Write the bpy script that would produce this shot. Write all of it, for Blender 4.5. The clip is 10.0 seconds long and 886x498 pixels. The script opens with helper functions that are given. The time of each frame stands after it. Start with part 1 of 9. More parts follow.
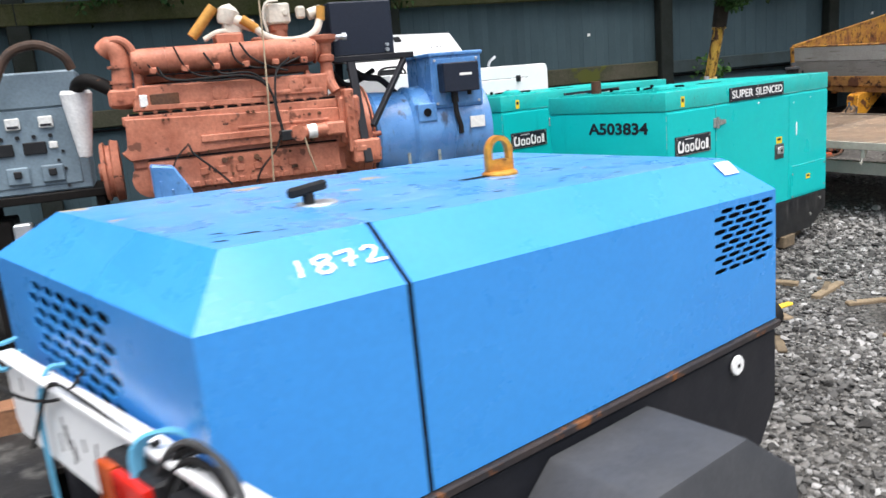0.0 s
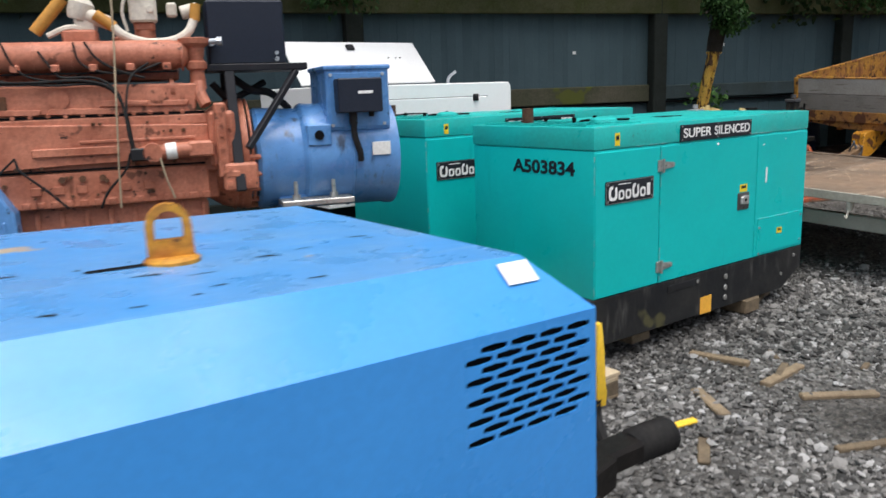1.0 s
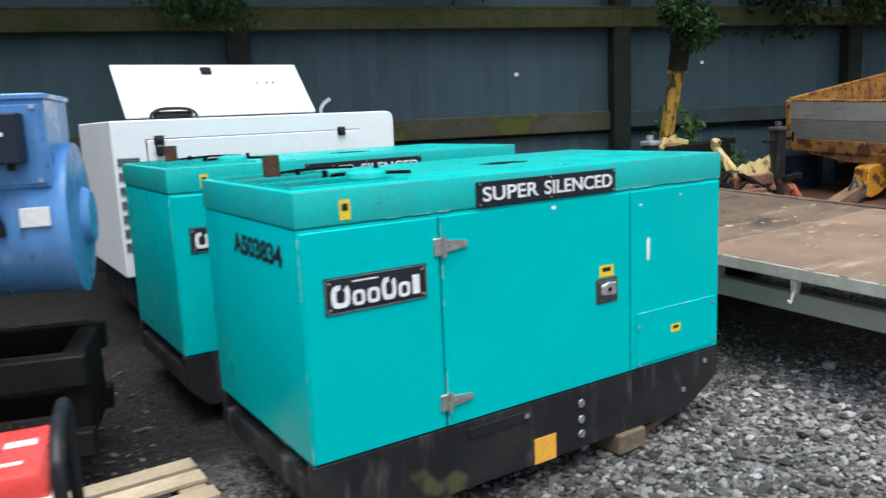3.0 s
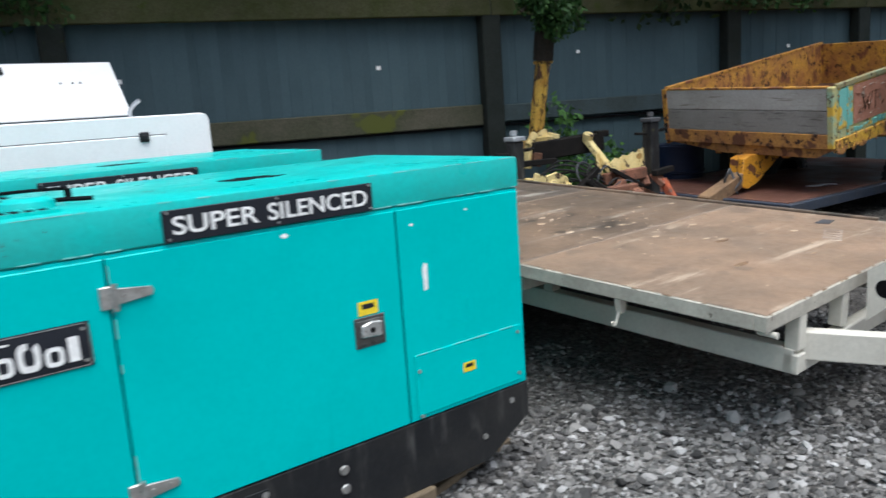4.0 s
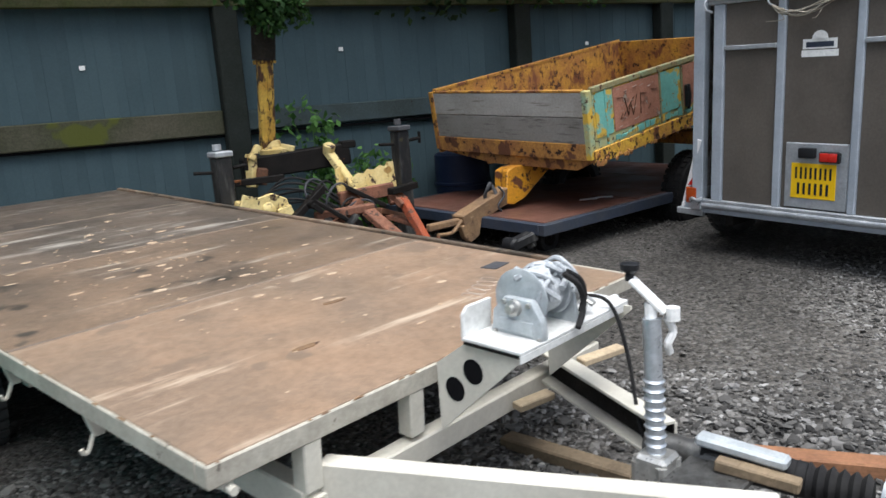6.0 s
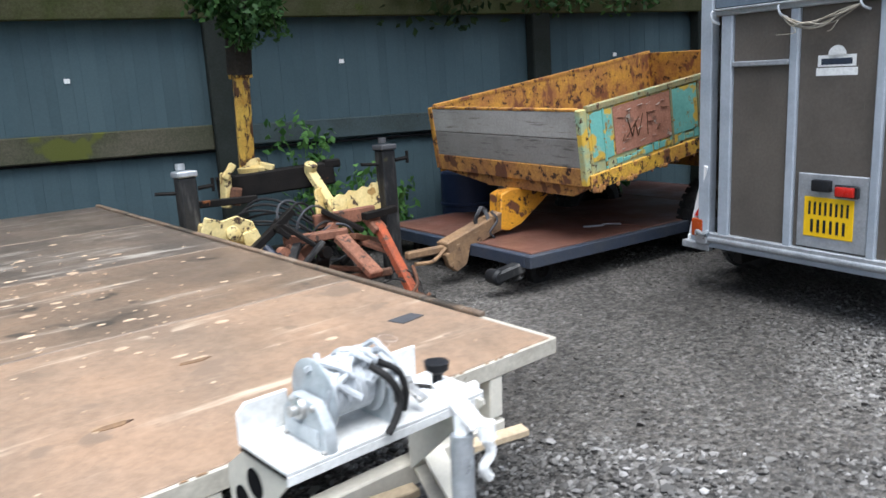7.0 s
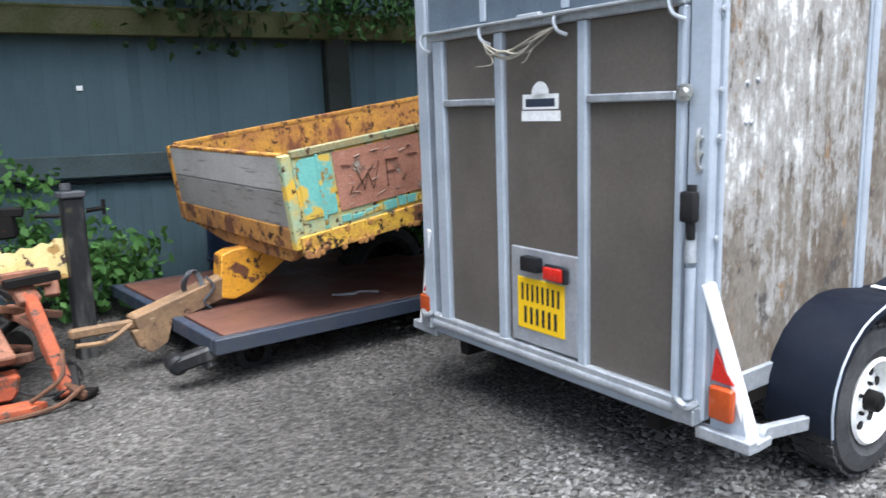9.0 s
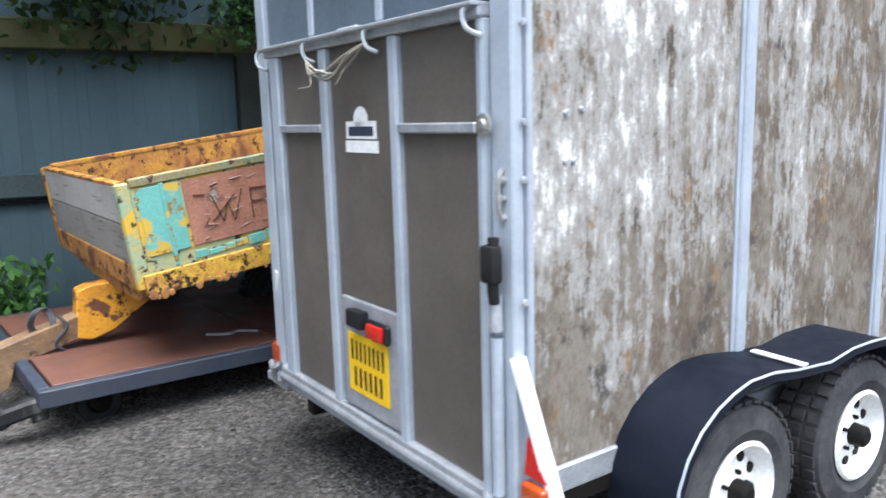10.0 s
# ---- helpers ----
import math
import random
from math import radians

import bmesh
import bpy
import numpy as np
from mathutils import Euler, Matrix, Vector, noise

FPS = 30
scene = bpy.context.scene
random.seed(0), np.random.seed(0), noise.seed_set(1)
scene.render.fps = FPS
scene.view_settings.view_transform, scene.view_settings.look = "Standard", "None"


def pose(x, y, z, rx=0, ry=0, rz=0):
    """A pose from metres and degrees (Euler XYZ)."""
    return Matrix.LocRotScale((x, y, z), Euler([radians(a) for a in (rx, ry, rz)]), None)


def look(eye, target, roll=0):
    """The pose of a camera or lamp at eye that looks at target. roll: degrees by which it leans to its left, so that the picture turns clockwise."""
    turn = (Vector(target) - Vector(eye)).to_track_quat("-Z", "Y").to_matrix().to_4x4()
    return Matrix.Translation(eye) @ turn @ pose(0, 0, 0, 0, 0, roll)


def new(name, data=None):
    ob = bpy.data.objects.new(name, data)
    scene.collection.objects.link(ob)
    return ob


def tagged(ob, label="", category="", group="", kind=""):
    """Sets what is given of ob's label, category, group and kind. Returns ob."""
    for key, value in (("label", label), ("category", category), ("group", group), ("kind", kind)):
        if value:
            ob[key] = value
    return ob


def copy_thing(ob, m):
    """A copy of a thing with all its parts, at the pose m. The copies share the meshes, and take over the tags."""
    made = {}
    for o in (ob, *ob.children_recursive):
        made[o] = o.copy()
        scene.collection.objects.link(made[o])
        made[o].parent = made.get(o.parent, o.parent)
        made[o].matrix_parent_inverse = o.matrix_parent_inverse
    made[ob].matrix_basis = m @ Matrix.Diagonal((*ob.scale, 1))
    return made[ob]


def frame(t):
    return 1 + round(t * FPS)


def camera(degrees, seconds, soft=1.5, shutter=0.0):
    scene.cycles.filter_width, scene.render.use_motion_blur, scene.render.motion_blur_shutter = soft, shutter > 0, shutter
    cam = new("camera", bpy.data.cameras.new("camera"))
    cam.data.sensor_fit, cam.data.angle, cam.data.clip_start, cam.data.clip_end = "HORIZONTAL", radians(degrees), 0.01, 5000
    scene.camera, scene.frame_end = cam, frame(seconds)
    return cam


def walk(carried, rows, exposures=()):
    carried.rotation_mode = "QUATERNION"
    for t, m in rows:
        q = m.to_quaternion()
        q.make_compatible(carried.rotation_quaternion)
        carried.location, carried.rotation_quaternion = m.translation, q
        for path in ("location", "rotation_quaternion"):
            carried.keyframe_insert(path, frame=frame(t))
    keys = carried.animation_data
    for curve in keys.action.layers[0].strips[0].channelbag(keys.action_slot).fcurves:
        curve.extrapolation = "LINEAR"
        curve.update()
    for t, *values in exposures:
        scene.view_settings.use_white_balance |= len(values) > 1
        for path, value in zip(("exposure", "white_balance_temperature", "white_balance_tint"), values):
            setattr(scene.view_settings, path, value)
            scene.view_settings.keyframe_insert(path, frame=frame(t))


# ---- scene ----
cam = camera(60.0, 10.0, soft=1.5, shutter=0.35)
METRES, EYE, TILT, LEAN, TURN = 9.146, 1.5, 0.0, 0.0, -37.5
ROWS = [
    (0.0, 0.0, 0.0, 0.0, -1.08, -12.41, 4.89),
    (0.5, 0.0437, 0.0409, 0.0015, 1.26, -13.34, 3.72),
    (1.0, 0.0762, 0.0836, 0.0021, 0.92, -11.65, 1.98),
    (1.5, 0.1104, 0.1245, 0.0025, 2.32, -10.12, 1.48),
    (2.0, 0.1439, 0.169, 0.0024, 5.15, -9.61, 1.94),
    (3.5, 0.2493, 0.2845, 0.0022, 2.32, -10.07, 3.41),
    (4.0, 0.2833, 0.3141, 0.002, -1.12, -10.56, 3.87),
    (4.5, 0.325, 0.3338, 0.0034, -4.51, -11.55, 3.88),
    (5.0, 0.3613, 0.3589, 0.0029, -8.53, -11.26, 2.59),
    (5.5, 0.4054, 0.3848, 0.0006, -9.15, -11.05, 3.07),
    (6.0, 0.4452, 0.4121, 0.0003, -8.24, -11.38, 4.12),
    (7.5, 0.5631, 0.478, 0.0063, -1.07, -10.24, 3.07),
    (8.0, 0.6073, 0.5083, 0.0034, -4.5, -8.99, 1.81),
    (8.5, 0.6537, 0.5361, 0.0009, -5.15, -8.47, 1.94),
    (9.0, 0.6957, 0.5612, 0.0026, -5.37, -8.41, 2.37),
    (9.5, 0.7332, 0.5839, 0.0061, -5.69, -8.18, 2.22),
    (10.0, 0.7768, 0.6063, 0.0078, -4.79, -7.49, 1.92),
]
EXPOSURES = [(0.0, 1.5, 6600, 10), (1.0, 0.95, 6600, 10), (1.5, 0.90, 6550, 10), (2.0, 1.0, 6450, 9), (3.5, 1.22, 6150, 8), (4.5, 1.08, 6150, 8), (5.5, 1.11, 6400, 8), (6.2, 1.35, 6300, 9), (7.5, 1.85, 6050, 9), (10.0, 2.15, 6050, 9)]
walk(cam, [(t, pose(0, 0, EYE, TILT, LEAN, TURN) @ pose(METRES * x, METRES * y, METRES * z, 90 + pitch, roll, yaw)) for t, x, y, z, yaw, pitch, roll in ROWS], EXPOSURES)

# ---- sky and sun: a bright overcast day ----
world = bpy.data.worlds.new("overcast_sky")
scene.world = world
world.use_nodes = True
wn = world.node_tree.nodes
wl = world.node_tree.links
wn.clear()
sky = wn.new("ShaderNodeTexSky")
sky.sky_type = "NISHITA"
sky.sun_disc = False
sky.sun_elevation = radians(74)
sky.sun_rotation = radians(200)
sky.dust_density = 4.0
sky.air_density = 1.0
grey = wn.new("ShaderNodeRGBToBW")
blend = wn.new("ShaderNodeMix")
blend.data_type = "RGBA"
blend.inputs[0].default_value = 0.45
back = wn.new("ShaderNodeBackground")
back.inputs[1].default_value = 0.10
wout = wn.new("ShaderNodeOutputWorld")
wl.new(sky.outputs[0], grey.inputs[0])
wl.new(sky.outputs[0], blend.inputs[6])
wl.new(grey.outputs[0], blend.inputs[7])
wl.new(blend.outputs[2], back.inputs[0])
wl.new(back.outputs[0], wout.inputs[0])
sun = new("sun", bpy.data.lights.new("sun", "SUN"))
sun.data.energy = 1.65
sun.data.angle = radians(60)
sun.data.color = (0.98, 0.99, 1.0)
sun.matrix_world = look((-1.6, -3.9, 14), (0, 0, 0))

# ---- small library ----
FENCE_YAW = -15.64


def ground_z(x, y):
    x = min(max(x, -4.0), 15.0)
    y = min(max(y, -3.0), 7.5)
    return -0.094 + 0.0192 * x + 0.04 * y


def surface(name, base, second=None, rough=0.5, metal=0.0, scale=3.0, amount=0.5, grain=0.12, gscale=60.0,
            bump=0.15, bscale=90.0, chips=None, streaks=None, spots=None, spec=0.32, jitter=0.0, coat=0.0):
    """A weathered surface: two tones at a large scale, fine grain, optional chips (colour, level, scale),
    vertical streaks (colour, level) and spots (colour, level, scale)."""
    m = bpy.data.materials.new(name)
    m.use_nodes = True
    n, l = m.node_tree.nodes, m.node_tree.links
    n.clear()
    out = n.new("ShaderNodeOutputMaterial")
    bs = n.new("ShaderNodeBsdfPrincipled")
    l.new(bs.outputs[0], out.inputs[0])
    tc = n.new("ShaderNodeTexCoord")
    info = n.new("ShaderNodeObjectInfo")
    mul = n.new("ShaderNodeMath")
    mul.operation = "MULTIPLY"
    mul.inputs[1].default_value = 37.0
    l.new(info.outputs["Random"], mul.inputs[0])
    add = n.new("ShaderNodeVectorMath")
    add.operation = "ADD"
    l.new(tc.outputs["Object"], add.inputs[0])
    l.new(mul.outputs[0], add.inputs[1])
    vec = add.outputs[0]

    def tex(sc, detail=4.0, rough_=0.6, v=None):
        t = n.new("ShaderNodeTexNoise")
        t.inputs["Scale"].default_value = sc
        t.inputs["Detail"].default_value = detail
        t.inputs["Roughness"].default_value = rough_
        l.new(v or vec, t.inputs["Vector"])
        return t.outputs[0]

    def ramp(sock, a, b, c=0.0, d=1.0):
        r = n.new("ShaderNodeMapRange")
        r.interpolation_type = "SMOOTHSTEP"
        for i, q in enumerate((a, b, c, d)):
            r.inputs[i + 1].default_value = q
        l.new(sock, r.inputs[0])
        return r.outputs[0]

    def mix(f, a, b):
        x = n.new("ShaderNodeMix")
        x.data_type = "RGBA"
        for sock, i in ((f, 0), (a, 6), (b, 7)):
            if isinstance(sock, (int, float)):
                x.inputs[i].default_value = sock
            elif isinstance(sock, tuple):
                x.inputs[i].default_value = (*sock, 1)
            else:
                l.new(sock, x.inputs[i])
        return x.outputs[2]

    second = second or tuple(c * 0.75 for c in base)
    big = tex(scale, 5.0, 0.62)
    col = mix(ramp(big, 0.5 - 0.28 * amount - 0.05, 0.5 + 0.28, 0.0, min(1.0, amount * 1.6)), base, second)
    fine = tex(gscale, 6.0, 0.7)
    g = ramp(fine, 0.3, 0.7, 1.0 - grain, 1.0 + grain)
    if jitter:
        j = ramp(info.outputs["Random"], 0.0, 1.0, 1.0 - jitter, 1.0 + jitter)
        p = n.new("ShaderNodeMath")
        p.operation = "MULTIPLY"
        l.new(g, p.inputs[0])
        l.new(j, p.inputs[1])
        g = p.outputs[0]
    sc = n.new("ShaderNodeVectorMath")
    sc.operation = "SCALE"
    l.new(col, sc.inputs[0])
    l.new(g, sc.inputs[3])
    col = sc.outputs[0]
    rsock = ramp(tex(scale * 2.3, 5.0), 0.3, 0.7, max(0.03, rough - 0.1), min(1.0, rough + 0.12))
    if streaks:
        mp = n.new("ShaderNodeVectorMath")
        mp.operation = "MULTIPLY"
        mp.inputs[1].default_value = streaks[2] if len(streaks) > 2 else (26, 26, 2.2)
        l.new(vec, mp.inputs[0])
        col = mix(ramp(tex(1.0, 4.0, 0.65, mp.outputs[0]), streaks[1], streaks[1] + (streaks[3] if len(streaks) > 3 else 0.14)), col, streaks[0])
    if spots:
        col = mix(ramp(tex(spots[2], 3.0, 0.5), spots[1], spots[1] + 0.05), col, spots[0])
    hsock = fine
    if chips:
        cm = ramp(tex(chips[2], 8.0, 0.72), chips[1], chips[1] + 0.03)
        col = mix(cm, col, mix(ramp(fine, 0.35, 0.65), chips[0], tuple(c * 0.45 for c in chips[0])))
    l.new(col, bs.inputs["Base Color"])
    l.new(rsock, bs.inputs["Roughness"])
    bs.inputs["Metallic"].default_value = metal
    bs.inputs["Specular IOR Level"].default_value = spec
    bs.inputs["Coat Weight"].default_value = coat
    if bump:
        b = n.new("ShaderNodeBump")
        b.inputs["Strength"].default_value = bump
        b.inputs["Distance"].default_value = 0.01
        hs = tex(bscale, 4.0)
        l.new(hs, b.inputs["Height"])
        b2 = n.new("ShaderNodeBump")
        b2.inputs["Strength"].default_value = bump * 0.8
        b2.inputs["Distance"].default_value = 0.02
        l.new(tex(scale * 1.7, 3.0), b2.inputs["Height"])
        l.new(b2.outputs[0], b.inputs["Normal"])
        l.new(b.outputs[0], bs.inputs["Normal"])
    return m


def face(bm, vs):
    try:
        return bm.faces.new(vs)
    except ValueError:
        return None


def bevel_new(bm, verts, offset, segments=1):
    vs = set(verts)
    es = [e for e in bm.edges if e.verts[0] in vs and e.verts[1] in vs]
    bmesh.ops.bevel(bm, geom=es, offset=offset, offset_type="OFFSET", segments=segments, profile=0.6, affect="EDGES", clamp_overlap=True)


def box(bm, lo, hi, bev=0.003, m=None, segments=1):
    vs = []
    for k in range(8):
        p = Vector((hi[0] if k & 1 else lo[0], hi[1] if k & 2 else lo[1], hi[2] if k & 4 else lo[2]))
        vs.append(bm.verts.new(m @ p if m else p))
    for q in ((0, 2, 3, 1), (4, 5, 7, 6), (0, 1, 5, 4), (2, 6, 7, 3), (0, 4, 6, 2), (1, 3, 7, 5)):
        bm.faces.new([vs[i] for i in q])
    if bev:
        bevel_new(bm, vs, bev, segments)
    return bm


def bar(bm, p0, p1, w, h, bev=0.002, up=(0, 0, 1)):
    """A square-section bar from p0 to p1, w wide and h high."""
    p0, p1 = Vector(p0), Vector(p1)
    d = p1 - p0
    x = d.normalized()
    y = Vector(up).cross(x)
    if y.length < 1e-4:
        y = Vector((0, 1, 0)).cross(x)
    y.normalize()
    z = x.cross(y)
    m = Matrix((x, y, z)).transposed().to_4x4()
    m.translation = p0
    return box(bm, (0, -w / 2, -h / 2), (d.length, w / 2, h / 2), bev, m)


def prism(bm, pts, h, m=None, bev=0.0, segments=1):
    """A polygon in the xy plane pushed up by h."""
    lo = [bm.verts.new((m or Matrix()) @ Vector((x, y, 0))) for x, y in pts]
    hi = [bm.verts.new((m or Matrix()) @ Vector((x, y, h))) for x, y in pts]
    bm.faces.new(lo[::-1])
    bm.faces.new(hi)
    k = len(pts)
    for i in range(k):
        bm.faces.new((lo[i], lo[(i + 1) % k], hi[(i + 1) % k], hi[i]))
    if bev:
        bevel_new(bm, lo + hi, bev, segments)
    return bm


UPRIGHT = Matrix(((1, 0, 0, 0), (0, 0, -1, 0), (0, 1, 0, 0), (0, 0, 0, 1)))  # xy polygon stands in xz, pushed towards -y


def xz(pts_y):
    """Pose for a polygon drawn in x and z that starts at y and is pushed towards -y."""
    return Matrix.Translation((0, pts_y, 0)) @ UPRIGHT


def lathe(bm, p0, axis, profile, seg=20, close=True):
    """Rings of (distance along the axis, radius)."""
    p0, a = Vector(p0), Vector(axis).normalized()
    u = a.orthogonal().normalized()
    v = a.cross(u)
    rings = []
    for d, r in profile:
        if r < 1e-6:
            rings.append([bm.verts.new(p0 + a * d)])
        else:
            rings.append([bm.verts.new(p0 + a * d + (u * math.cos(2 * math.pi * i / seg) + v * math.sin(2 * math.pi * i / seg)) * r) for i in range(seg)])
    for A, B in zip(rings, rings[1:]):
        for i in range(seg):
            j = (i + 1) % seg
            if len(A) == 1 and len(B) == 1:
                continue
            if len(A) == 1:
                face(bm, (A[0], B[j], B[i]))
            elif len(B) == 1:
                face(bm, (A[i], A[j], B[0]))
            else:
                face(bm, (A[i], A[j], B[j], B[i]))
    if close:
        if len(rings[0]) > 1:
            face(bm, rings[0][::-1])
        if len(rings[-1]) > 1:
            face(bm, rings[-1])
    return bm


def cyl(bm, p0, p1, r, r1=None, seg=18, ch=0.0):
    p0, p1 = Vector(p0), Vector(p1)
    L = (p1 - p0).length
    r1 = r if r1 is None else r1
    prof = [(0, r), (L, r1)] if not ch else [(0, r - ch), (ch, r), (L - ch, r1), (L, r1 - ch)]
    return lathe(bm, p0, p1 - p0, prof, seg)


def smooth_line(pts, steps=6):
    pts = [Vector(p) for p in pts]
    if len(pts) < 3:
        return pts
    ext = [pts[0] * 2 - pts[1]] + pts + [pts[-1] * 2 - pts[-2]]
    res = []
    for i in range(1, len(ext) - 2):
        a, b, c, d = ext[i - 1:i + 3]
        for s in range(steps):
            t = s / steps
            res.append(0.5 * (2 * b + (c - a) * t + (2 * a - 5 * b + 4 * c - d) * t * t + (3 * b - a - 3 * c + d) * t ** 3))
    res.append(pts[-1])
    return res


def tube(bm, pts, r, seg=8, steps=6, closed=False, taper=1.0):
    line = smooth_line(pts, steps) if steps else [Vector(p) for p in pts]
    if closed:
        line = line[:-1]
    k = len(line)
    nrm = None
    rings = []
    for i, p in enumerate(line):
        t = (line[(i + 1) % k] - line[i - 1]) if closed else (line[min(i + 1, k - 1)] - line[max(i - 1, 0)])
        t.normalize()
        nrm = t.orthogonal().normalized() if nrm is None else (nrm - t * nrm.dot(t)).normalized()
        b = t.cross(nrm)
        rr = r * (1 + (taper - 1) * i / max(1, k - 1))
        rings.append([bm.verts.new(p + (nrm * math.cos(2 * math.pi * j / seg) + b * math.sin(2 * math.pi * j / seg)) * rr) for j in range(seg)])
    pairs = list(zip(rings, rings[1:])) + ([(rings[-1], rings[0])] if closed else [])
    for A, B in pairs:
        for j in range(seg):
            face(bm, (A[j], A[(j + 1) % seg], B[(j + 1) % seg], B[j]))
    if not closed:
        face(bm, rings[0][::-1])
        face(bm, rings[-1])
    return bm


def mesh_of(bm, name, material, smooth=True):
    bmesh.ops.recalc_face_normals(bm, faces=bm.faces)
    me = bpy.data.meshes.new(name)
    bm.to_mesh(me)
    bm.free()
    me.materials.append(material)
    if smooth:
        me.polygons.foreach_set("use_smooth", [True] * len(me.polygons))
        me.set_sharp_from_angle(angle=radians(32))
    return me


def part(name, bm, material, parent, label=""):
    ob = new(name, mesh_of(bm, name, material))
    ob.parent = parent
    if label:
        tagged(ob, label)
    return ob


def pieces(name, bm, material, parent, label=""):
    """As part(), but each loose piece of the bmesh becomes a part of its own."""
    bm.verts.index_update()
    seen = set()
    for v0 in bm.verts:
        if v0.index in seen:
            continue
        stack, group = [v0], []
        seen.add(v0.index)
        while stack:
            v = stack.pop()
            group.append(v)
            for e in v.link_edges:
                w = e.other_vert(v)
                if w.index not in seen:
                    seen.add(w.index)
                    stack.append(w)
        one = B()
        mp = {v.index: one.verts.new(v.co) for v in group}
        for f in {f for v in group for f in v.link_faces}:
            face(one, [mp[v.index] for v in f.verts])
        part(name, one, material, parent, label)
    bm.free()


def thing(name, m, label, category, group="", kind=""):
    ob = new(name)
    ob.empty_display_size = 0.1
    ob.matrix_world = m
    return tagged(ob, label, category, group, kind)


def solid(name, bm, material, m, label, category, group="", kind=""):
    ob = new(name, mesh_of(bm, name, material))
    ob.matrix_world = m
    return tagged(ob, label, category, group, kind)


def B():
    return bmesh.new()


def lettering(name, words, height, width, material, parent, m, label="", depth=0.001, bold=0.012):
    """Raised flat letters of the built-in font, scaled to a height and a total width, lower left corner at the pose m."""
    cu = bpy.data.curves.new(name, "FONT")
    cu.body = words
    cu.extrude = depth
    cu.offset = bold
    tmp = new(name + "_tmp", cu)
    me = bpy.data.meshes.new_from_object(tmp.evaluated_get(bpy.context.evaluated_depsgraph_get()))
    bpy.data.objects.remove(tmp)
    co = np.zeros(len(me.vertices) * 3)
    me.vertices.foreach_get("co", co)
    co = co.reshape(-1, 3)
    lo, hi = co.min(0), co.max(0)
    co[:, 0] = (co[:, 0] - lo[0]) / (hi[0] - lo[0]) * width
    co[:, 1] = (co[:, 1] - lo[1]) / (hi[1] - lo[1]) * height
    me.vertices.foreach_set("co", co.ravel())
    me.materials.clear()
    me.materials.append(material)
    ob = new(name, me)
    ob.parent = parent
    ob.matrix_local = m
    if label:
        tagged(ob, label)
    return ob


def bellows(bm, p0, axis, n, pitch, r0, r1, seg=16):
    """A ribbed rubber boot as one piece."""
    prof = [(0, 0), (0, r0)]
    for k in range(n):
        prof += [(k * pitch + pitch * .45, r1), (k * pitch + pitch * .98, r0)]
    return lathe(bm, p0, axis, prof + [(n * pitch, 0)], seg)


def wheel(parent, c, axis, r, w, tyre_mat, rim_mat, hub_mat, name="wheel", rim_r=0.6, holes=8):
    """Tyre with tread blocks, dished rim with holes, hub. axis points to the outside."""
    c, a = Vector(c), Vector(axis).normalized()
    u = a.orthogonal().normalized()
    v = a.cross(u)
    root = thing(name, Matrix(), "", "")
    root.parent = parent
    bm = B()
    rr = r * rim_r
    lathe(bm, c - a * w / 2, a, [(w * .12, rr), (0, rr + (r - rr) * .35), (w * .06, r * .93), (w * .2, r * .99), (w * .5, r), (w * .8, r * .99), (w * .94, r * .93), (w, rr + (r - rr) * .35), (w * .9, rr)], 40, False)
    ty = part("tyre", bm, tyre_mat, root, "worn black rubber tyre")
    bm = B()
    for k in range(36):
        t = 2 * math.pi * k / 36
        d = u * math.cos(t) + v * math.sin(t)
        s = a.cross(d)
        for o in (-.3, 0, .3):
            m = Matrix((s, a, d)).transposed().to_4x4()
            m.translation = c + d * r * .985 + a * w * o
            box(bm, (-r * .06, -w * .11, 0), (r * .06, w * .11, r * .035), 0, m)
    tagged(part("tread", bm, tyre_mat, ty), kind="stuff")
    bm = B()
    lathe(bm, c - a * w * .3, a, [(0, rr * 1.02), (w * .68, rr * .98), (w * .75, rr * 1.04), (w * .8, rr * .97), (w * .62, rr * .86), (w * .5, rr * .74), (w * .56, rr * .45), (w * .62, rr * .3), (w * .62, 0)], 40, False)
    part("rim", bm, rim_mat, root)
    bm = B()
    for k in range(holes):
        t = 2 * math.pi * k / holes
        d = u * math.cos(t) + v * math.sin(t)
        lathe(bm, c + d * rr * .66 + a * w * .215, a, [(0, rr * .115), (w * .035, rr * .11), (w * .035, 0)], 10)
    pieces("rim_hole", bm, hub_mat, root)
    bm = B()
    lathe(bm, c + a * w * .3, a, [(0, rr * .26), (w * .25, rr * .24), (w * .3, rr * .16), (w * .3, 0)], 18)
    for k in range(5):
        t = 2 * math.pi * k / 5
        d = u * math.cos(t) + v * math.sin(t)
        lathe(bm, c + d * rr * .38 + a * w * .28, a, [(0, rr * .05), (w * .09, rr * .05), (w * .1, rr * .03), (w * .1, 0)], 6)
    part("hub", bm, hub_mat, root)
    return root


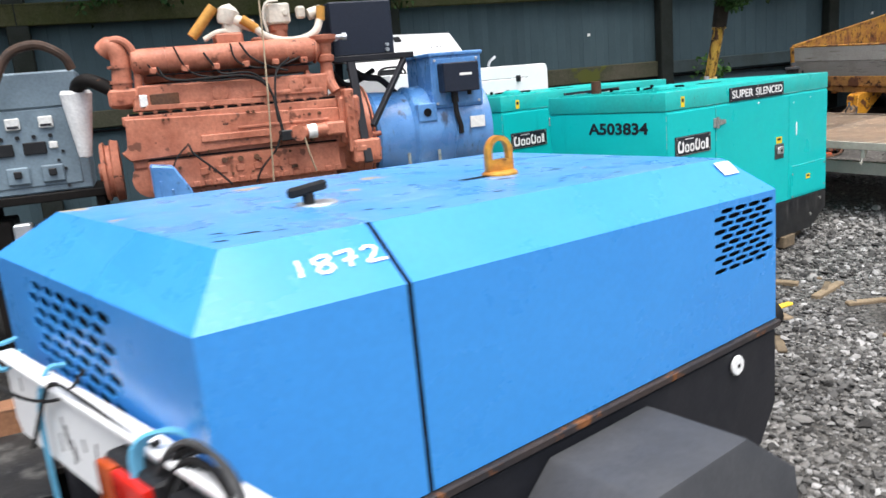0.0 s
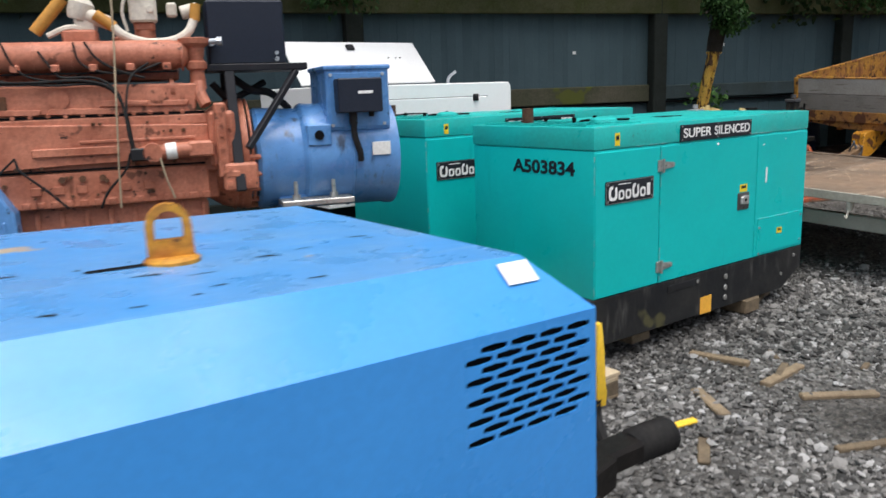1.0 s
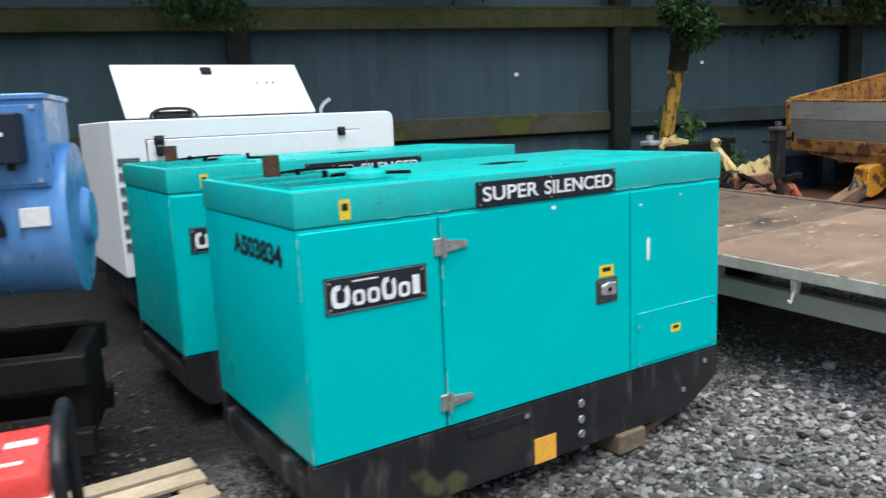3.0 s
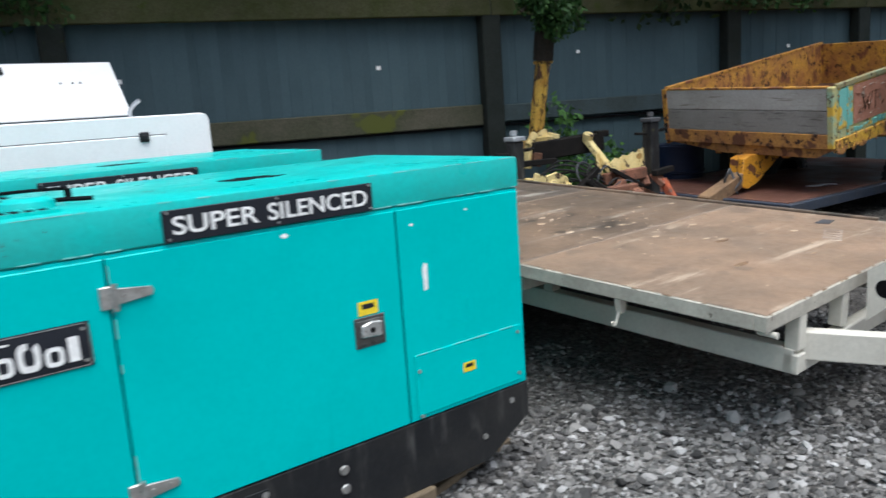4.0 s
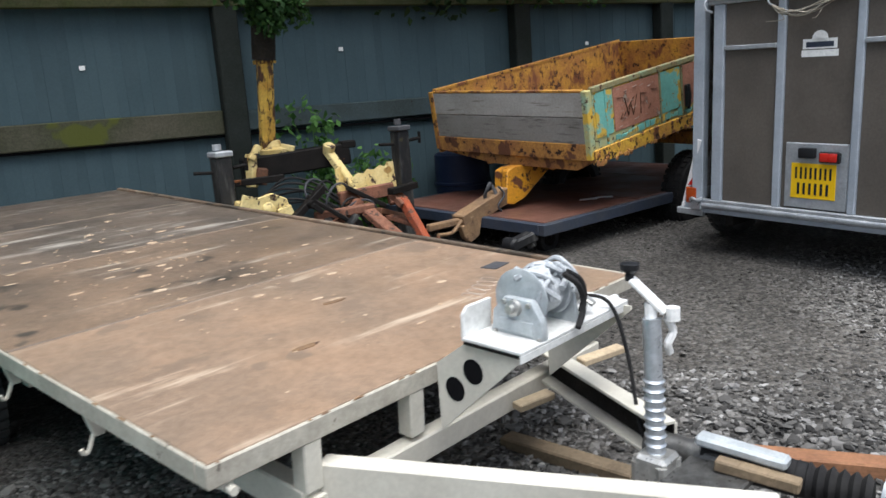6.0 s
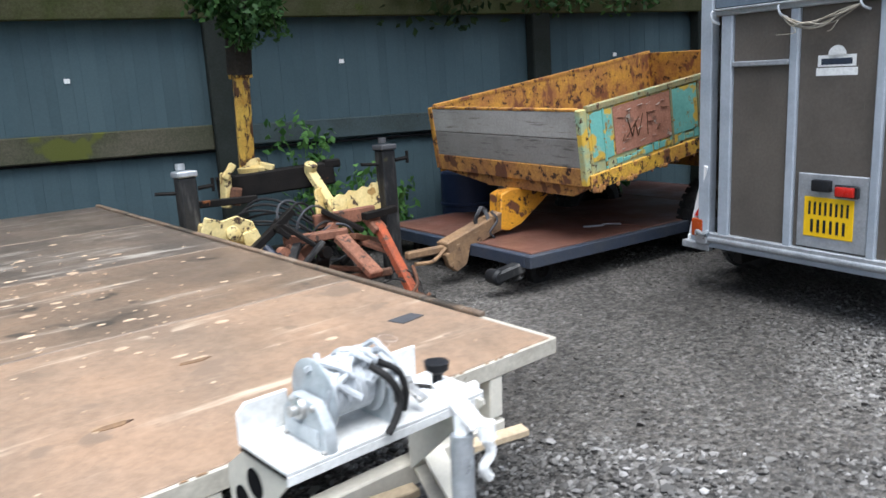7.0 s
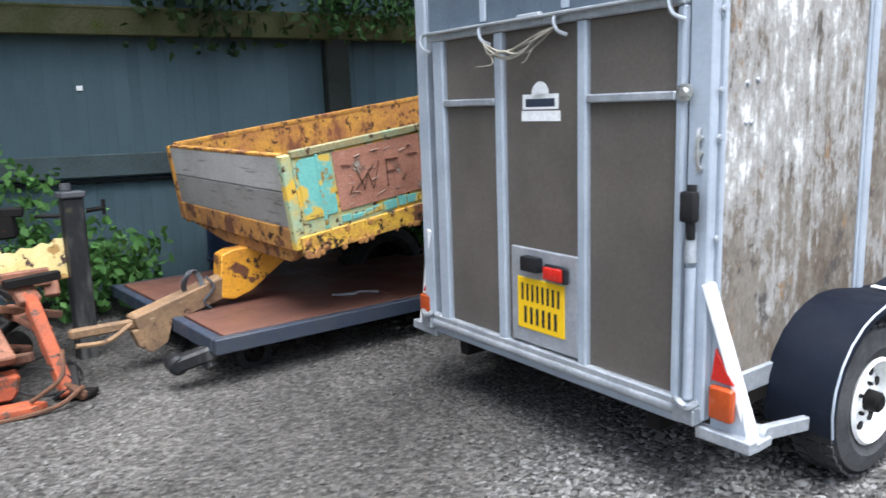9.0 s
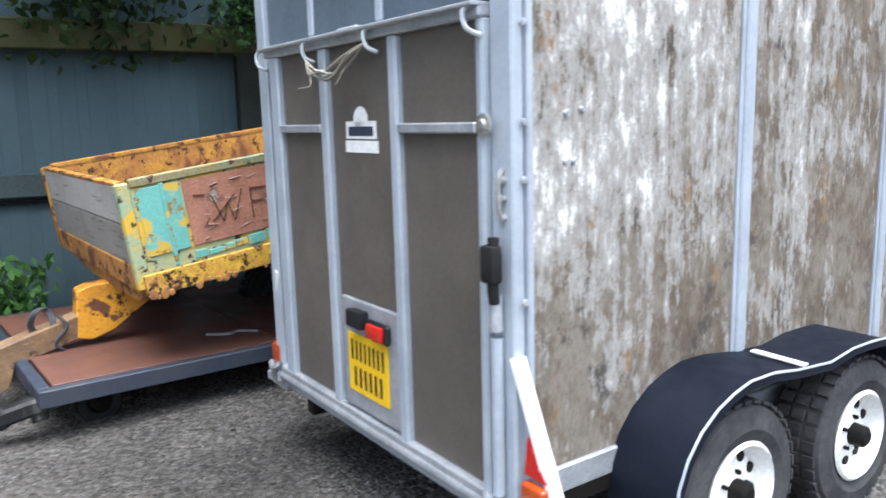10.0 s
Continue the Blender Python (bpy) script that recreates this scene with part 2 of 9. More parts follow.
# ---- materials ----
MOSS = (0.055, 0.07, 0.018)
RUST = (0.20, 0.075, 0.028)
teal = surface("teal_paint", (0.0, 0.49, 0.48), (0.0, 0.43, 0.42), rough=0.36, spec=0.25, scale=1.6, amount=0.5, grain=0.03, bump=0.035, streaks=((0.0, 0.35, 0.345), 0.60, (14, 14, 1.6), 0.25), chips=((0.33, 0.40, 0.36), 0.715, 9.0))
teal_pale = surface("pale_turquoise", (0.30, 0.60, 0.56), (0.12, 0.50, 0.47), rough=0.5, scale=20, amount=0.8, bump=0.0)
teal_dirty = surface("teal_roof_paint", (0.005, 0.485, 0.45), (0.02, 0.40, 0.36), rough=0.36, spec=0.5, scale=3.0, amount=0.7, grain=0.08, bump=0.05, chips=((0.08, 0.12, 0.09), 0.66, 6.0))
skid_black = surface("black_skid_paint", (0.012, 0.013, 0.015), (0.032, 0.031, 0.029), rough=0.5, spec=0.2, scale=2.2, amount=0.5, bump=0.1, chips=((0.16, 0.145, 0.13), 0.665, 5.0), streaks=((0.10, 0.098, 0.092), 0.50, (9, 9, 2.0), 0.25), spots=((0.075, 0.07, 0.035), 0.68, 3.1))
sign_black = surface("black_sign", (0.012, 0.014, 0.02), rough=0.45, bump=0.0, amount=0.2)
sign_white = surface("white_lettering", (0.82, 0.82, 0.80), (0.6, 0.6, 0.58), rough=0.5, bump=0.0, amount=0.3)
label_yellow = surface("yellow_label", (0.80, 0.60, 0.03), rough=0.5, bump=0.0, amount=0.3)
latch_steel = surface("worn_latch_paddle_steel", (0.62, 0.62, 0.60), (0.30, 0.30, 0.29), rough=0.32, metal=0.6, scale=30, amount=0.7, bump=0.06)
latch_dark = surface("dark_worn_latch_steel", (0.16, 0.16, 0.155), (0.07, 0.068, 0.064), rough=0.35, metal=0.6, scale=24, amount=0.8, bump=0.08)
label_orange = surface("orange_square_label", (0.80, 0.40, 0.05), (0.70, 0.36, 0.06), rough=0.6, bump=0.0, amount=0.4)
cap_green = surface("grimy_green_cap_rail", (0.20, 0.27, 0.17), (0.30, 0.20, 0.08), rough=0.65, scale=8, amount=0.9, grain=0.2, bump=0.2, chips=((0.10, 0.05, 0.03), 0.57, 12.0))
galv = surface("galvanised_steel", (0.50, 0.525, 0.55), (0.35, 0.37, 0.40), rough=0.42, metal=0.55, scale=9, amount=0.6, bump=0.06, chips=((0.2, 0.16, 0.12), 0.74, 8.0))
galv_blue = surface("blue_grey_galvanised_frame", (0.44, 0.485, 0.54), (0.32, 0.36, 0.41), rough=0.5, metal=0.2, scale=4, amount=0.6, grain=0.05, bump=0.05, chips=((0.16, 0.14, 0.12), 0.71, 14.0), streaks=((0.24, 0.235, 0.23), 0.66))
zinc = surface("bright_zinc", (0.52, 0.55, 0.58), (0.36, 0.39, 0.42), rough=0.36, metal=0.7, scale=12, bump=0.04)
chrome = surface("worn_steel_fitting", (0.5, 0.5, 0.48), (0.25, 0.24, 0.22), rough=0.35, metal=0.7, scale=20, bump=0.05)
black_rubber = surface("black_rubber", (0.012, 0.012, 0.013), (0.028, 0.027, 0.026), rough=0.75, spec=0.2, scale=8, amount=0.6, bump=0.15)
black_plastic = surface("black_plastic", (0.01, 0.0105, 0.012), (0.02, 0.021, 0.024), rough=0.45, scale=4, bump=0.05)
navy_plastic = surface("dark_blue_black_mudguard", (0.011, 0.016, 0.030), (0.020, 0.026, 0.042), rough=0.42, scale=3, bump=0.05)
dark_steel = surface("dark_oily_steel", (0.006, 0.0058, 0.0058), (0.015, 0.0125, 0.011), rough=0.6, spec=0.12, scale=5, amount=0.7, bump=0.2, chips=(RUST, 0.66, 7.0))
rust_steel = surface("rusty_steel", (0.14, 0.06, 0.03), (0.06, 0.035, 0.025), rough=0.8, scale=6, amount=0.7, bump=0.35, grain=0.25)
hood_blue = surface("faded_blue_hood_paint", (0.042, 0.275, 0.69), (0.034, 0.24, 0.64), rough=0.3, spec=0.6, scale=1.8, amount=0.35, grain=0.04, bump=0.012, chips=((0.10, 0.12, 0.14), 0.75, 5.0))
hood_top = surface("stained_blue_hood_top_paint", (0.06, 0.275, 0.62), (0.13, 0.30, 0.54), rough=0.32, spec=0.6, scale=3.0, amount=0.6, grain=0.05, bump=0.04, spots=((0.40, 0.33, 0.24), 0.66, 5.0), chips=((0.09, 0.11, 0.13), 0.70, 7.0), streaks=((0.22, 0.40, 0.62), 0.56, (3, 26, 8), 0.25))
engine_red = surface("oxide_red_engine_paint", (0.53, 0.205, 0.128), (0.33, 0.105, 0.06), rough=0.5, scale=6, amount=0.8, grain=0.16, bump=0.22, spots=((0.17, 0.065, 0.04), 0.63, 11.0), chips=((0.045, 0.025, 0.02), 0.625, 13.0), streaks=((0.20, 0.07, 0.04), 0.62, (14, 14, 4.0), 0.12))
alt_blue = surface("blue_alternator_paint", (0.13, 0.33, 0.66), (0.055, 0.17, 0.40), rough=0.3, spec=0.5, scale=3.0, amount=0.75, grain=0.07, bump=0.05, spots=((0.03, 0.06, 0.12), 0.66, 5.0), chips=((0.02, 0.022, 0.026), 0.645, 9.0), streaks=((0.025, 0.05, 0.10), 0.60, (8, 8, 2.0), 0.13))
slate_blue = surface("dark_slate_cabinet_paint", (0.009, 0.014, 0.027), (0.014, 0.019, 0.033), rough=0.5, scale=3, bump=0.05)
panel_grey = surface("grey_blue_control_panel", (0.20, 0.27, 0.32), (0.14, 0.19, 0.23), rough=0.5, scale=3, amount=0.6, bump=0.06, chips=((0.06, 0.05, 0.045), 0.70, 7.0))
white_paint = surface("white_canopy_paint", (0.86, 0.86, 0.855), (0.78, 0.78, 0.765), rough=0.4, scale=2, amount=0.4, grain=0.03, bump=0.03, streaks=((0.5, 0.5, 0.47), 0.72))
rail_cream = surface("grimy_cream_rail_paint", (0.50, 0.475, 0.405), (0.29, 0.265, 0.22), rough=0.55, scale=5, amount=0.85, grain=0.12, bump=0.1, chips=((0.11, 0.09, 0.07), 0.63, 8.0))
cream_paint = surface("cream_trailer_paint", (0.60, 0.575, 0.50), (0.48, 0.455, 0.39), rough=0.5, scale=4, amount=0.6, grain=0.06, bump=0.08, chips=((0.11, 0.09, 0.07), 0.70, 9.0))
ply_deck = surface("worn_phenolic_plywood", (0.32, 0.213, 0.142), (0.195, 0.145, 0.106), rough=0.38, spec=0.36, scale=1.9, amount=0.8, grain=0.16, gscale=30, bump=0.1, chips=((0.55, 0.40, 0.27), 0.685, 6.0), streaks=((0.50, 0.40, 0.30), 0.57, (1.1, 9, 8), 0.16), spots=((0.20, 0.145, 0.105), 0.62, 4.0))
ply_dirty = surface("grimy_phenolic_plywood", (0.24, 0.165, 0.112), (0.085, 0.068, 0.053), rough=0.38, spec=0.36, scale=1.7, amount=1.0, grain=0.2, gscale=30, bump=0.1, chips=((0.46, 0.38, 0.29), 0.675, 7.0), streaks=((0.36, 0.31, 0.25), 0.575, (1.0, 10, 8), 0.13), spots=((0.055, 0.047, 0.038), 0.60, 3.2))
ply_grey = surface("greyed_phenolic_plywood", (0.165, 0.125, 0.095), (0.062, 0.054, 0.046), rough=0.38, spec=0.36, scale=1.7, amount=1.0, grain=0.2, gscale=30, bump=0.1, chips=((0.42, 0.37, 0.30), 0.69, 7.0), streaks=((0.34, 0.31, 0.27), 0.565, (1.0, 10, 8), 0.12))
red_deck = surface("red_brown_plywood_deck", (0.175, 0.075, 0.052), (0.085, 0.05, 0.04), rough=0.42, scale=1.5, amount=0.7, bump=0.1, chips=((0.3, 0.22, 0.17), 0.74, 10.0))
deck_frame = surface("dark_blue_grey_steel", (0.028, 0.04, 0.066), (0.05, 0.055, 0.065), rough=0.55, scale=4, amount=0.7, bump=0.15)
yellow_rust = surface("rusting_yellow_paint", (0.64, 0.34, 0.045), (0.33, 0.135, 0.05), rough=0.6, scale=5.5, amount=1.0, grain=0.22, bump=0.15, streaks=((0.20, 0.078, 0.036), 0.50, (8, 8, 5), 0.12), chips=((0.12, 0.052, 0.028), 0.56, 15.0))
eye_rust = surface("rusty_orange_yellow_eye", (0.62, 0.30, 0.03), (0.30, 0.10, 0.025), rough=0.6, scale=22, amount=0.95, grain=0.2, bump=0.2, chips=((0.10, 0.04, 0.02), 0.60, 24.0))
yellow_scrap = surface("peeling_yellow_paint", (0.70, 0.575, 0.27), (0.52, 0.36, 0.12), rough=0.55, scale=5, amount=0.7, grain=0.12, bump=0.15, spots=((0.34, 0.20, 0.06), 0.63, 9.0), chips=((0.07, 0.04, 0.028), 0.565, 13.0))
yellow_mast = surface("rust_streaked_yellow_mast", (0.74, 0.50, 0.10), (0.48, 0.25, 0.05), rough=0.55, scale=6, amount=0.9, grain=0.15, bump=0.15, streaks=((0.09, 0.045, 0.025), 0.50, (16, 16, 4), 0.08), chips=((0.06, 0.035, 0.024), 0.56, 11.0))
tip_side = surface("flaking_turquoise_yellow_side", (0.22, 0.46, 0.38), (0.58, 0.38, 0.07), rough=0.6, scale=4.5, amount=0.9, grain=0.12, bump=0.2, chips=((0.10, 0.05, 0.028), 0.555, 12.0), spots=((0.66, 0.42, 0.06), 0.52, 5.5))
tip_pink = surface("faded_salmon_panel", (0.44, 0.21, 0.145), (0.31, 0.14, 0.09), rough=0.7, scale=7, amount=0.8, grain=0.2, bump=0.2, chips=((0.5, 0.46, 0.38), 0.615, 9.0), spots=((0.2, 0.10, 0.07), 0.63, 9.0))
tip_turq = surface("turquoise_paint", (0.19, 0.50, 0.44), (0.14, 0.38, 0.33), rough=0.6, scale=5, amount=0.6, grain=0.1, bump=0.15, chips=((0.42, 0.25, 0.06), 0.575, 9.0), spots=((0.62, 0.42, 0.07), 0.585, 6.0))
tan_steel = surface("scuffed_tan_drawbar_paint", (0.27, 0.165, 0.085), (0.15, 0.095, 0.058), rough=0.7, scale=7, amount=0.9, grain=0.2, bump=0.2, chips=((0.10, 0.06, 0.04), 0.575, 10.0), streaks=((0.5, 0.38, 0.25), 0.62, (4, 30, 30)))
gusset_orange = surface("chipped_orange_yellow_gusset_paint", (0.70, 0.33, 0.022), (0.50, 0.21, 0.03), rough=0.5, scale=6, amount=0.8, grain=0.14, bump=0.14, spots=((0.15, 0.06, 0.03), 0.575, 7.0), chips=((0.09, 0.04, 0.022), 0.555, 9.0))
sill_rust = surface("rust_eaten_yellow_rail", (0.74, 0.47, 0.05), (0.50, 0.24, 0.06), rough=0.6, scale=6, amount=0.9, grain=0.2, bump=0.3, spots=((0.20, 0.085, 0.04), 0.565, 8.0), chips=((0.035, 0.022, 0.016), 0.555, 16.0))
skirt_rust = surface("rusted_through_front_skirt", (0.52, 0.26, 0.06), (0.24, 0.105, 0.05), rough=0.7, scale=7, amount=1.0, grain=0.25, bump=0.3, spots=((0.13, 0.055, 0.03), 0.56, 6.0), chips=((0.06, 0.03, 0.02), 0.57, 14.0))
tyre_dusty = surface("dusty_tyre_rubber", (0.032, 0.033, 0.035), (0.075, 0.075, 0.075), rough=0.85, spec=0.15, scale=7, amount=0.7, grain=0.15, bump=0.15)
ledge_rust = surface("black_ledge_with_rust", (0.022, 0.022, 0.026), (0.05, 0.035, 0.03), rough=0.6, scale=5, amount=0.8, grain=0.2, bump=0.25, chips=((0.26, 0.10, 0.035), 0.56, 7.0))
grey_wood = surface("weathered_grey_board", (0.42, 0.405, 0.375), (0.31, 0.29, 0.26), rough=0.8, scale=3, amount=0.6, grain=0.12, bump=0.2, streaks=((0.2, 0.18, 0.155), 0.56, (3, 3, 40)))
grey_wood_dark = surface("weathered_dark_grey_board", (0.27, 0.255, 0.235), (0.19, 0.175, 0.155), rough=0.8, scale=3, amount=0.6, grain=0.12, bump=0.2, streaks=((0.11, 0.1, 0.09), 0.56, (3, 3, 40)))
raw_wood = surface("pale_pallet_wood", (0.48, 0.385, 0.26), (0.33, 0.26, 0.175), rough=0.8, scale=5, amount=0.7, grain=0.14, bump=0.2, jitter=0.15, streaks=((0.25, 0.17, 0.1), 0.6, (2.5, 40, 40)))
old_wood = surface("old_scrap_wood", (0.20, 0.15, 0.095), (0.11, 0.083, 0.055), rough=0.85, scale=5, amount=0.7, grain=0.18, bump=0.25, jitter=0.25, streaks=((0.13, 0.09, 0.055), 0.58, (2.5, 40, 40)))
rust_pink = surface("rusty_primer_plate", (0.27, 0.115, 0.068), (0.13, 0.06, 0.038), rough=0.75, scale=8, amount=0.9, grain=0.25, bump=0.25, chips=((0.07, 0.045, 0.035), 0.57, 12.0))
panel_slate = surface("slate_blue_door_paint", (0.11, 0.14, 0.17), (0.08, 0.10, 0.125), rough=0.5, scale=3, amount=0.6, bump=0.05)
red_timber = surface("red_brown_timber", (0.30, 0.145, 0.075), (0.20, 0.095, 0.05), rough=0.8, scale=5, amount=0.7, grain=0.15, bump=0.2, streaks=((0.14, 0.07, 0.04), 0.58, (2.5, 40, 40)))
pale_flake = surface("pale_flaked_veneer", (0.52, 0.42, 0.31), (0.38, 0.26, 0.17), rough=0.7, scale=14, amount=0.9, bump=0.1)
box_ply = surface("weathered_brown_ramp_board", (0.118, 0.102, 0.086), (0.086, 0.075, 0.064), rough=0.6, scale=2.5, amount=0.7, grain=0.1, bump=0.1, streaks=((0.16, 0.14, 0.118), 0.66))


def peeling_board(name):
    """Old painted plywood: brown-grey veneer, soft clouds and short upright flakes of white paint, fewer toward the
    bottom, dark specks.
    """
    m = bpy.data.materials.new(name)
    m.use_nodes = True
    n, l = m.node_tree.nodes, m.node_tree.links
    bs = n["Principled BSDF"]
    tc = n.new("ShaderNodeTexCoord")
    info = n.new("ShaderNodeObjectInfo")
    off = n.new("ShaderNodeVectorMath")
    off.operation = "MULTIPLY_ADD"
    off.inputs[1].default_value = (31, 17, 23)
    l.new(info.outputs["Random"], off.inputs[0])
    l.new(tc.outputs["Object"], off.inputs[2])

    def noise_at(scale, detail, rough):
        mp = n.new("ShaderNodeVectorMath")
        mp.operation = "MULTIPLY"
        mp.inputs[1].default_value = scale
        l.new(off.outputs[0], mp.inputs[0])
        t = n.new("ShaderNodeTexNoise")
        t.inputs["Scale"].default_value = 1.0
        t.inputs["Detail"].default_value = detail
        t.inputs["Roughness"].default_value = rough
        l.new(mp.outputs[0], t.inputs["Vector"])
        return t.outputs[0]

    def step(sock, a, b, c=0.0, d=1.0):
        r = n.new("ShaderNodeMapRange")
        r.interpolation_type = "SMOOTHSTEP"
        for i, q in enumerate((a, b, c, d)):
            r.inputs[i + 1].default_value = q
        l.new(sock, r.inputs[0])
        return r.outputs[0]

    def math_(op, p, q):
        k = n.new("ShaderNodeMath")
        k.operation = op
        for i, v in enumerate((p, q)):
            if isinstance(v, float):
                k.inputs[i].default_value = v
            else:
                l.new(v, k.inputs[i])
        return k.outputs[0]

    def blend_(f, p, q):
        x = n.new("ShaderNodeMix")
        x.data_type = "RGBA"
        l.new(f, x.inputs[0])
        for i, v in ((6, p), (7, q)):
            if isinstance(v, tuple):
                x.inputs[i].default_value = (*v, 1)
            else:
                l.new(v, x.inputs[i])
        return x.outputs[2]

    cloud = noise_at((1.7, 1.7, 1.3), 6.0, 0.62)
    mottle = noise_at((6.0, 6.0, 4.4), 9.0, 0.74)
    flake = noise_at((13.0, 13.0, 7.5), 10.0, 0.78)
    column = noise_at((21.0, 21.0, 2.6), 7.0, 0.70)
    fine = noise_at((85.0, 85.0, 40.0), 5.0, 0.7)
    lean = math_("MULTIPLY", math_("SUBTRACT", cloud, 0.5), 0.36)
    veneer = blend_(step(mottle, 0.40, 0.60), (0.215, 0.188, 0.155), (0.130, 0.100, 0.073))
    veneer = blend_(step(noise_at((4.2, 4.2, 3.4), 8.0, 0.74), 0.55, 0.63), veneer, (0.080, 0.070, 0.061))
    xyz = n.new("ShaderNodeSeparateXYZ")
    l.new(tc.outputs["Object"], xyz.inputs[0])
    # height shifts the tone: browner and darker below, more white above
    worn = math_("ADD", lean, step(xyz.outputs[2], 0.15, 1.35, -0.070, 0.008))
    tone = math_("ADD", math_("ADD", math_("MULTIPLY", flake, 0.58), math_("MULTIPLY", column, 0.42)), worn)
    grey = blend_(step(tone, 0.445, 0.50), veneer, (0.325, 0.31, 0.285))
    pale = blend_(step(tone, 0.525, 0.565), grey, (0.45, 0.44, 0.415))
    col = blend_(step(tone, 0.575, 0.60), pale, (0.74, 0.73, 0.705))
    col = blend_(step(noise_at((7.0, 7.0, 5.0), 6.0, 0.65), 0.60, 0.70), col, (0.25, 0.155, 0.082))
    tick = math_("MULTIPLY", step(noise_at((22.0, 22.0, 95.0), 3.0, 0.6), 0.60, 0.68), step(mottle, 0.42, 0.55))
    col = blend_(math_("MULTIPLY", tick, 0.4), col, (0.12, 0.105, 0.09))
    g = n.new("ShaderNodeVectorMath")
    g.operation = "SCALE"
    l.new(col, g.inputs[0])
    l.new(step(fine, 0.3, 0.7, 0.72, 1.05), g.inputs[3])
    l.new(g.outputs[0], bs.inputs["Base Color"])
    bs.inputs["Roughness"].default_value = 0.72
    bs.inputs["Specular IOR Level"].default_value = 0.25
    bump = n.new("ShaderNodeBump")
    bump.inputs["Strength"].default_value = 0.35
    bump.inputs["Distance"].default_value = 0.006
    l.new(flake, bump.inputs["Height"])
    l.new(bump.outputs[0], bs.inputs["Normal"])
    return m


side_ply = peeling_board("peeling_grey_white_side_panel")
plate_yellow = surface("yellow_number_plate", (0.85, 0.52, 0.01), rough=0.35, bump=0.0, amount=0.2, grain=0.02)
lamp_red = surface("red_lamp_lens", (0.55, 0.02, 0.012), (0.4, 0.015, 0.01), rough=0.2, bump=0.0, coat=0.5)
lamp_orange = surface("orange_lamp_lens", (0.42, 0.065, 0.01), (0.28, 0.045, 0.01), rough=0.2, bump=0.0, coat=0.5)
bright_red = surface("bright_red_tank_paint", (0.80, 0.075, 0.06), (0.66, 0.05, 0.042), rough=0.26, spec=0.6, scale=3, bump=0.03, chips=((0.6, 0.45, 0.4), 0.72, 6.0))
orange_red = surface("worn_orange_red_paint", (0.46, 0.095, 0.035), (0.22, 0.065, 0.035), rough=0.65, scale=7, amount=0.9, grain=0.2, bump=0.2, chips=((0.12, 0.075, 0.055), 0.54, 12.0))
safety_yellow = surface("yellow_plastic", (0.85, 0.55, 0.05), (0.72, 0.44, 0.03), rough=0.45, scale=3, bump=0.05, chips=((0.35, 0.22, 0.05), 0.7, 5.0))
blue_plastic = surface("blue_plastic", (0.03, 0.12, 0.5), rough=0.4, bump=0.02)
hose_white = surface("dirty_white_hose", (0.62, 0.58, 0.5), (0.45, 0.4, 0.33), rough=0.6, scale=12, bump=0.1)
ochre_metal = surface("ochre_painted_fitting", (0.50, 0.25, 0.05), (0.35, 0.15, 0.03), rough=0.5, scale=12, bump=0.1)
rope_pale = surface("frayed_pale_rope", (0.36, 0.33, 0.27), (0.22, 0.2, 0.16), rough=0.9, scale=60, bump=0.4, bscale=200)
strap_grey = surface("pale_grey_winch_strap", (0.52, 0.55, 0.57), (0.34, 0.36, 0.38), rough=0.55, scale=14, amount=0.8, bump=0.1, chips=((0.1, 0.1, 0.1), 0.68, 20.0))
winch_grey = surface("pale_grey_winch_paint", (0.50, 0.535, 0.55), (0.30, 0.33, 0.35), rough=0.4, metal=0.2, scale=11, amount=0.8, grain=0.1, bump=0.08, chips=((0.10, 0.09, 0.08), 0.66, 16.0))
winch_white = surface("scuffed_white_tray_paint", (0.70, 0.71, 0.70), (0.52, 0.52, 0.50), rough=0.45, scale=7, amount=0.7, bump=0.06, chips=((0.16, 0.13, 0.10), 0.68, 10.0))
chalk = surface("faded_chalk", (0.50, 0.45, 0.40), (0.32, 0.23, 0.17), rough=0.8, scale=12, amount=0.9, bump=0.0)
rope_blue = surface("blue_twine", (0.12, 0.4, 0.6), rough=0.8, scale=60, bump=0.3)
fence_paint = surface("dark_green_grey_fence_board", (0.063, 0.097, 0.110), (0.048, 0.077, 0.089), rough=0.75, scale=1.2, amount=0.5, grain=0.06, bump=0.08, jitter=0.05, spec=0.15, streaks=((0.06, 0.08, 0.083), 0.70, (18, 18, 1.2)))
fence_rail_wood = surface("mossy_fence_rail", (0.066, 0.062, 0.035), (0.036, 0.043, 0.014), rough=0.9, spec=0.12, scale=3.5, amount=0.85, grain=0.22, bump=0.35, chips=(MOSS, 0.62, 5.0))
fence_rail_pale = surface("greyed_mossy_fence_rail", (0.098, 0.090, 0.066), (0.050, 0.055, 0.032), rough=0.9, spec=0.12, scale=2.6, amount=0.85, grain=0.2, bump=0.35, chips=((0.16, 0.15, 0.12), 0.68, 4.0), spots=((0.085, 0.095, 0.025), 0.62, 2.6))
fence_rail_painted = surface("painted_fence_rail", (0.060, 0.083, 0.088), (0.045, 0.058, 0.056), rough=0.85, spec=0.12, scale=2.6, amount=0.7, grain=0.15, bump=0.3, chips=((0.05, 0.045, 0.03), 0.64, 6.0))
fence_post_wood = surface("dark_fence_post", (0.027, 0.032, 0.029), (0.018, 0.021, 0.017), rough=0.9, spec=0.12, scale=3, amount=0.7, grain=0.15, bump=0.3, chips=(MOSS, 0.63, 5.0))
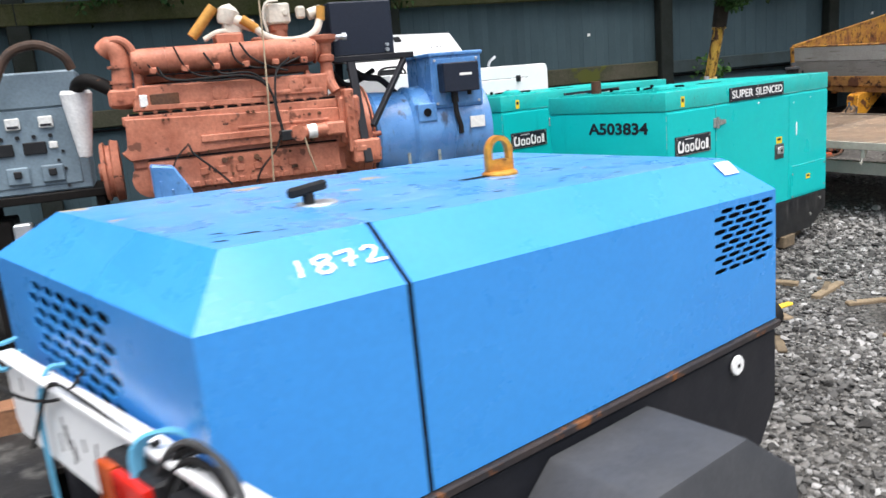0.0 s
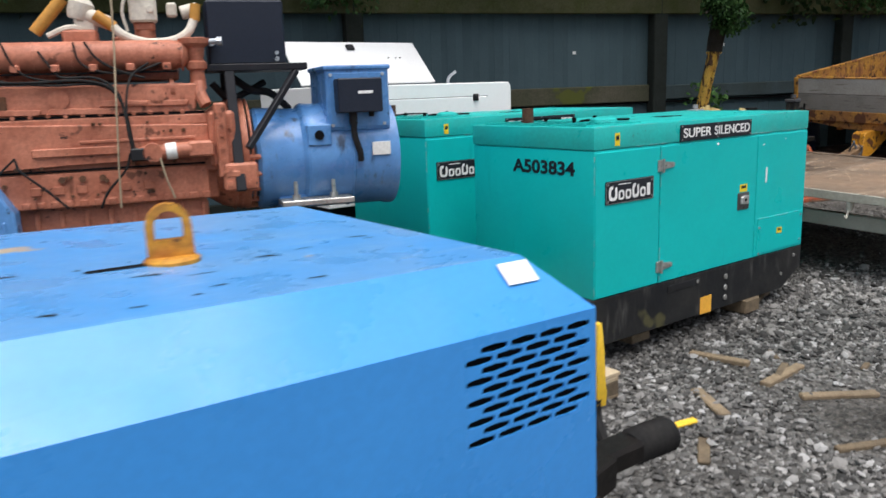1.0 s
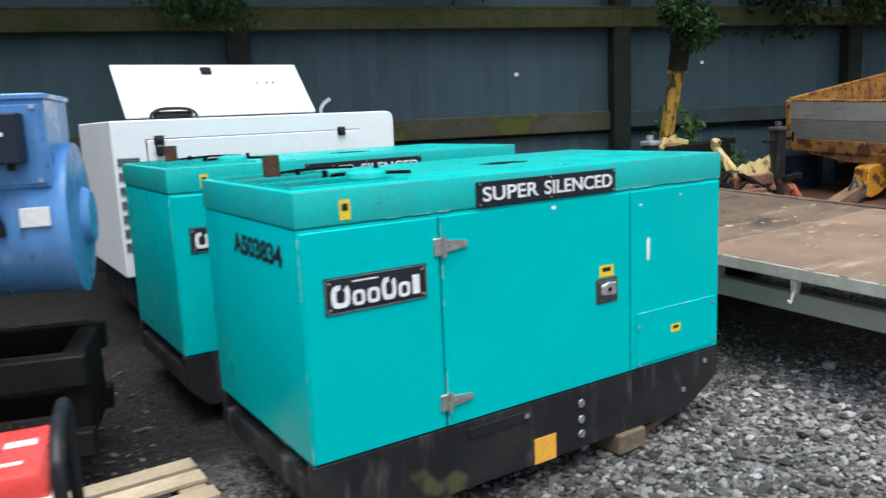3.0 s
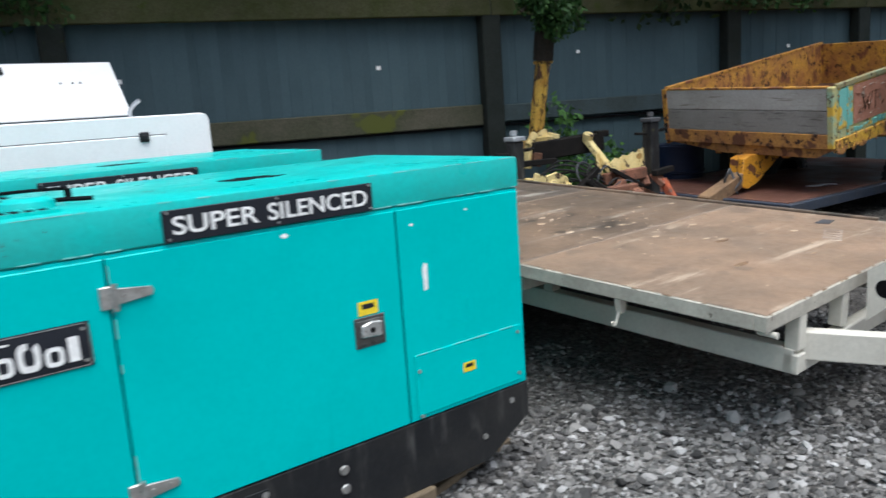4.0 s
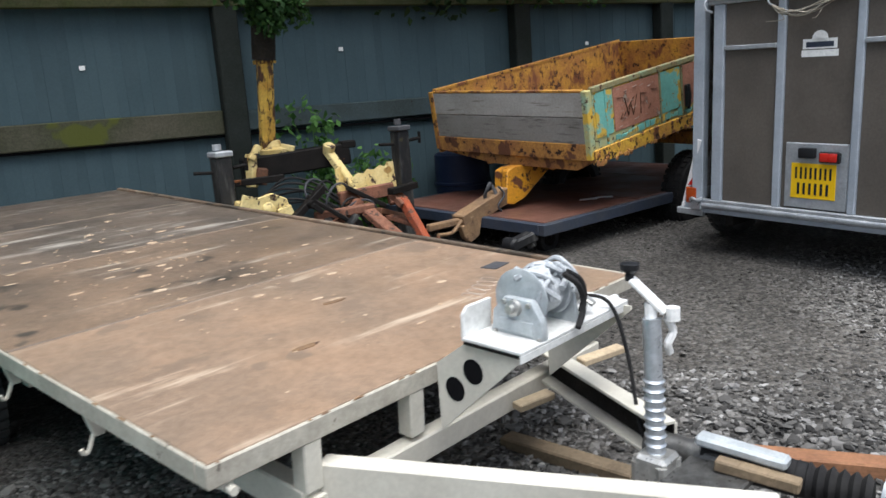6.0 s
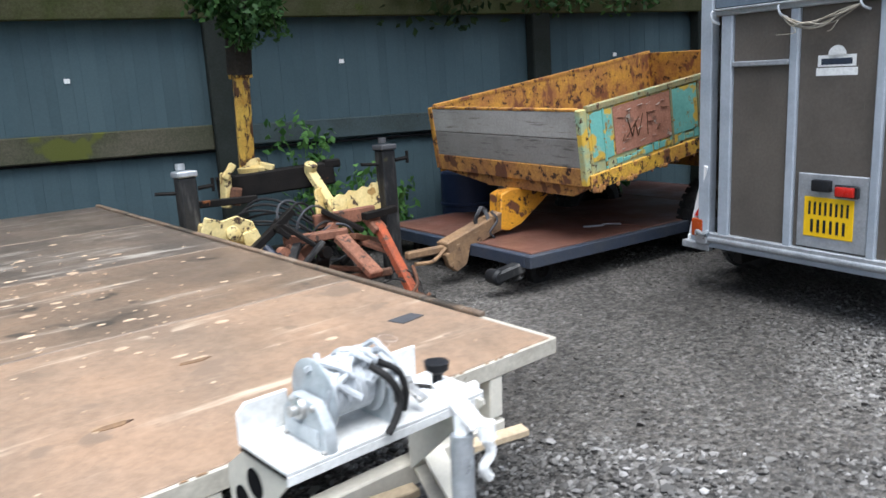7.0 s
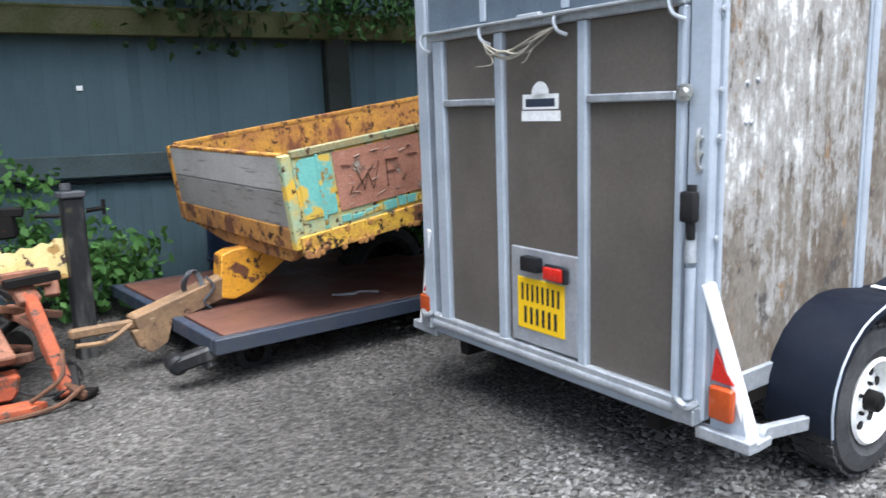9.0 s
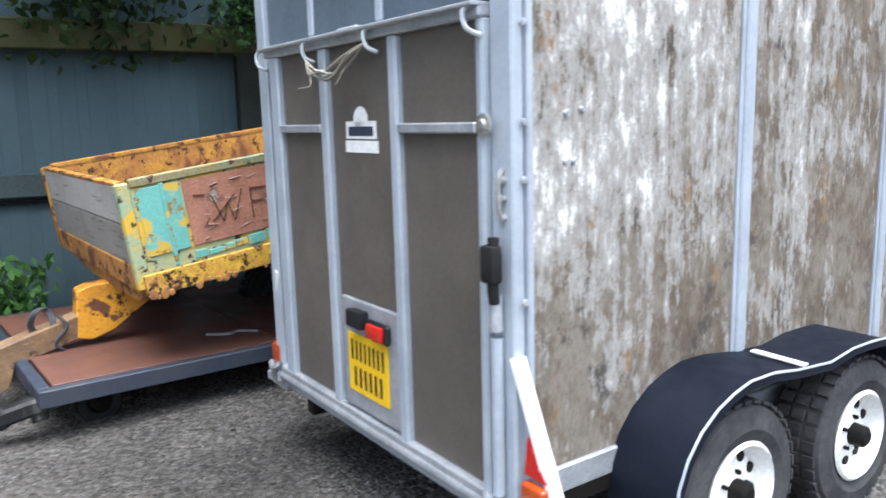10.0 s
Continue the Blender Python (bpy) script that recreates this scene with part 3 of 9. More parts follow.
bark = surface("bark", (0.026, 0.020, 0.014), (0.012, 0.011, 0.008), rough=0.95, scale=7, amount=0.8, grain=0.3, bump=0.8, bscale=30)
rubber_grey = surface("scuffed_grey_plastic_mudguard", (0.042, 0.045, 0.052), (0.075, 0.076, 0.08), rough=0.7, scale=3, amount=0.6, grain=0.08, bump=0.1)
frame_black = surface("black_chassis_paint", (0.011, 0.012, 0.016), (0.022, 0.022, 0.026), rough=0.45, spec=0.2, scale=2.5, amount=0.6, bump=0.06, chips=((0.16, 0.09, 0.05), 0.70, 6.0))
dial_white = surface("white_dial", (0.75, 0.75, 0.72), rough=0.3, bump=0.0, amount=0.2)
sleeve_metal = surface("pale_heat_wrap", (0.86, 0.86, 0.85), (0.62, 0.61, 0.59), rough=0.3, scale=6, amount=0.5, bump=0.2)
smoked_pipe = surface("sooty_brown_pipe", (0.075, 0.04, 0.025), (0.035, 0.025, 0.02), rough=0.7, scale=9, amount=0.8, bump=0.2)
litter_brown = surface("wood_chip_litter", (0.16, 0.115, 0.078), (0.07, 0.05, 0.036), rough=0.9, scale=9, amount=1.0, grain=0.3, bump=0.2)
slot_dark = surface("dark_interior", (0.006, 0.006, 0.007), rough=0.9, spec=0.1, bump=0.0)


def leaf_material(name, a, b):
    m = bpy.data.materials.new(name)
    m.use_nodes = True
    n, l = m.node_tree.nodes, m.node_tree.links
    bs = n["Principled BSDF"]
    geo = n.new("ShaderNodeNewGeometry")
    ram = n.new("ShaderNodeMix")
    ram.data_type = "RGBA"
    ram.inputs[6].default_value = (*a, 1)
    ram.inputs[7].default_value = (*b, 1)
    l.new(geo.outputs["Random Per Island"], ram.inputs[0])
    l.new(ram.outputs[2], bs.inputs["Base Color"])
    bs.inputs["Roughness"].default_value = 0.6
    bs.inputs["Specular IOR Level"].default_value = 0.15
    tr = n.new("ShaderNodeBsdfTranslucent")
    l.new(ram.outputs[2], tr.inputs[0])
    mx = n.new("ShaderNodeMixShader")
    mx.inputs[0].default_value = 0.2
    l.new(bs.outputs[0], mx.inputs[1])
    l.new(tr.outputs[0], mx.inputs[2])
    l.new(mx.outputs[0], n["Material Output"].inputs[0])
    return m


dusty_joint = surface("dusty_joint", (0.30, 0.24, 0.185), (0.13, 0.10, 0.08), rough=0.7, scale=5, amount=0.95, bump=0.05)
leaf_dark = leaf_material("dark_tree_leaf", (0.010, 0.022, 0.008), (0.026, 0.048, 0.014))
leaf_weed = leaf_material("bright_weed_leaf", (0.045, 0.12, 0.03), (0.10, 0.21, 0.055))
leaf_bright = leaf_material("fresh_green_leaf", (0.011, 0.034, 0.010), (0.038, 0.088, 0.022))


def gravel_material(name, stones):
    """Grey stones with dark damp earth between; stones=True gives each loose stone its own tone."""
    m = bpy.data.materials.new(name)
    m.use_nodes = True
    n, l = m.node_tree.nodes, m.node_tree.links
    bs = n["Principled BSDF"]
    tc = n.new("ShaderNodeTexCoord")
    ramp = n.new("ShaderNodeValToRGB")
    e = ramp.color_ramp.elements
    e[0].color, e[1].color = (0.03, 0.029, 0.028, 1), (0.40, 0.395, 0.385, 1)
    e[0].position, e[1].position = 0.0, 1.0
    k = e.new(0.45)
    k.color = (0.12, 0.117, 0.112, 1)
    k = e.new(0.8)
    k.color = (0.225, 0.217, 0.205, 1)
    big = n.new("ShaderNodeTexNoise")
    big.inputs["Scale"].default_value = 0.9
    big.inputs["Detail"].default_value = 5
    l.new(tc.outputs["Object"], big.inputs["Vector"])
    if stones:
        geo = n.new("ShaderNodeNewGeometry")
        l.new(geo.outputs["Random Per Island"], ramp.inputs[0])
        at = n.new("ShaderNodeAttribute")
        at.attribute_name = "soil"
        mud = n.new("ShaderNodeMapRange")
        mud.inputs[3].default_value, mud.inputs[4].default_value = 0.0, 0.68
        l.new(at.outputs["Fac"], mud.inputs[0])
        mx = n.new("ShaderNodeMix")
        mx.data_type = "RGBA"
        l.new(mud.outputs[0], mx.inputs[0])
        l.new(ramp.outputs[0], mx.inputs[6])
        mx.inputs[7].default_value = (0.072, 0.066, 0.058, 1)
        col = mx.outputs[2]
    else:
        vo = n.new("ShaderNodeTexVoronoi")
        vo.inputs["Scale"].default_value = 45
        l.new(tc.outputs["Object"], vo.inputs["Vector"])
        sep = n.new("ShaderNodeSeparateColor")
        l.new(vo.outputs["Color"], sep.inputs[0])
        l.new(sep.outputs[0], ramp.inputs[0])
        mx = n.new("ShaderNodeMix")
        mx.data_type = "RGBA"
        at = n.new("ShaderNodeAttribute")
        at.attribute_name = "earth"
        r = n.new("ShaderNodeMapRange")
        r.inputs[1].default_value, r.inputs[2].default_value = 0.0, 0.75
        r.inputs[3].default_value, r.inputs[4].default_value = 0.35, 0.82
        l.new(at.outputs["Fac"], r.inputs[0])
        l.new(r.outputs[0], mx.inputs[0])
        l.new(ramp.outputs[0], mx.inputs[6])
        fine = n.new("ShaderNodeTexNoise")
        fine.inputs["Scale"].default_value = 34
        fine.inputs["Detail"].default_value = 9
        fine.inputs["Roughness"].default_value = 0.72
        l.new(tc.outputs["Object"], fine.inputs["Vector"])
        er = n.new("ShaderNodeValToRGB")
        er.color_ramp.elements[0].color = (0.024, 0.022, 0.020, 1)
        er.color_ramp.elements[1].color = (0.17, 0.156, 0.137, 1)
        er.color_ramp.elements[0].position, er.color_ramp.elements[1].position = 0.42, 0.74
        l.new(fine.outputs[0], er.inputs[0])
        l.new(er.outputs[0], mx.inputs[7])
        # above 1 the colour darkens: damp soil, and shade painted under the machines
        shade_and_damp = n.new("ShaderNodeMapRange")
        shade_and_damp.inputs[1].default_value, shade_and_damp.inputs[2].default_value = 1.0, 1.5
        shade_and_damp.inputs[3].default_value, shade_and_damp.inputs[4].default_value = 1.0, 0.22
        l.new(at.outputs["Fac"], shade_and_damp.inputs[0])
        darkened = n.new("ShaderNodeVectorMath")
        darkened.operation = "SCALE"
        l.new(mx.outputs[2], darkened.inputs[0])
        l.new(shade_and_damp.outputs[0], darkened.inputs[3])
        col = darkened.outputs[0]
        bump = n.new("ShaderNodeBump")
        bump.inputs["Strength"].default_value = 0.9
        bump.inputs["Distance"].default_value = 0.02
        inv = n.new("ShaderNodeMath")
        inv.operation = "MULTIPLY"
        inv.inputs[1].default_value = -1
        l.new(vo.outputs["Distance"], inv.inputs[0])
        l.new(inv.outputs[0], bump.inputs["Height"])
        l.new(bump.outputs[0], bs.inputs["Normal"])
    patch = n.new("ShaderNodeMapRange")
    patch.inputs[1].default_value, patch.inputs[2].default_value = 0.32, 0.68
    patch.inputs[3].default_value, patch.inputs[4].default_value = 0.62, 1.3
    l.new(big.outputs[0], patch.inputs[0])
    tone = n.new("ShaderNodeVectorMath")
    tone.operation = "SCALE"
    l.new(col, tone.inputs[0])
    l.new(patch.outputs[0], tone.inputs[3])
    l.new(tone.outputs[0], bs.inputs["Base Color"])
    bs.inputs["Roughness"].default_value = 0.8
    bs.inputs["Specular IOR Level"].default_value = 0.2
    return m


gravel_ground = gravel_material("gravel_ground", False)
gravel_stone = gravel_material("loose_gravel", True)

# ---- ground ----
def earth(x, y):
    """How bare and dark the ground is, 0 to 1: the damp turning place between the trailers, and dark soil with painted
    shade under and behind the machines.
    """
    d = math.hypot((x - 10.0) / 2.6, (y - 2.35) / 1.35)
    v = max(0.0, 0.25 - d * .2) + 0.9 * noise.noise((x * 0.6, y * 0.6, 5.0)) + 0.5 * noise.noise((x * 1.6, y * 1.6, 8.0))
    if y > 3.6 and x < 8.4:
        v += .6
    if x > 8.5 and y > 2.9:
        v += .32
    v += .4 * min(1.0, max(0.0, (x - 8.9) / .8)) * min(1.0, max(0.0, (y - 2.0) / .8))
    # dark soil behind engine and generators, with its shade painted in
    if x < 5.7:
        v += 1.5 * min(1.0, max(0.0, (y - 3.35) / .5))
    v += 1.3 * max(0.0, 1 - math.hypot((x - 4.3) / .42, (y - 1.62) / .26))
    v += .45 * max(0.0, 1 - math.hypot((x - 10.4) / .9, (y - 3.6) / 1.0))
    v += .3 * min(1.0, max(0.0, (x - 8.3) / .5)) * min(1.0, max(0.0, (10.0 - x) / .6))
    # shade under the flatbed, put into the ground colour
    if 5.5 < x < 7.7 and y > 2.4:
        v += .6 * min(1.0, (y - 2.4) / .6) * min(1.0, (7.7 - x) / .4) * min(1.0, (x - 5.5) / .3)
    v += .55 * max(0.0, 1 - math.hypot((x - 4.5) / 1.1, (y - 1.6) / .85))
    edge = x + .8 * y - 10.42
    if x > 7.9 and y < 3.2:
        v += (-.3 if edge < 0 else .42 * max(0.0, 1 - edge / .9)) * min(1.0, (x - 7.9) / .5) * min(1.0, (3.2 - y) / .5)
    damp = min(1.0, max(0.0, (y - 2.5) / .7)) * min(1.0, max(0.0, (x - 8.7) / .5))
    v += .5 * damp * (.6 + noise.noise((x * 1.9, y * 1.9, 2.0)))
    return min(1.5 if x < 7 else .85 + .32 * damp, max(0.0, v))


def make_ground():
    far = [18, 26, 40, 70, 130, 260, 500]
    xs = sorted([-f for f in far] + [-10, -6] + [i * 0.2 - 3 for i in range(91)] + [16.5] + far)
    ys = sorted([-f for f in far] + [-12, -8] + [i * 0.2 - 5 for i in range(71)] + [10, 13] + far)
    verts, faces = [], []
    for y in ys:
        for x in xs:
            h = ground_z(x, y)
            if -3 < x < 15 and -5 < y < 9:
                h += 0.018 * noise.noise((x * 0.7, y * 0.7, 3.1)) + 0.008 * noise.noise((x * 2.3, y * 2.3, 9.0))
            verts.append((x, y, h))
    w = len(xs)
    for j in range(len(ys) - 1):
        for i in range(w - 1):
            faces.append((j * w + i, j * w + i + 1, (j + 1) * w + i + 1, (j + 1) * w + i))
    me = bpy.data.meshes.new("ground")
    me.from_pydata(verts, [], faces)
    me.materials.append(gravel_ground)
    me.polygons.foreach_set("use_smooth", [True] * len(me.polygons))
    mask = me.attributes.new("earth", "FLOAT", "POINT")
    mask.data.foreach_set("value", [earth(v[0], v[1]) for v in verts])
    ob = new("ground", me)
    tagged(ob, "yard surface of grey gravel and dark damp earth, shade painted under machines", "ground", kind="structure")


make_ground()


def surface_z(x, y):
    h = ground_z(x, y)
    return h + 0.018 * noise.noise((x * 0.7, y * 0.7, 3.1)) + 0.008 * noise.noise((x * 2.3, y * 2.3, 9.0))


# ---- fence ----
def make_fence():
    fm = Matrix.Translation((8.03, 6.94, 0)) @ pose(0, 0, 0, 0, 0, FENCE_YAW)
    root = thing("fence", fm, "tall dark green-grey board fence with mossy rails", "fence", kind="structure")
    rnd = random.Random(4)
    s0, s1, pitch = -11.0, 9.5, 0.098
    bm = B()
    box(bm, (-pitch / 2 - 0.012, 0, 0), (pitch / 2 + 0.012, 0.02, 2.46), 0.003)
    data = mesh_of(bm, "board", fence_paint)
    k = 0
    while s0 + k * pitch < s1:
        s = s0 + k * pitch
        wx = 8.03 + s * math.cos(radians(FENCE_YAW))
        wy = 6.94 + s * math.sin(radians(FENCE_YAW))
        ob = new("board", data)
        ob.parent = root
        ob.matrix_local = pose(s, 0.003 * (k % 2) + rnd.uniform(-0.001, 0.001), ground_z(wx, wy) - 0.02 + rnd.uniform(-0.012, 0.012), 0, rnd.uniform(-0.1, 0.1), rnd.uniform(-0.3, 0.3))
        k += 1
    posts = (-10.2, -6.6, -2.76, 1.15, 4.23, 6.3, 8.9)
    for s in posts:
        bm = B()
        box(bm, (s - 0.1, -0.16, 0.0), (s + 0.1, -0.012, 2.75), 0.012)
        part("post", bm, fence_post_wood, root)
    edges = (s0,) + posts + (s1,)
    for a, b in zip(edges, edges[1:]):
        a, b = a + 0.1, b - 0.1
        bm = B()
        box(bm, (a, -0.075, 1.31 + rnd.uniform(-.012, .012)), (b, -0.010, 1.50 + rnd.uniform(-.012, .012)), 0.01)
        part("rail", bm, fence_rail_painted if a > 1.0 else fence_rail_pale, root, "painted middle rail" if a > 1.0 else "mossy horizontal middle rail")
        # dark strip in place of the shade line below the rail
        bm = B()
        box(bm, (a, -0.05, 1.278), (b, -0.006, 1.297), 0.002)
        part("gap_strip", bm, slot_dark, root, "dark strip painted in for the shade gap under the middle rail")
        bm = B()
        box(bm, (a - 0.1, -0.11, 2.355), (b + 0.1, -0.165, 2.56), 0.01)
        box(bm, (a - 0.1, -0.165, 2.53), (b + 0.1, 0.04, 2.57), 0.01)
        part("top_rail", bm, fence_rail_wood, root, "mossy wide capping board")
        bm = B()
        box(bm, (a, -0.07, 0.28), (b, -0.010, 0.42), 0.01)
        part("rail", bm, fence_post_wood, root)
    for s, z in ((0.0, 1.914), (2.23, 1.987), (-2.3, 1.9), (5.2, 1.95)):
        bm = B()
        box(bm, (s - 0.022, -0.012, z - 0.018), (s + 0.022, -0.006, z + 0.018), 0.001)
        part("tag", bm, sign_white, root, "small white plastic tag")


make_fence()


# ---- trees behind the fence ----
def leaf_cloud(name, centres, per, spread, size, material, parent, seed, label=""):
    """Many small bent leaves in clumps round the given centres, one mesh."""
    rng = np.random.default_rng(seed)
    c = np.repeat(np.array(centres, float), per, 0)
    k = len(c)
    c = c + np.clip(rng.normal(0, 1, (k, 3)), -1.9, 1.9) * np.array(spread)
    a = rng.normal(0, 1, (k, 3))
    a[:, 2] -= 0.5
    a /= np.linalg.norm(a, axis=1)[:, None]
    b = np.cross(a, rng.normal(0, 1, (k, 3)))
    b /= np.linalg.norm(b, axis=1)[:, None]
    nn = np.cross(a, b)
    L = (size * rng.uniform(0.6, 1.3, k))[:, None]
    W = L * 0.3
    v = np.stack([c, c + a * L * .45 + b * W + nn * L * .1, c + a * L, c + a * L * .45 - b * W + nn * L * .1], 1).reshape(-1, 3)
    i = np.arange(k)[:, None] * 4
    f = np.concatenate([i + [0, 1, 2], i + [0, 2, 3]], 1).reshape(-1, 3)
    me = bpy.data.meshes.new(name)
    me.vertices.add(len(v))
    me.vertices.foreach_set("co", v.ravel())
    me.loops.add(len(f) * 3)
    me.loops.foreach_set("vertex_index", f.ravel().astype(np.int32))
    me.polygons.add(len(f))
    me.polygons.foreach_set("loop_start", np.arange(len(f), dtype=np.int32) * 3)
    me.update(calc_edges=True)
    me.validate()
    me.materials.append(material)
    ob = new(name, me)
    ob.parent = parent
    if label:
        tagged(ob, label)
    return ob


def make_tree(x, y, height, width, seed, over=0.0, low=2.5, per=230):
    rnd = random.Random(seed)
    z0 = ground_z(x, y) - 0.05
    root = thing("tree", Matrix.Translation((x, y, z0)), "broadleaf tree with dense dark crown behind the fence", "tree", "trees behind the fence")
    bm = B()
    lean = (rnd.uniform(-.4, .4), rnd.uniform(-.2, .2))
    trunk = [(0, 0, 0), (lean[0] * .3, lean[1] * .3, height * .25), (lean[0] * .7, lean[1] * .6, height * .5), (lean[0], lean[1], height * .85)]
    tube(bm, trunk, 0.17, 10, 6, taper=0.25)
    tips = []
    for k in range(9):
        a = rnd.uniform(0, 2 * math.pi)
        h = rnd.uniform(.25, .7) * height
        r = rnd.uniform(.5, 1.0) * width / 2
        p = (lean[0] * h / height + r * math.cos(a), r * math.sin(a) * .7, h + rnd.uniform(.1, 1.0))
        mid = (p[0] * .5, p[1] * .5, h + .25)
        tube(bm, [(lean[0] * h / height * .8, 0, h), mid, p], 0.05, 6, 4, taper=0.3)
        tips.append(p)
    part("trunk", bm, bark, root)
    cl = list(tips)
    for k in range(70):
        a = rnd.uniform(0, 2 * math.pi)
        t = rnd.uniform(0, 1)
        h = low - z0 + t * (height - low)
        if h < 3.5 and rnd.random() < .8:
            continue
        r = width / 2 * math.sqrt(max(0.05, 1 - (2 * t - .9) ** 2)) * rnd.uniform(.45, 1.05)
        # unseen upper clumps pushed out over the yard, to shade the fence
        cl.append((r * math.cos(a), r * math.sin(a) * .75 - over if h > 3.75 else max(-.35, r * math.sin(a) * .75), h))
    leaf_cloud("crown", cl, per, (0.3, 0.26, 0.2), 0.10, leaf_dark, root, seed)


for k, (tx, ty, th, tw) in enumerate(((-3.6, 11.3, 6.5, 5.0), (-1.2, 10.6, 6.5, 5.0), (1.2, 10.0, 7.0, 5.0), (3.6, 9.3, 6.2, 4.8), (6.0, 8.6, 6.8, 4.8), (8.4, 7.95, 6.4, 4.8), (10.8, 7.3, 6.4, 4.8), (13.2, 6.6, 6.8, 4.8), (15.6, 6.0, 6.5, 4.8))):
    make_tree(tx, ty, th, tw, 20 + k, 1.3, 2.5, 430)


def make_limb():
    """The thick limb that leans over the fence onto the scrap's mast, with hanging leafy twigs."""
    x, y = 8.84, 5.70
    z0 = ground_z(x, y) - 0.05
    root = thing("leaning_limb", Matrix.Translation((x, y, z0)), "broken leafy limb leaning over the fence onto the yellow mast", "branch")
    bm = B()
    tube(bm, [(-.05, -.19, 1.595), (-.045, -.23, 1.85), (-.02, -.33, 2.25), (.03, -.42, 2.7), (.12, -.2, 3.3), (.25, .5, 3.8), (.4, 1.6, 4.0), (.45, 2.1, 3.7)], 0.088, 12, 6, taper=1.15)
    tube(bm, [(.0, -.34, 2.2), (.12, -.34, 2.12), (.24, -.32, 1.95)], 0.03, 6, 5, taper=0.4)
    tube(bm, [(.0, -.36, 2.3), (-.15, -.36, 2.15), (-.42, -.32, 1.98)], 0.03, 6, 5, taper=0.4)
    part("bough", bm, bark, root)
    rnd = random.Random(70)
    cl, bm = [], B()
    for k in range(44):
        t = rnd.random()
        a = Vector((-.34 + .5 * t, -.24 - .16 * rnd.random(), 1.95 + .16 * rnd.random() + .10 * math.sin(t * 9) - .06 * t))
        drop = rnd.uniform(.16, .36) if t > .82 else rnd.uniform(.0, .12)
        e = a + Vector((rnd.uniform(-.1, .1), rnd.uniform(-.14, .04), -drop))
        mid = (a + e) / 2 + Vector((0, 0, .05))
        tube(bm, [a, mid, e], .005, 5, 4, taper=.4)
        for q in range(7):
            f = (q + .5) / 7
            p = a * (1 - f) ** 2 + mid * 2 * f * (1 - f) + e * f * f
            cl.append(tuple(p))
    for k in range(60):
        cl.append((rnd.uniform(-.8, .9), rnd.uniform(-.6, .3), rnd.uniform(2.4, 3.6)))
    tagged(part("twig", bm, bark, root), kind="stuff")
    leaf_cloud("foliage", cl, 8, (0.045, 0.045, 0.03), 0.058, leaf_bright, root, 77)


make_limb()


def overhang(s, out, z, seed, n=7, reach=0.45):
    """A leafy branch that hangs over the fence at s along it."""
    c, q = math.cos(radians(FENCE_YAW)), math.sin(radians(FENCE_YAW))
    x, y = 8.03 + s * c, 6.94 + s * q
    root = thing("overhanging_branch", Matrix.Translation((x, y, z)) @ pose(0, 0, 0, 0, 0, FENCE_YAW), "green leafy branch hanging over the fence top", "branch", "branches over the fence")
    rnd = random.Random(seed)
    bm = B()
    pts = []
    for k in range(n):
        e = (rnd.uniform(-reach, reach), -out * rnd.uniform(.5, 1.1), rnd.uniform(-.22, .15))
        tube(bm, [(rnd.uniform(-.1, .1), .35, .25), (e[0] * .5, -.05, .22), e], 0.011, 5, 5, taper=0.4)
        pts += [e, (e[0] * .75, e[1] * .75, e[2] * .6 + .08)]
    part("twig", bm, bark, root)
    leaf_cloud("foliage", pts, 44, (0.10, 0.09, 0.07), 0.068, leaf_bright, root, seed)


for k, (s, out, z, n, reach) in enumerate(((-3.2, .45, 2.62, 7, .5), (4.35, .55, 2.6, 10, .5), (5.0, .5, 2.68, 8, .45), (2.9, .25, 2.86, 4, .3), (-.9, .3, 2.82, 4, .45), (-5.5, .4, 2.7, 6, .5))):
    overhang(s, out, z, 50 + k, n, reach)


def weeds(x, y, h, w, seed, n=12):
    z0 = surface_z(x, y)
    root = thing("weed_clump", Matrix.Translation((x, y, z0)), "clump of fresh green weeds growing by the fence", "weeds", "weeds along the fence")
    rnd = random.Random(seed)
    bm = B()
    pts = []
    for k in range(n):
        e = Vector((rnd.uniform(-w, w), rnd.uniform(-w * .5, w * .4), h * rnd.uniform(.45, 1.05)))
        tube(bm, [(e.x * .2, e.y * .2, 0), (e.x * .4, e.y * .4, e.z * .6), e], 0.007, 5, 4, taper=0.4)
        for t in (.45, .6, .75, .88, 1.0):
            pts.append((e.x * t, e.y * t, e.z * t + .01))
    tagged(part("stem", bm, leaf_weed, root), kind="stuff")
    leaf_cloud("foliage", pts, 10, (0.065, 0.06, 0.045), 0.085, leaf_weed, root, seed)


weeds(9.85, 5.9, 0.72, 0.3, 1, 12)
weeds(9.6, 6.1, 1.30, 0.24, 2, 6)
weeds(10.3, 5.95, 0.6, 0.3, 3, 9)
weeds(12.4, 5.2, 0.8, 0.3, 6, 10)

# ---- silenced generator sets ----
def warning_label(parent, x, z, w, h, y=-0.004):
    bm = B()
    box(bm, (x - w / 2, y - 0.001, z - h / 2), (x + w / 2, y, z + h / 2), 0)
    lab = part("warning_label", bm, label_yellow, parent, "yellow warning label")
    bm = B()
    box(bm, (x - w * .3, y - 0.0018, z - h * .05), (x + w * .3, y - 0.001, z + h * .3), 0)
    part("print", bm, sign_black, lab)


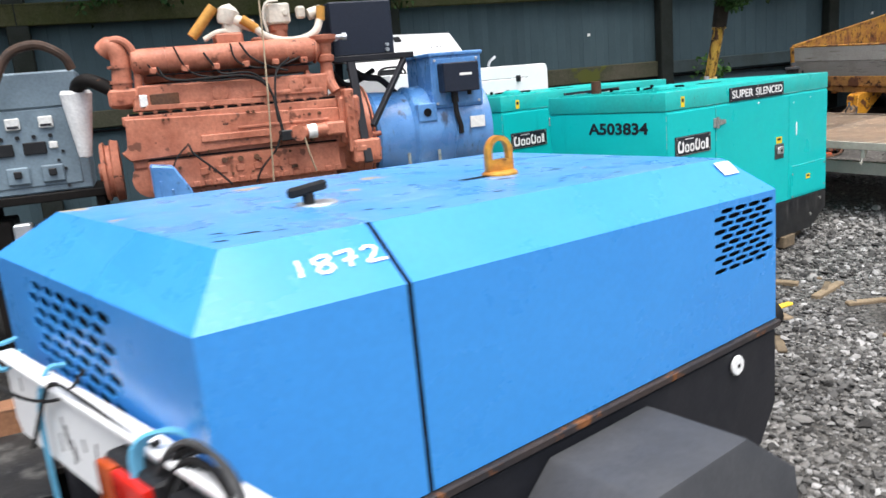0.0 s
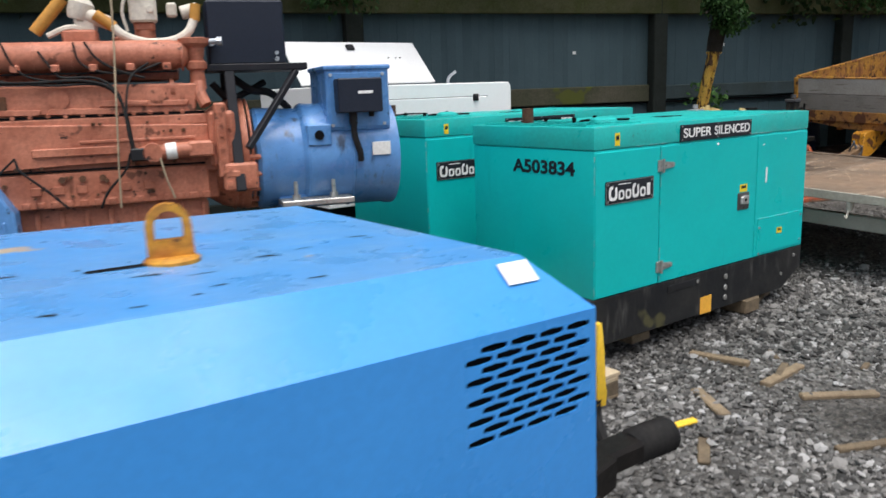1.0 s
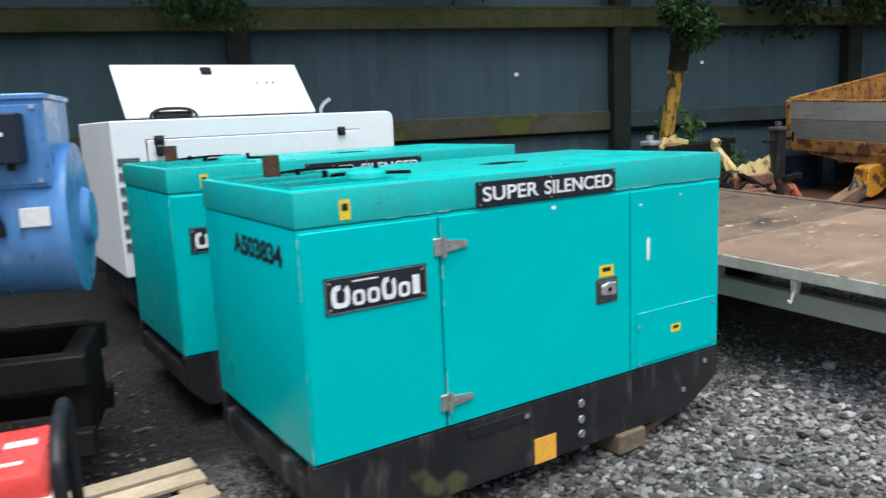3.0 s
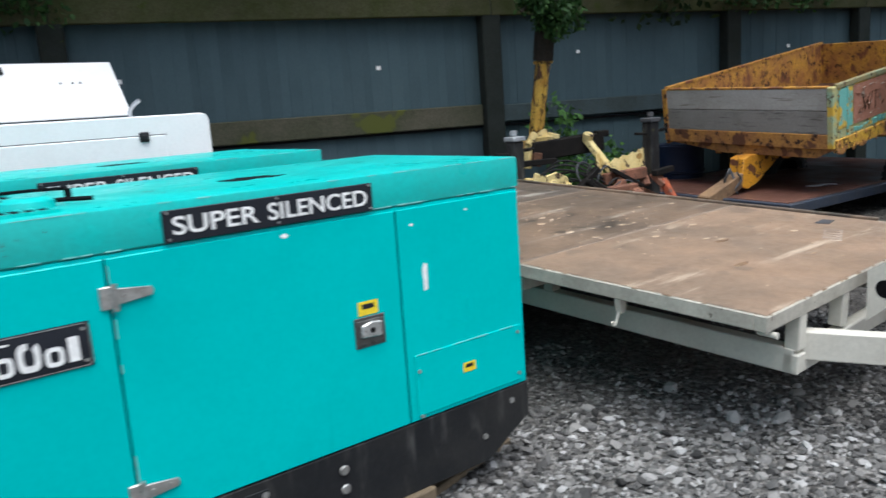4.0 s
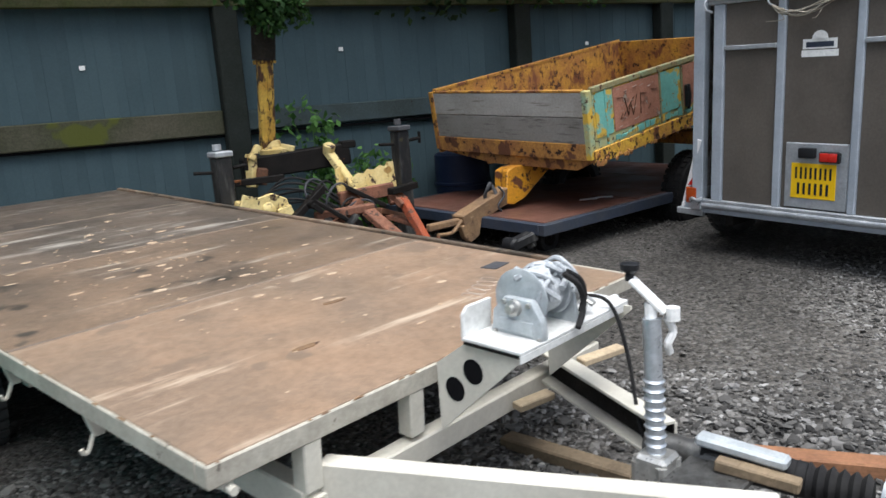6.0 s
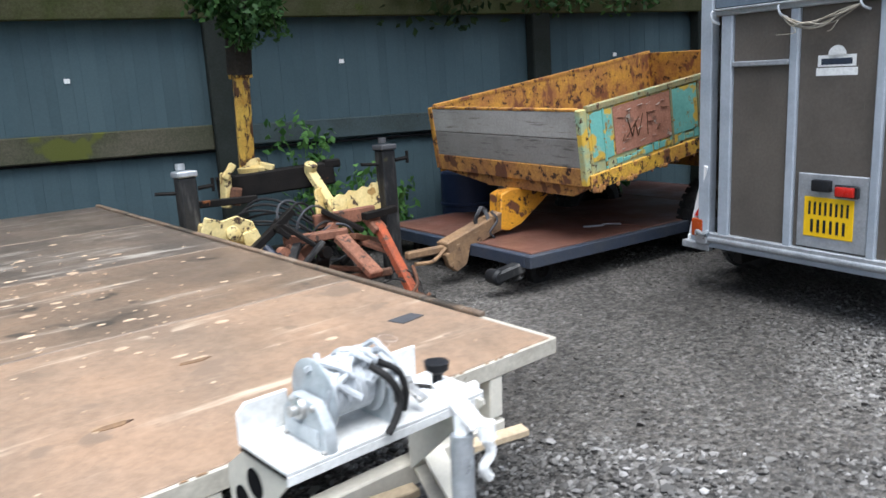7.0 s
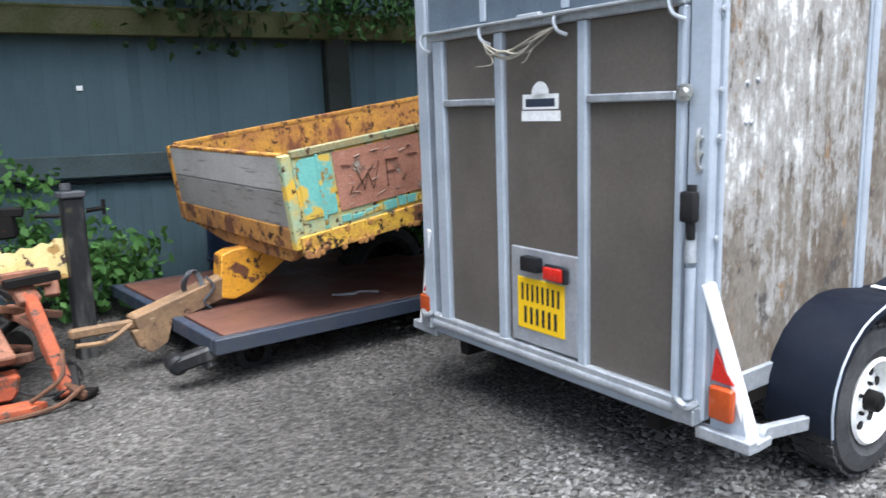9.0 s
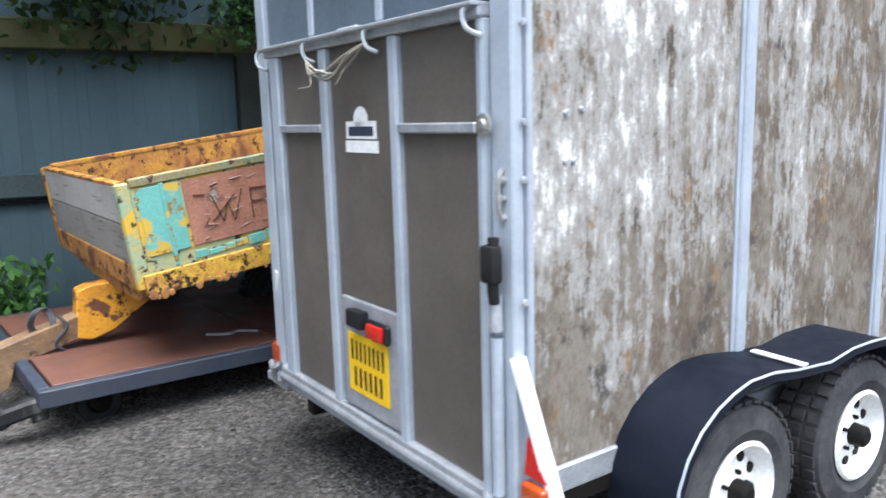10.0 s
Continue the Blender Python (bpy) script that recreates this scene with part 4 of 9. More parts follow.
def hinge(parent, x, z):
    bm = B()
    box(bm, (x, -0.012, z - 0.03), (x + 0.035, -0.002, z + 0.03), 0.003)
    cyl(bm, (x + 0.035, -0.016, z - 0.035), (x + 0.035, -0.016, z + 0.035), 0.008, seg=10)
    prism(bm, [(x + 0.035, z - .022), (x + .13, z - .012), (x + .135, z), (x + .13, z + .012), (x + 0.035, z + .022)], 0.008, xz(-0.004), 0.002)
    for o in (.06, .11):
        cyl(bm, (x + o, -0.011, z), (x + o, -0.016, z), 0.006, seg=8)
    part("hinge", bm, chrome, parent, "steel strap hinge")


def genset(m):
    """Local: x along the length, y into the depth, z up from the skid's underside."""
    L, D = 1.95, 0.93
    root = thing("generator_set", m, "turquoise silenced diesel generator set on black skid", "generator", "pair of silenced generator sets")
    # skid
    prof = [(0.09, 0), (L - .21, 0), (L, .12), (L, .25), (0, .25), (0, .10)]
    bm = B()
    prism(bm, prof, 0.05, xz(0.05), 0.004)
    part("skid_beam", bm, skid_black, root, "black steel skid side with scuffed corners")
    bm = B()
    prism(bm, prof, 0.05, xz(D), 0.004)
    part("skid_beam", bm, skid_black, root)
    for x0, x1, z0, z1 in ((0, .05, .1, .19), (L - .05, L, .12, .24), (.5, .56, .03, .2), (1.0, 1.06, .03, .2), (1.5, 1.56, .03, .2)):
        bm = B()
        box(bm, (x0, 0.05, z0), (x1, D - .05, z1), 0.004)
        part("skid_crossbeam", bm, skid_black, root)
    bm = B()
    box(bm, (0.06, 0.06, 0.2), (L - .06, D - .06, 0.27), 0.0)
    part("floor_tray", bm, slot_dark, root)
    # canopy
    bm = B()
    box(bm, (0.004, 0.004, 0.252), (L - .004, D - .004, 0.995), 0.006, segments=2)
    part("canopy_body", bm, teal, root)
    bm = B()
    box(bm, (0, 0, 0.999), (L, D, 1.108), 0.007, segments=2)
    box(bm, (0.012, 0.012, 0.985), (L - .012, D - .012, 1.0), 0)
    part("roof", bm, teal_dirty, root, "turquoise roof lid with dirt and scratches")
    # side panels in the front
    for n, a, b in (("side_panel", 0.01, .497), ("door", .503, 1.393), ("side_panel", 1.399, L - .01)):
        bm = B()
        box(bm, (a, -0.003, .256), (b, 0.006, .985), 0.003)
        p = part(n, bm, teal, root)
        if n == "door":
            for g0, g1 in ((a - .005, a - .001), (b + .001, b + .005)):
                bm = B()
                box(bm, (g0, 0.0025, .256), (g1, 0.0065, .985), 0)
                part("door_gap", bm, slot_dark, p)
            bm = B()
            box(bm, (1.205, -0.008, .565), (1.32, -0.003, .665), 0.008)
            box(bm, (1.215, -0.012, .575), (1.31, -0.008, .655), 0.004)
            h = part("door_handle", bm, latch_dark, p, "steel paddle latch in a square cup")
            bm = B()
            prism(bm, [(1.225, .60), (1.30, .595), (1.30, .645), (1.262, .65), (1.225, .64)], 0.014, xz(-0.008), 0.004)
            part("paddle", bm, latch_steel, h, "bright worn steel paddle")
            bm = B()
            cyl(bm, (1.262, -.022, .622), (1.262, -.026, .622), 0.009, seg=10)
            part("lock", bm, slot_dark, h)
            warning_label(p, 1.262, .692, .075, .045)
    hinge(root, .475, .885)
    hinge(root, .475, .345)
    # hatch
    bm = B()
    box(bm, (1.425, -0.008, .27), (1.915, -0.001, .488), 0.004)
    h = part("hatch", bm, teal, root)
    warning_label(h, 1.66, .39, .058, .035, -0.0085)
    bm = B()
    for z in (.3, .46):
        cyl(bm, (1.44, -.008, z - .03), (1.44, -.013, z - .03), .007, seg=8)
        cyl(bm, (1.90, -.008, z), (1.90, -.013, z), .007, seg=8)
    pieces("screw", bm, chrome, h)
    # big sign
    bm = B()
    box(bm, (.655, -.008, .998), (1.312, -.001, 1.085), 0.002)
    s = part("sign", bm, sign_black, root, "black sign with white capitals")
    lettering("lettering", "SUPER", .05, .245, sign_white, s, pose(.68, -.009, 1.017, 90, 0, 0))
    lettering("lettering", "SILENCED", .05, .335, sign_white, s, pose(.955, -.009, 1.017, 90, 0, 0))
    bm = B()
    for x in (.668, .985, 1.3):
        cyl(bm, (x, -.008, 1.007), (x, -.011, 1.007), .004, seg=6)
        cyl(bm, (x, -.008, 1.078), (x, -.011, 1.078), .004, seg=6)
    pieces("rivet", bm, chrome, s)
    # maker's plaque: plain shapes only
    bm = B()
    box(bm, (.075, -.008, .724), (.442, -.003, .84), 0.012, segments=2)
    q = part("plaque", bm, sign_black, root, "dark plaque with bold white shapes")
    bm = B()
    ring = [(.079, .736), (.087, .728), (.430, .728), (.438, .736), (.438, .828), (.430, .836), (.087, .836), (.079, .828), (.079, .736)]
    for (xa, za), (xb, zb) in zip(ring, ring[1:]):
        bar(bm, (xa, -.0085, za), (xb, -.0085, zb), .0022, .0015, 0, (0, 1, 0))
    part("border", bm, chrome, q, "thin pale border line")
    bm = B()
    for x, z in ((.092, .741), (.092, .823), (.425, .741), (.425, .823)):
        cyl(bm, (x, -.008, z), (x, -.0105, z), .005, seg=8)
    pieces("rivet", bm, chrome, q)
    for x0, w, hh in ((.096, .064, .074), (.168, .044, .05), (.220, .044, .05), (.272, .052, .074), (.332, .044, .05)):
        bm = B()
        turn = [2 * math.pi * i / 20 for i in range(20)]
        rim = [[(x0 + w / 2 + k * math.copysign(abs(math.cos(t)) ** .6, math.cos(t)) * (w / 2), .742 + hh / 2 + j_ * math.copysign(abs(math.sin(t)) ** .6, math.sin(t)) * hh / 2) for t in turn] for k, j_ in ((1, 1), (.46, .56))]
        front = [[bm.verts.new((x, -.0097, z)) for x, z in r_] for r_ in rim]
        for i in range(20):
            if not (3 <= i <= 4 and w > .05):
                j_ = (i + 1) % 20
                face(bm, (front[0][i], front[0][j_], front[1][j_], front[1][i]))
        pieces("emblem", bm, sign_white, q)
    for lo, hi in (((.386, .745), (.412, .808)), ((.17, .818), (.26, .823))):
        bm = B()
        box(bm, (lo[0], -.0096, lo[1]), (hi[0], -.0085, hi[1]), 0)
        pieces("emblem", bm, sign_white, q)
    # broken pale lines along the corner, the lid's lower edge and the door's edges
    rnd = random.Random(21)
    bm = B()
    for p0, p1 in (((.004, .001, .26), (.004, .001, .98)), ((.0, -.001, 1.001), (L, -.001, 1.001)), ((.0, .001, 1.106), (L, .001, 1.106)), ((.505, -.004, .26), (.505, -.004, .98)), ((1.427, -.009, .487), (1.913, -.009, .487))):
        a, b = Vector(p0), Vector(p1)
        n = int((b - a).length / .05)
        for k in range(n):
            if rnd.random() < .55:
                u = k / n + rnd.uniform(0, .3) / n
                bar(bm, a.lerp(b, u), a.lerp(b, min(1.0, u + rnd.uniform(.4, 1.1) / n)), rnd.uniform(.0015, .004), rnd.uniform(.0015, .003), 0, (0, 1, 0))
    tagged(part("worn_edge", bm, teal_pale, root, "broken pale lines along the edges"), kind="stuff")
    # front oddments
    warning_label(root, .165, 1.043, .036, .062, -0.001)
    bm = B()
    box(bm, (.885, -.0025, .0), (.99, 0.001, .1), 0)
    part("fork_pocket_label", bm, label_orange, root, "orange-yellow square on the skid")
    bm = B()
    for z in (.06, .12, .185):
        cyl(bm, (1.122, .001, z), (1.122, -.008, z), .017, seg=12, ch=.003)
    for x, z in ((1.86, .2), (1.72, .1), (.85, .205)):
        cyl(bm, (x, .001, z), (x, -.006, z), .011, seg=10)
    pieces("bolt", bm, chrome, root)
    bm = B()
    box(bm, (.585, -.004, .185), (.86, 0.001, .222), 0.001)
    part("rating_plate", bm, black_plastic, root, "small dark rating plate")
    bm = B()
    prism(bm, [(1.49, .70), (1.505, .705), (1.507, .79), (1.497, .795), (1.487, .78)], .0012, xz(-.0032))
    for x, z, r in ((1.455, .93, .009), (1.69, .95, .008), (1.0, .965, .014)):
        prism(bm, [(x - r, z), (x, z - r * .6), (x + r, z), (x, z + r * .6)], .0012, xz(-.0032))
    pieces("tape_scrap", bm, sign_white, root, "white scraps of old tape")
    # roof fittings
    zt = 1.108
    bm = B()
    for a in range(13):
        x = .03 + a * .033
        box(bm, (x, .08, zt), (x + .006, .86, zt + .006), 0)
    for a in range(4):
        y = .08 + a * .25
        box(bm, (.03, y, zt), (.44, y + .012, zt + .009), 0)
    g = part("roof_grille", bm, teal_dirty, root, "mesh air grille set in the roof")
    bm = B()
    box(bm, (.03, .085, zt + .0008), (.44, .855, zt + .0018), 0)
    part("opening", bm, slot_dark, g)
    bm = B()
    cyl(bm, (.20, .68, zt), (.20, .68, zt + .085), .032, seg=16)
    cyl(bm, (.20, .68, zt + .06), (.20, .68, zt + .0855), .026, seg=16)
    part("exhaust_stub", bm, rust_steel, root, "short rusty exhaust stub")
    bm = B()
    lathe(bm, (.4, .3, zt), (0, 0, 1), [(0, .075), (.02, .07), (.03, .05), (.03, 0)], 20)
    part("filler_cap", bm, teal_dirty, root)
    for pts, r in (([(.31, .38, zt + .005), (.31, .38, zt + .012), (.36, .36, zt + .016), (.48, .30, zt + .014), (.56, .26, zt + .012)], .007), ([(.26, .8, zt + .008), (.45, .82, zt + .014), (.62, .84, zt + .008)], .006)):
        bm = B()
        tube(bm, pts, r, 6)
        part("roof_cable", bm, slot_dark, root, "black cable on the roof")
    for p in ((.3, .42), (.55, .5), (.28, .62)):
        bm = B()
        cyl(bm, (*p, zt), (*p, zt + .03), .011, seg=8)
        part("roof_clip", bm, slot_dark, root)
    bm = B()
    rnd = random.Random(8)
    pts = []
    for k in range(22):
        a = 2 * math.pi * k / 22
        pts.append((1.10 + .13 * math.cos(a) * rnd.uniform(.6, 1.15), .43 + .07 * math.sin(a) * rnd.uniform(.45, 1.2)))
    prism(bm, pts, .002, Matrix.Translation((0, 0, zt - .0005)))
    part("roof_hole", bm, slot_dark, root, "ragged dark hole torn in the roof")
    return root


g_one = genset(Matrix.Translation((3.80, 2.73, 0.213)))
copy_thing(g_one, Matrix.Translation((3.775, 4.10, 0.24)))
lettering("fleet_number", "A503834", .072, .46, sign_black, g_one, pose(0.0025, .59, .865, 90, 0, -90), "black stencilled number", bold=0.03)


def timber(name, c, size, yaw, material, label, group, tilt=0.0):
    bm = B()
    L, w, h = size
    box(bm, (-L / 2, -w / 2, 0), (L / 2, w / 2, h), 0.006)
    z = surface_z(c[0], c[1])
    return solid(name, bm, material, Matrix.Translation((c[0], c[1], z - 0.004)) @ pose(0, 0, 0, 0, tilt, yaw), label, "timber", group)


for y0, skid_z in ((2.73, .213), (4.10, .24)):
    for x in (4.30, 5.19):
        z = ground_z(x, y0 + .4)
        bm = B()
        box(bm, (-.08, .10 if x < 5 else -.02, 0), (.08, .95, skid_z - z + .002), 0.006)
        solid("bearer", bm, old_wood, Matrix.Translation((x, y0, z)) @ pose(0, 0, 0, 0, 0, 2), "rough timber bearer under the generator skid", "timber", "bearers under the generators")


# ---- white enclosed unit with its hood propped open ----
def white_unit():
    m = Matrix.Translation((3.82, 5.50, 0))
    root = thing("enclosed_generator", m, "white enclosed generator with its top hood propped open", "generator")
    L, D = 1.91, 1.15
    bm = B()
    r = .05
    prof = [(0, .64), (L, .64), (L, 1.58 - r)] + [(L - r + r * math.sin(radians(a)), 1.58 - r + r * math.cos(radians(a))) for a in (60, 30, 0)] + [(0, 1.58)]
    prism(bm, prof, D, xz(D), 0.006)
    part("body", bm, white_paint, root)
    bm = B()
    box(bm, (.2, -.006, .72), (1.62, 0.002, 1.46), 0.004)
    d = part("door", bm, white_paint, root)
    bm = B()
    box(bm, (.19, -.0015, 1.461), (1.63, 0.001, 1.466), 0)
    box(bm, (.192, -.0015, .72), (.199, 0.001, 1.466), 0)
    part("door_gap", bm, slot_dark, d)
    for x in (.27, 1.49):
        bm = B()
        box(bm, (x - .03, -.02, 1.425), (x + .03, -.004, 1.485), 0.006)
        box(bm, (x - .018, -.03, 1.44), (x + .018, -.018, 1.47), 0.004)
        if x < 1:
            box(bm, (x - .03, -.05, 1.36), (x + .02, -.02, 1.43), .012)
        pieces("latch", bm, black_plastic, d, "black paddle latch")
    bm = B()
    for k in range(7):
        z = .80 + k * .085
        box(bm, (.02, -.003, z), (.15, 0.004, z + .05), 0)
    part("louvre", bm, slot_dark, root, "dark louvre slots")
    bm = B()
    for k in range(7):
        z = .80 + k * .085
        for q in range(5):
            box(bm, (.02, -.006, z + q * .011), (.15, -.002, z + q * .011 + .004), 0)
    part("louvre_blade", bm, galv, root)
    # hood leaning back
    bm = B()
    hm = Matrix.Translation((.1, .88, 1.60)) @ pose(0, 0, 0, -45, 0, 0)
    prism(bm, [(.17, 0), (1.60, 0), (1.61, .55), (.17, .55)], .02, hm @ pose(0, 0, 0, 90, 0, 0), 0.004)
    hood = part("hood", bm, white_paint, root, "white hood panel standing open")
    bm = B()
    for x, z in ((.85, .46),):
        box(bm, (x - .04, -.045, z - .03), (x + .04, -.02, z + .035), 0.006, hm)
    for x in (1.22, 1.35, 1.3):
        cyl(bm, hm @ Vector((x, -.02, .33)), hm @ Vector((x, -.026, .33)), .008, seg=8)
    pieces("latch", bm, black_plastic, hood)
    bm = B()
    tube(bm, [(1.58, .5, 1.57), (1.58, .5, 1.62), (1.60, .48, 1.66), (1.635, .45, 1.69)], .014, 8)
    part("vent_pipe", bm, zinc, root, "small bent pale vent pipe")
    bm = B()
    tube(bm, [(.42, .8, 1.585), (.43, .8, 1.63), (.5, .8, 1.66), (.66, .8, 1.66), (.73, .8, 1.63), (.74, .8, 1.585)], .011, 8)
    box(bm, (.44, .8, 1.585), (.72, .84, 1.645), .02)
    part("grab_handle", bm, black_plastic, root)
    bm = B()
    box(bm, (.05, .08, .42), (L - .05, D - .08, .645), 0.01)
    for x in (.2, L - .3):
        box(bm, (x, .1, .1), (x + .1, D - .1, .43), 0.006)
    part("chassis", bm, frame_black, root, "black chassis frame under the body")


white_unit()

# ---- towable compressor with a blue hood ----
def slot_field(bm, x0, x1, z0, z1, cols, rows, put, slant=0.0, depth=0.005):
    """A sheet between x0..x1 and z0..z1 with staggered rows of rounded slots cut right through; put maps (x, z, depth) to a place."""
    ch, cw = (z1 - z0) / rows, (x1 - x0) / (cols + .5)
    for r in range(rows):
        off = .5 * cw if r % 2 else 0.0
        za, zb = z0 + r * ch, z0 + (r + 1) * ch
        xs = [x0] + ([x0 + off] if off else []) + [x0 + off + cw * (k + 1) for k in range(cols)]
        if xs[-1] < x1 - 1e-5:
            xs.append(x1)
        for a, b in zip(xs, xs[1:]):
            if b - a < cw * .75:
                face(bm, [bm.verts.new(put(x, z, 0)) for x, z in ((a, za), (b, za), (b, zb), (a, zb))])
                continue
            mx, mz, hw, hh = (a + b) / 2, (za + zb) / 2, cw * .45, ch * .41
            inner = []
            for ang in (225, 270, 315, 360, 45, 90, 135, 180):
                t = radians(ang)
                sx = hw - hh * .9
                ex = (sx if math.cos(t) > .01 else -sx if math.cos(t) < -.01 else 0) + hh * .9 * math.cos(t)
                inner.append((mx + ex, mz + hh * math.sin(t)))
            outer = [(a, za), (mx, za), (b, za), (b, mz), (b, zb), (mx, zb), (a, zb), (a, mz)]
            vo = [bm.verts.new(put(x, z, 0)) for x, z in outer]
            vi = [bm.verts.new(put(x, z, 0)) for x, z in inner]
            vd = [bm.verts.new(put(x, z, depth)) for x, z in inner]
            for i in range(8):
                j = (i + 1) % 8
                face(bm, (vo[i], vo[j], vi[j], vi[i]))
                face(bm, (vi[i], vi[j], vd[j], vd[i]))


def quad(bm, *ps):
    return face(bm, [bm.verts.new(p) for p in ps])


def plate_xz(bm, x0, x1, z0, z1, y, hole=None):
    """A plate in the xz plane, with an optional rectangular opening (x0, x1, z0, z1)."""
    grid(bm, x0, x1, z0, z1, hole, lambda u, v: (u, y, v))


def grid(bm, x0, x1, z0, z1, hole, put):
    """Three by three faces round an opening, or one face where there is none."""
    if not hole:
        quad(bm, put(x0, z0), put(x1, z0), put(x1, z1), put(x0, z1))
        return
    a, b, c, d = hole
    xs, zs = (x0, a, b, x1), (z0, c, d, z1)
    for i in range(3):
        for j in range(3):
            if (i, j) != (1, 1):
                quad(bm, put(xs[i], zs[j]), put(xs[i + 1], zs[j]), put(xs[i + 1], zs[j + 1]), put(xs[i], zs[j + 1]))


def compressor():
    m = Matrix.Translation((0.34, 1.10, 0.0)) @ pose(0, 0, 0, 0, -0.69, 0)
    root = thing("air_compressor", m, "towable air compressor with faded blue steel hood", "compressor")
    L, W = 1.70, 1.17
    zb, ze, zt = .728, 1.158, 1.262          # hood foot, edge, top
    ta, tb, ya, yb = .12, 1.62, .115, 1.03   # top panel
    sx = .435                                # seam

    FALL = .0307                             # the top falls towards the drawbar
    z_top = zt

    def zt_at(x):
        return z_top - FALL * x * (z_top - zb) / (ze - zb)

    for name, a, b in (("rear_hood", 0.0, sx - .006), ("front_hood", sx + .006, L)):
        bm = B()
        left, right = a == 0.0, b == L
        ax, bx = (ta if left else a), (tb if right else b)
        # long chamfers and top
        quad(bm, (a, 0, ze), (b, 0, ze), (bx, ya, zt), (ax, ya, zt))
        quad(bm, (a, W, ze), (b, W, ze), (bx, yb, zt), (ax, yb, zt))
        hole = (1.395, L - .012, .945, 1.14) if right else None
        plate_xz(bm, a, b, zb, ze, 0, hole)
        plate_xz(bm, a, b, zb, ze, W)
        if left:
            quad(bm, (0, 0, ze), (0, W, ze), (ta, yb, zt), (ta, ya, zt))
            h = (.36, .92, .79, 1.135)
            grid(bm, 0, W, zb, ze, h, lambda u, v: (0, u, v))
            fields = [(h, 6, 11, lambda x, z, d: (d, x, z))]
        else:
            quad(bm, (L, 0, ze), (L, W, ze), (tb, yb, zt), (tb, ya, zt))
            h = (.012, .5, .945, 1.125)
            grid(bm, 0, W, zb, ze, h, lambda u, v: (L, u, v))
            fields = [(h, 6, 9, lambda x, z, d: (L - d, x, z)), (hole, 4, 10, lambda x, z, d: (x, d, z))]

        def settle(bm):
            """The lid's fall towards the drawbar, and the tail end that stands askew."""
            bmesh.ops.remove_doubles(bm, verts=bm.verts, dist=.0003)
            for v in bm.verts:
                v.co.z -= FALL * v.co.x * max(0.0, (v.co.z - zb) / (ze - zb))
                k = max(0.0, 1 - v.co.x / sx)
                v.co.x += k * (.035 - .085 * v.co.y / W)
            return bm
        hood = part(name, settle(bm), hood_blue, root, "faded blue steel hood with slotted air grille")
        hood.data.polygons.foreach_set("use_smooth", [False] * len(hood.data.polygons))
        bm = B()
        quad(bm, (ax, ya, zt), (bx, ya, zt), (bx, yb, zt), (ax, yb, zt))
        part("top_panel", settle(bm), hood_top, hood, "stained and scratched top panel")
        for h, c_, r_, put in fields:
            bm = B()
            slot_field(bm, h[0], h[1], h[2], h[3], c_, r_, put)
            part("grille", settle(bm), hood_blue, hood, "slotted air grille")
        bm = B()
        rnd = random.Random(31 if left else 32)
        for k in range(7 if left else 26):
            x, y, q = rnd.uniform(ax + .02, bx - .1), rnd.uniform(ya + .03, ya + .42), rnd.uniform(.012, .06)
            w_ = rnd.uniform(.0012, .0035)
            quad(bm, (x, y - w_ * .4, zt + .0008), (x + q, y + rnd.uniform(-.012, .004) - w_, zt + .0008), (x + q * .9, y + w_, zt + .0008), (x + q * .2, y + w_, zt + .0008))
        pieces("scratch", settle(bm), dark_steel, hood, "dark scratch in the paint")
    # near-black box added in place of the shade inside the hood
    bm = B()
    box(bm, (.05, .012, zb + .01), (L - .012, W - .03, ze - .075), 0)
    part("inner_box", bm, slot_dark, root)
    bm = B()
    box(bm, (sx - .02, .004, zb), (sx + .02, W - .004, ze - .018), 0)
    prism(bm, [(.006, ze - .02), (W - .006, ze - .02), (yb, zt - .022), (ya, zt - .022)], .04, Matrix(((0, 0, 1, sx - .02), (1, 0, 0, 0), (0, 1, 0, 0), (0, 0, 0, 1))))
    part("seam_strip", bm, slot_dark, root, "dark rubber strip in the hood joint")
    # foot strip and chassis
    bm = B()
    box(bm, (-.01, -.012, zb - .024), (L + .01, W + .012, zb - .004), 0.003)
    part("hood_ledge", bm, ledge_rust, root, "rusty ledge under the hood")
    bm = B()
    prism(bm, [(0, .42), (.1, .34), (1.5, .34), (1.62, .36), (L, .47), (L, zb - .034), (0, zb - .034)], .02, xz(.02), 0.003)
    prism(bm, [(0, .42), (.1, .34), (1.5, .34), (1.62, .36), (L, .47), (L, zb - .034), (0, zb - .034)], .02, xz(W), 0.003)
    box(bm, (0.0, .02, .4), (.02, W - .02, zb - .034), 0.002)
    box(bm, (L - .02, .02, .48), (L, W - .02, zb - .034), 0.002)
    box(bm, (.05, .05, .40), (L - .05, W - .05, .46), 0)
    part("chassis", bm, frame_black, root, "black steel chassis sides")
    # mudguards and wheels
    for y0, y1 in ((-.27, -.002), (W + .002, W + .27)):
        bm = B()
        prism(bm, [(.65, .44), (.665, .60), (.75, .675), (1.09, .675), (1.30, .52), (1.33, .36), (1.28, .36), (1.22, .44)], y1 - y0, xz(y1), .01, 2)
        part("mudguard", bm, rubber_grey, root, "scuffed grey plastic mudguard")
        oy = -1 if y0 < 0 else 1
        wheel(root, (.97, (y0 + y1) / 2, .285), (0, oy, 0), .27, .17, black_rubber, galv, dark_steel)
    bm = B()
    cyl(bm, (1.485, -.002, .652), (1.485, -.013, .652), .028, seg=20, ch=.003)
    rf = part("reflector", bm, sign_white, root, "round white reflector")
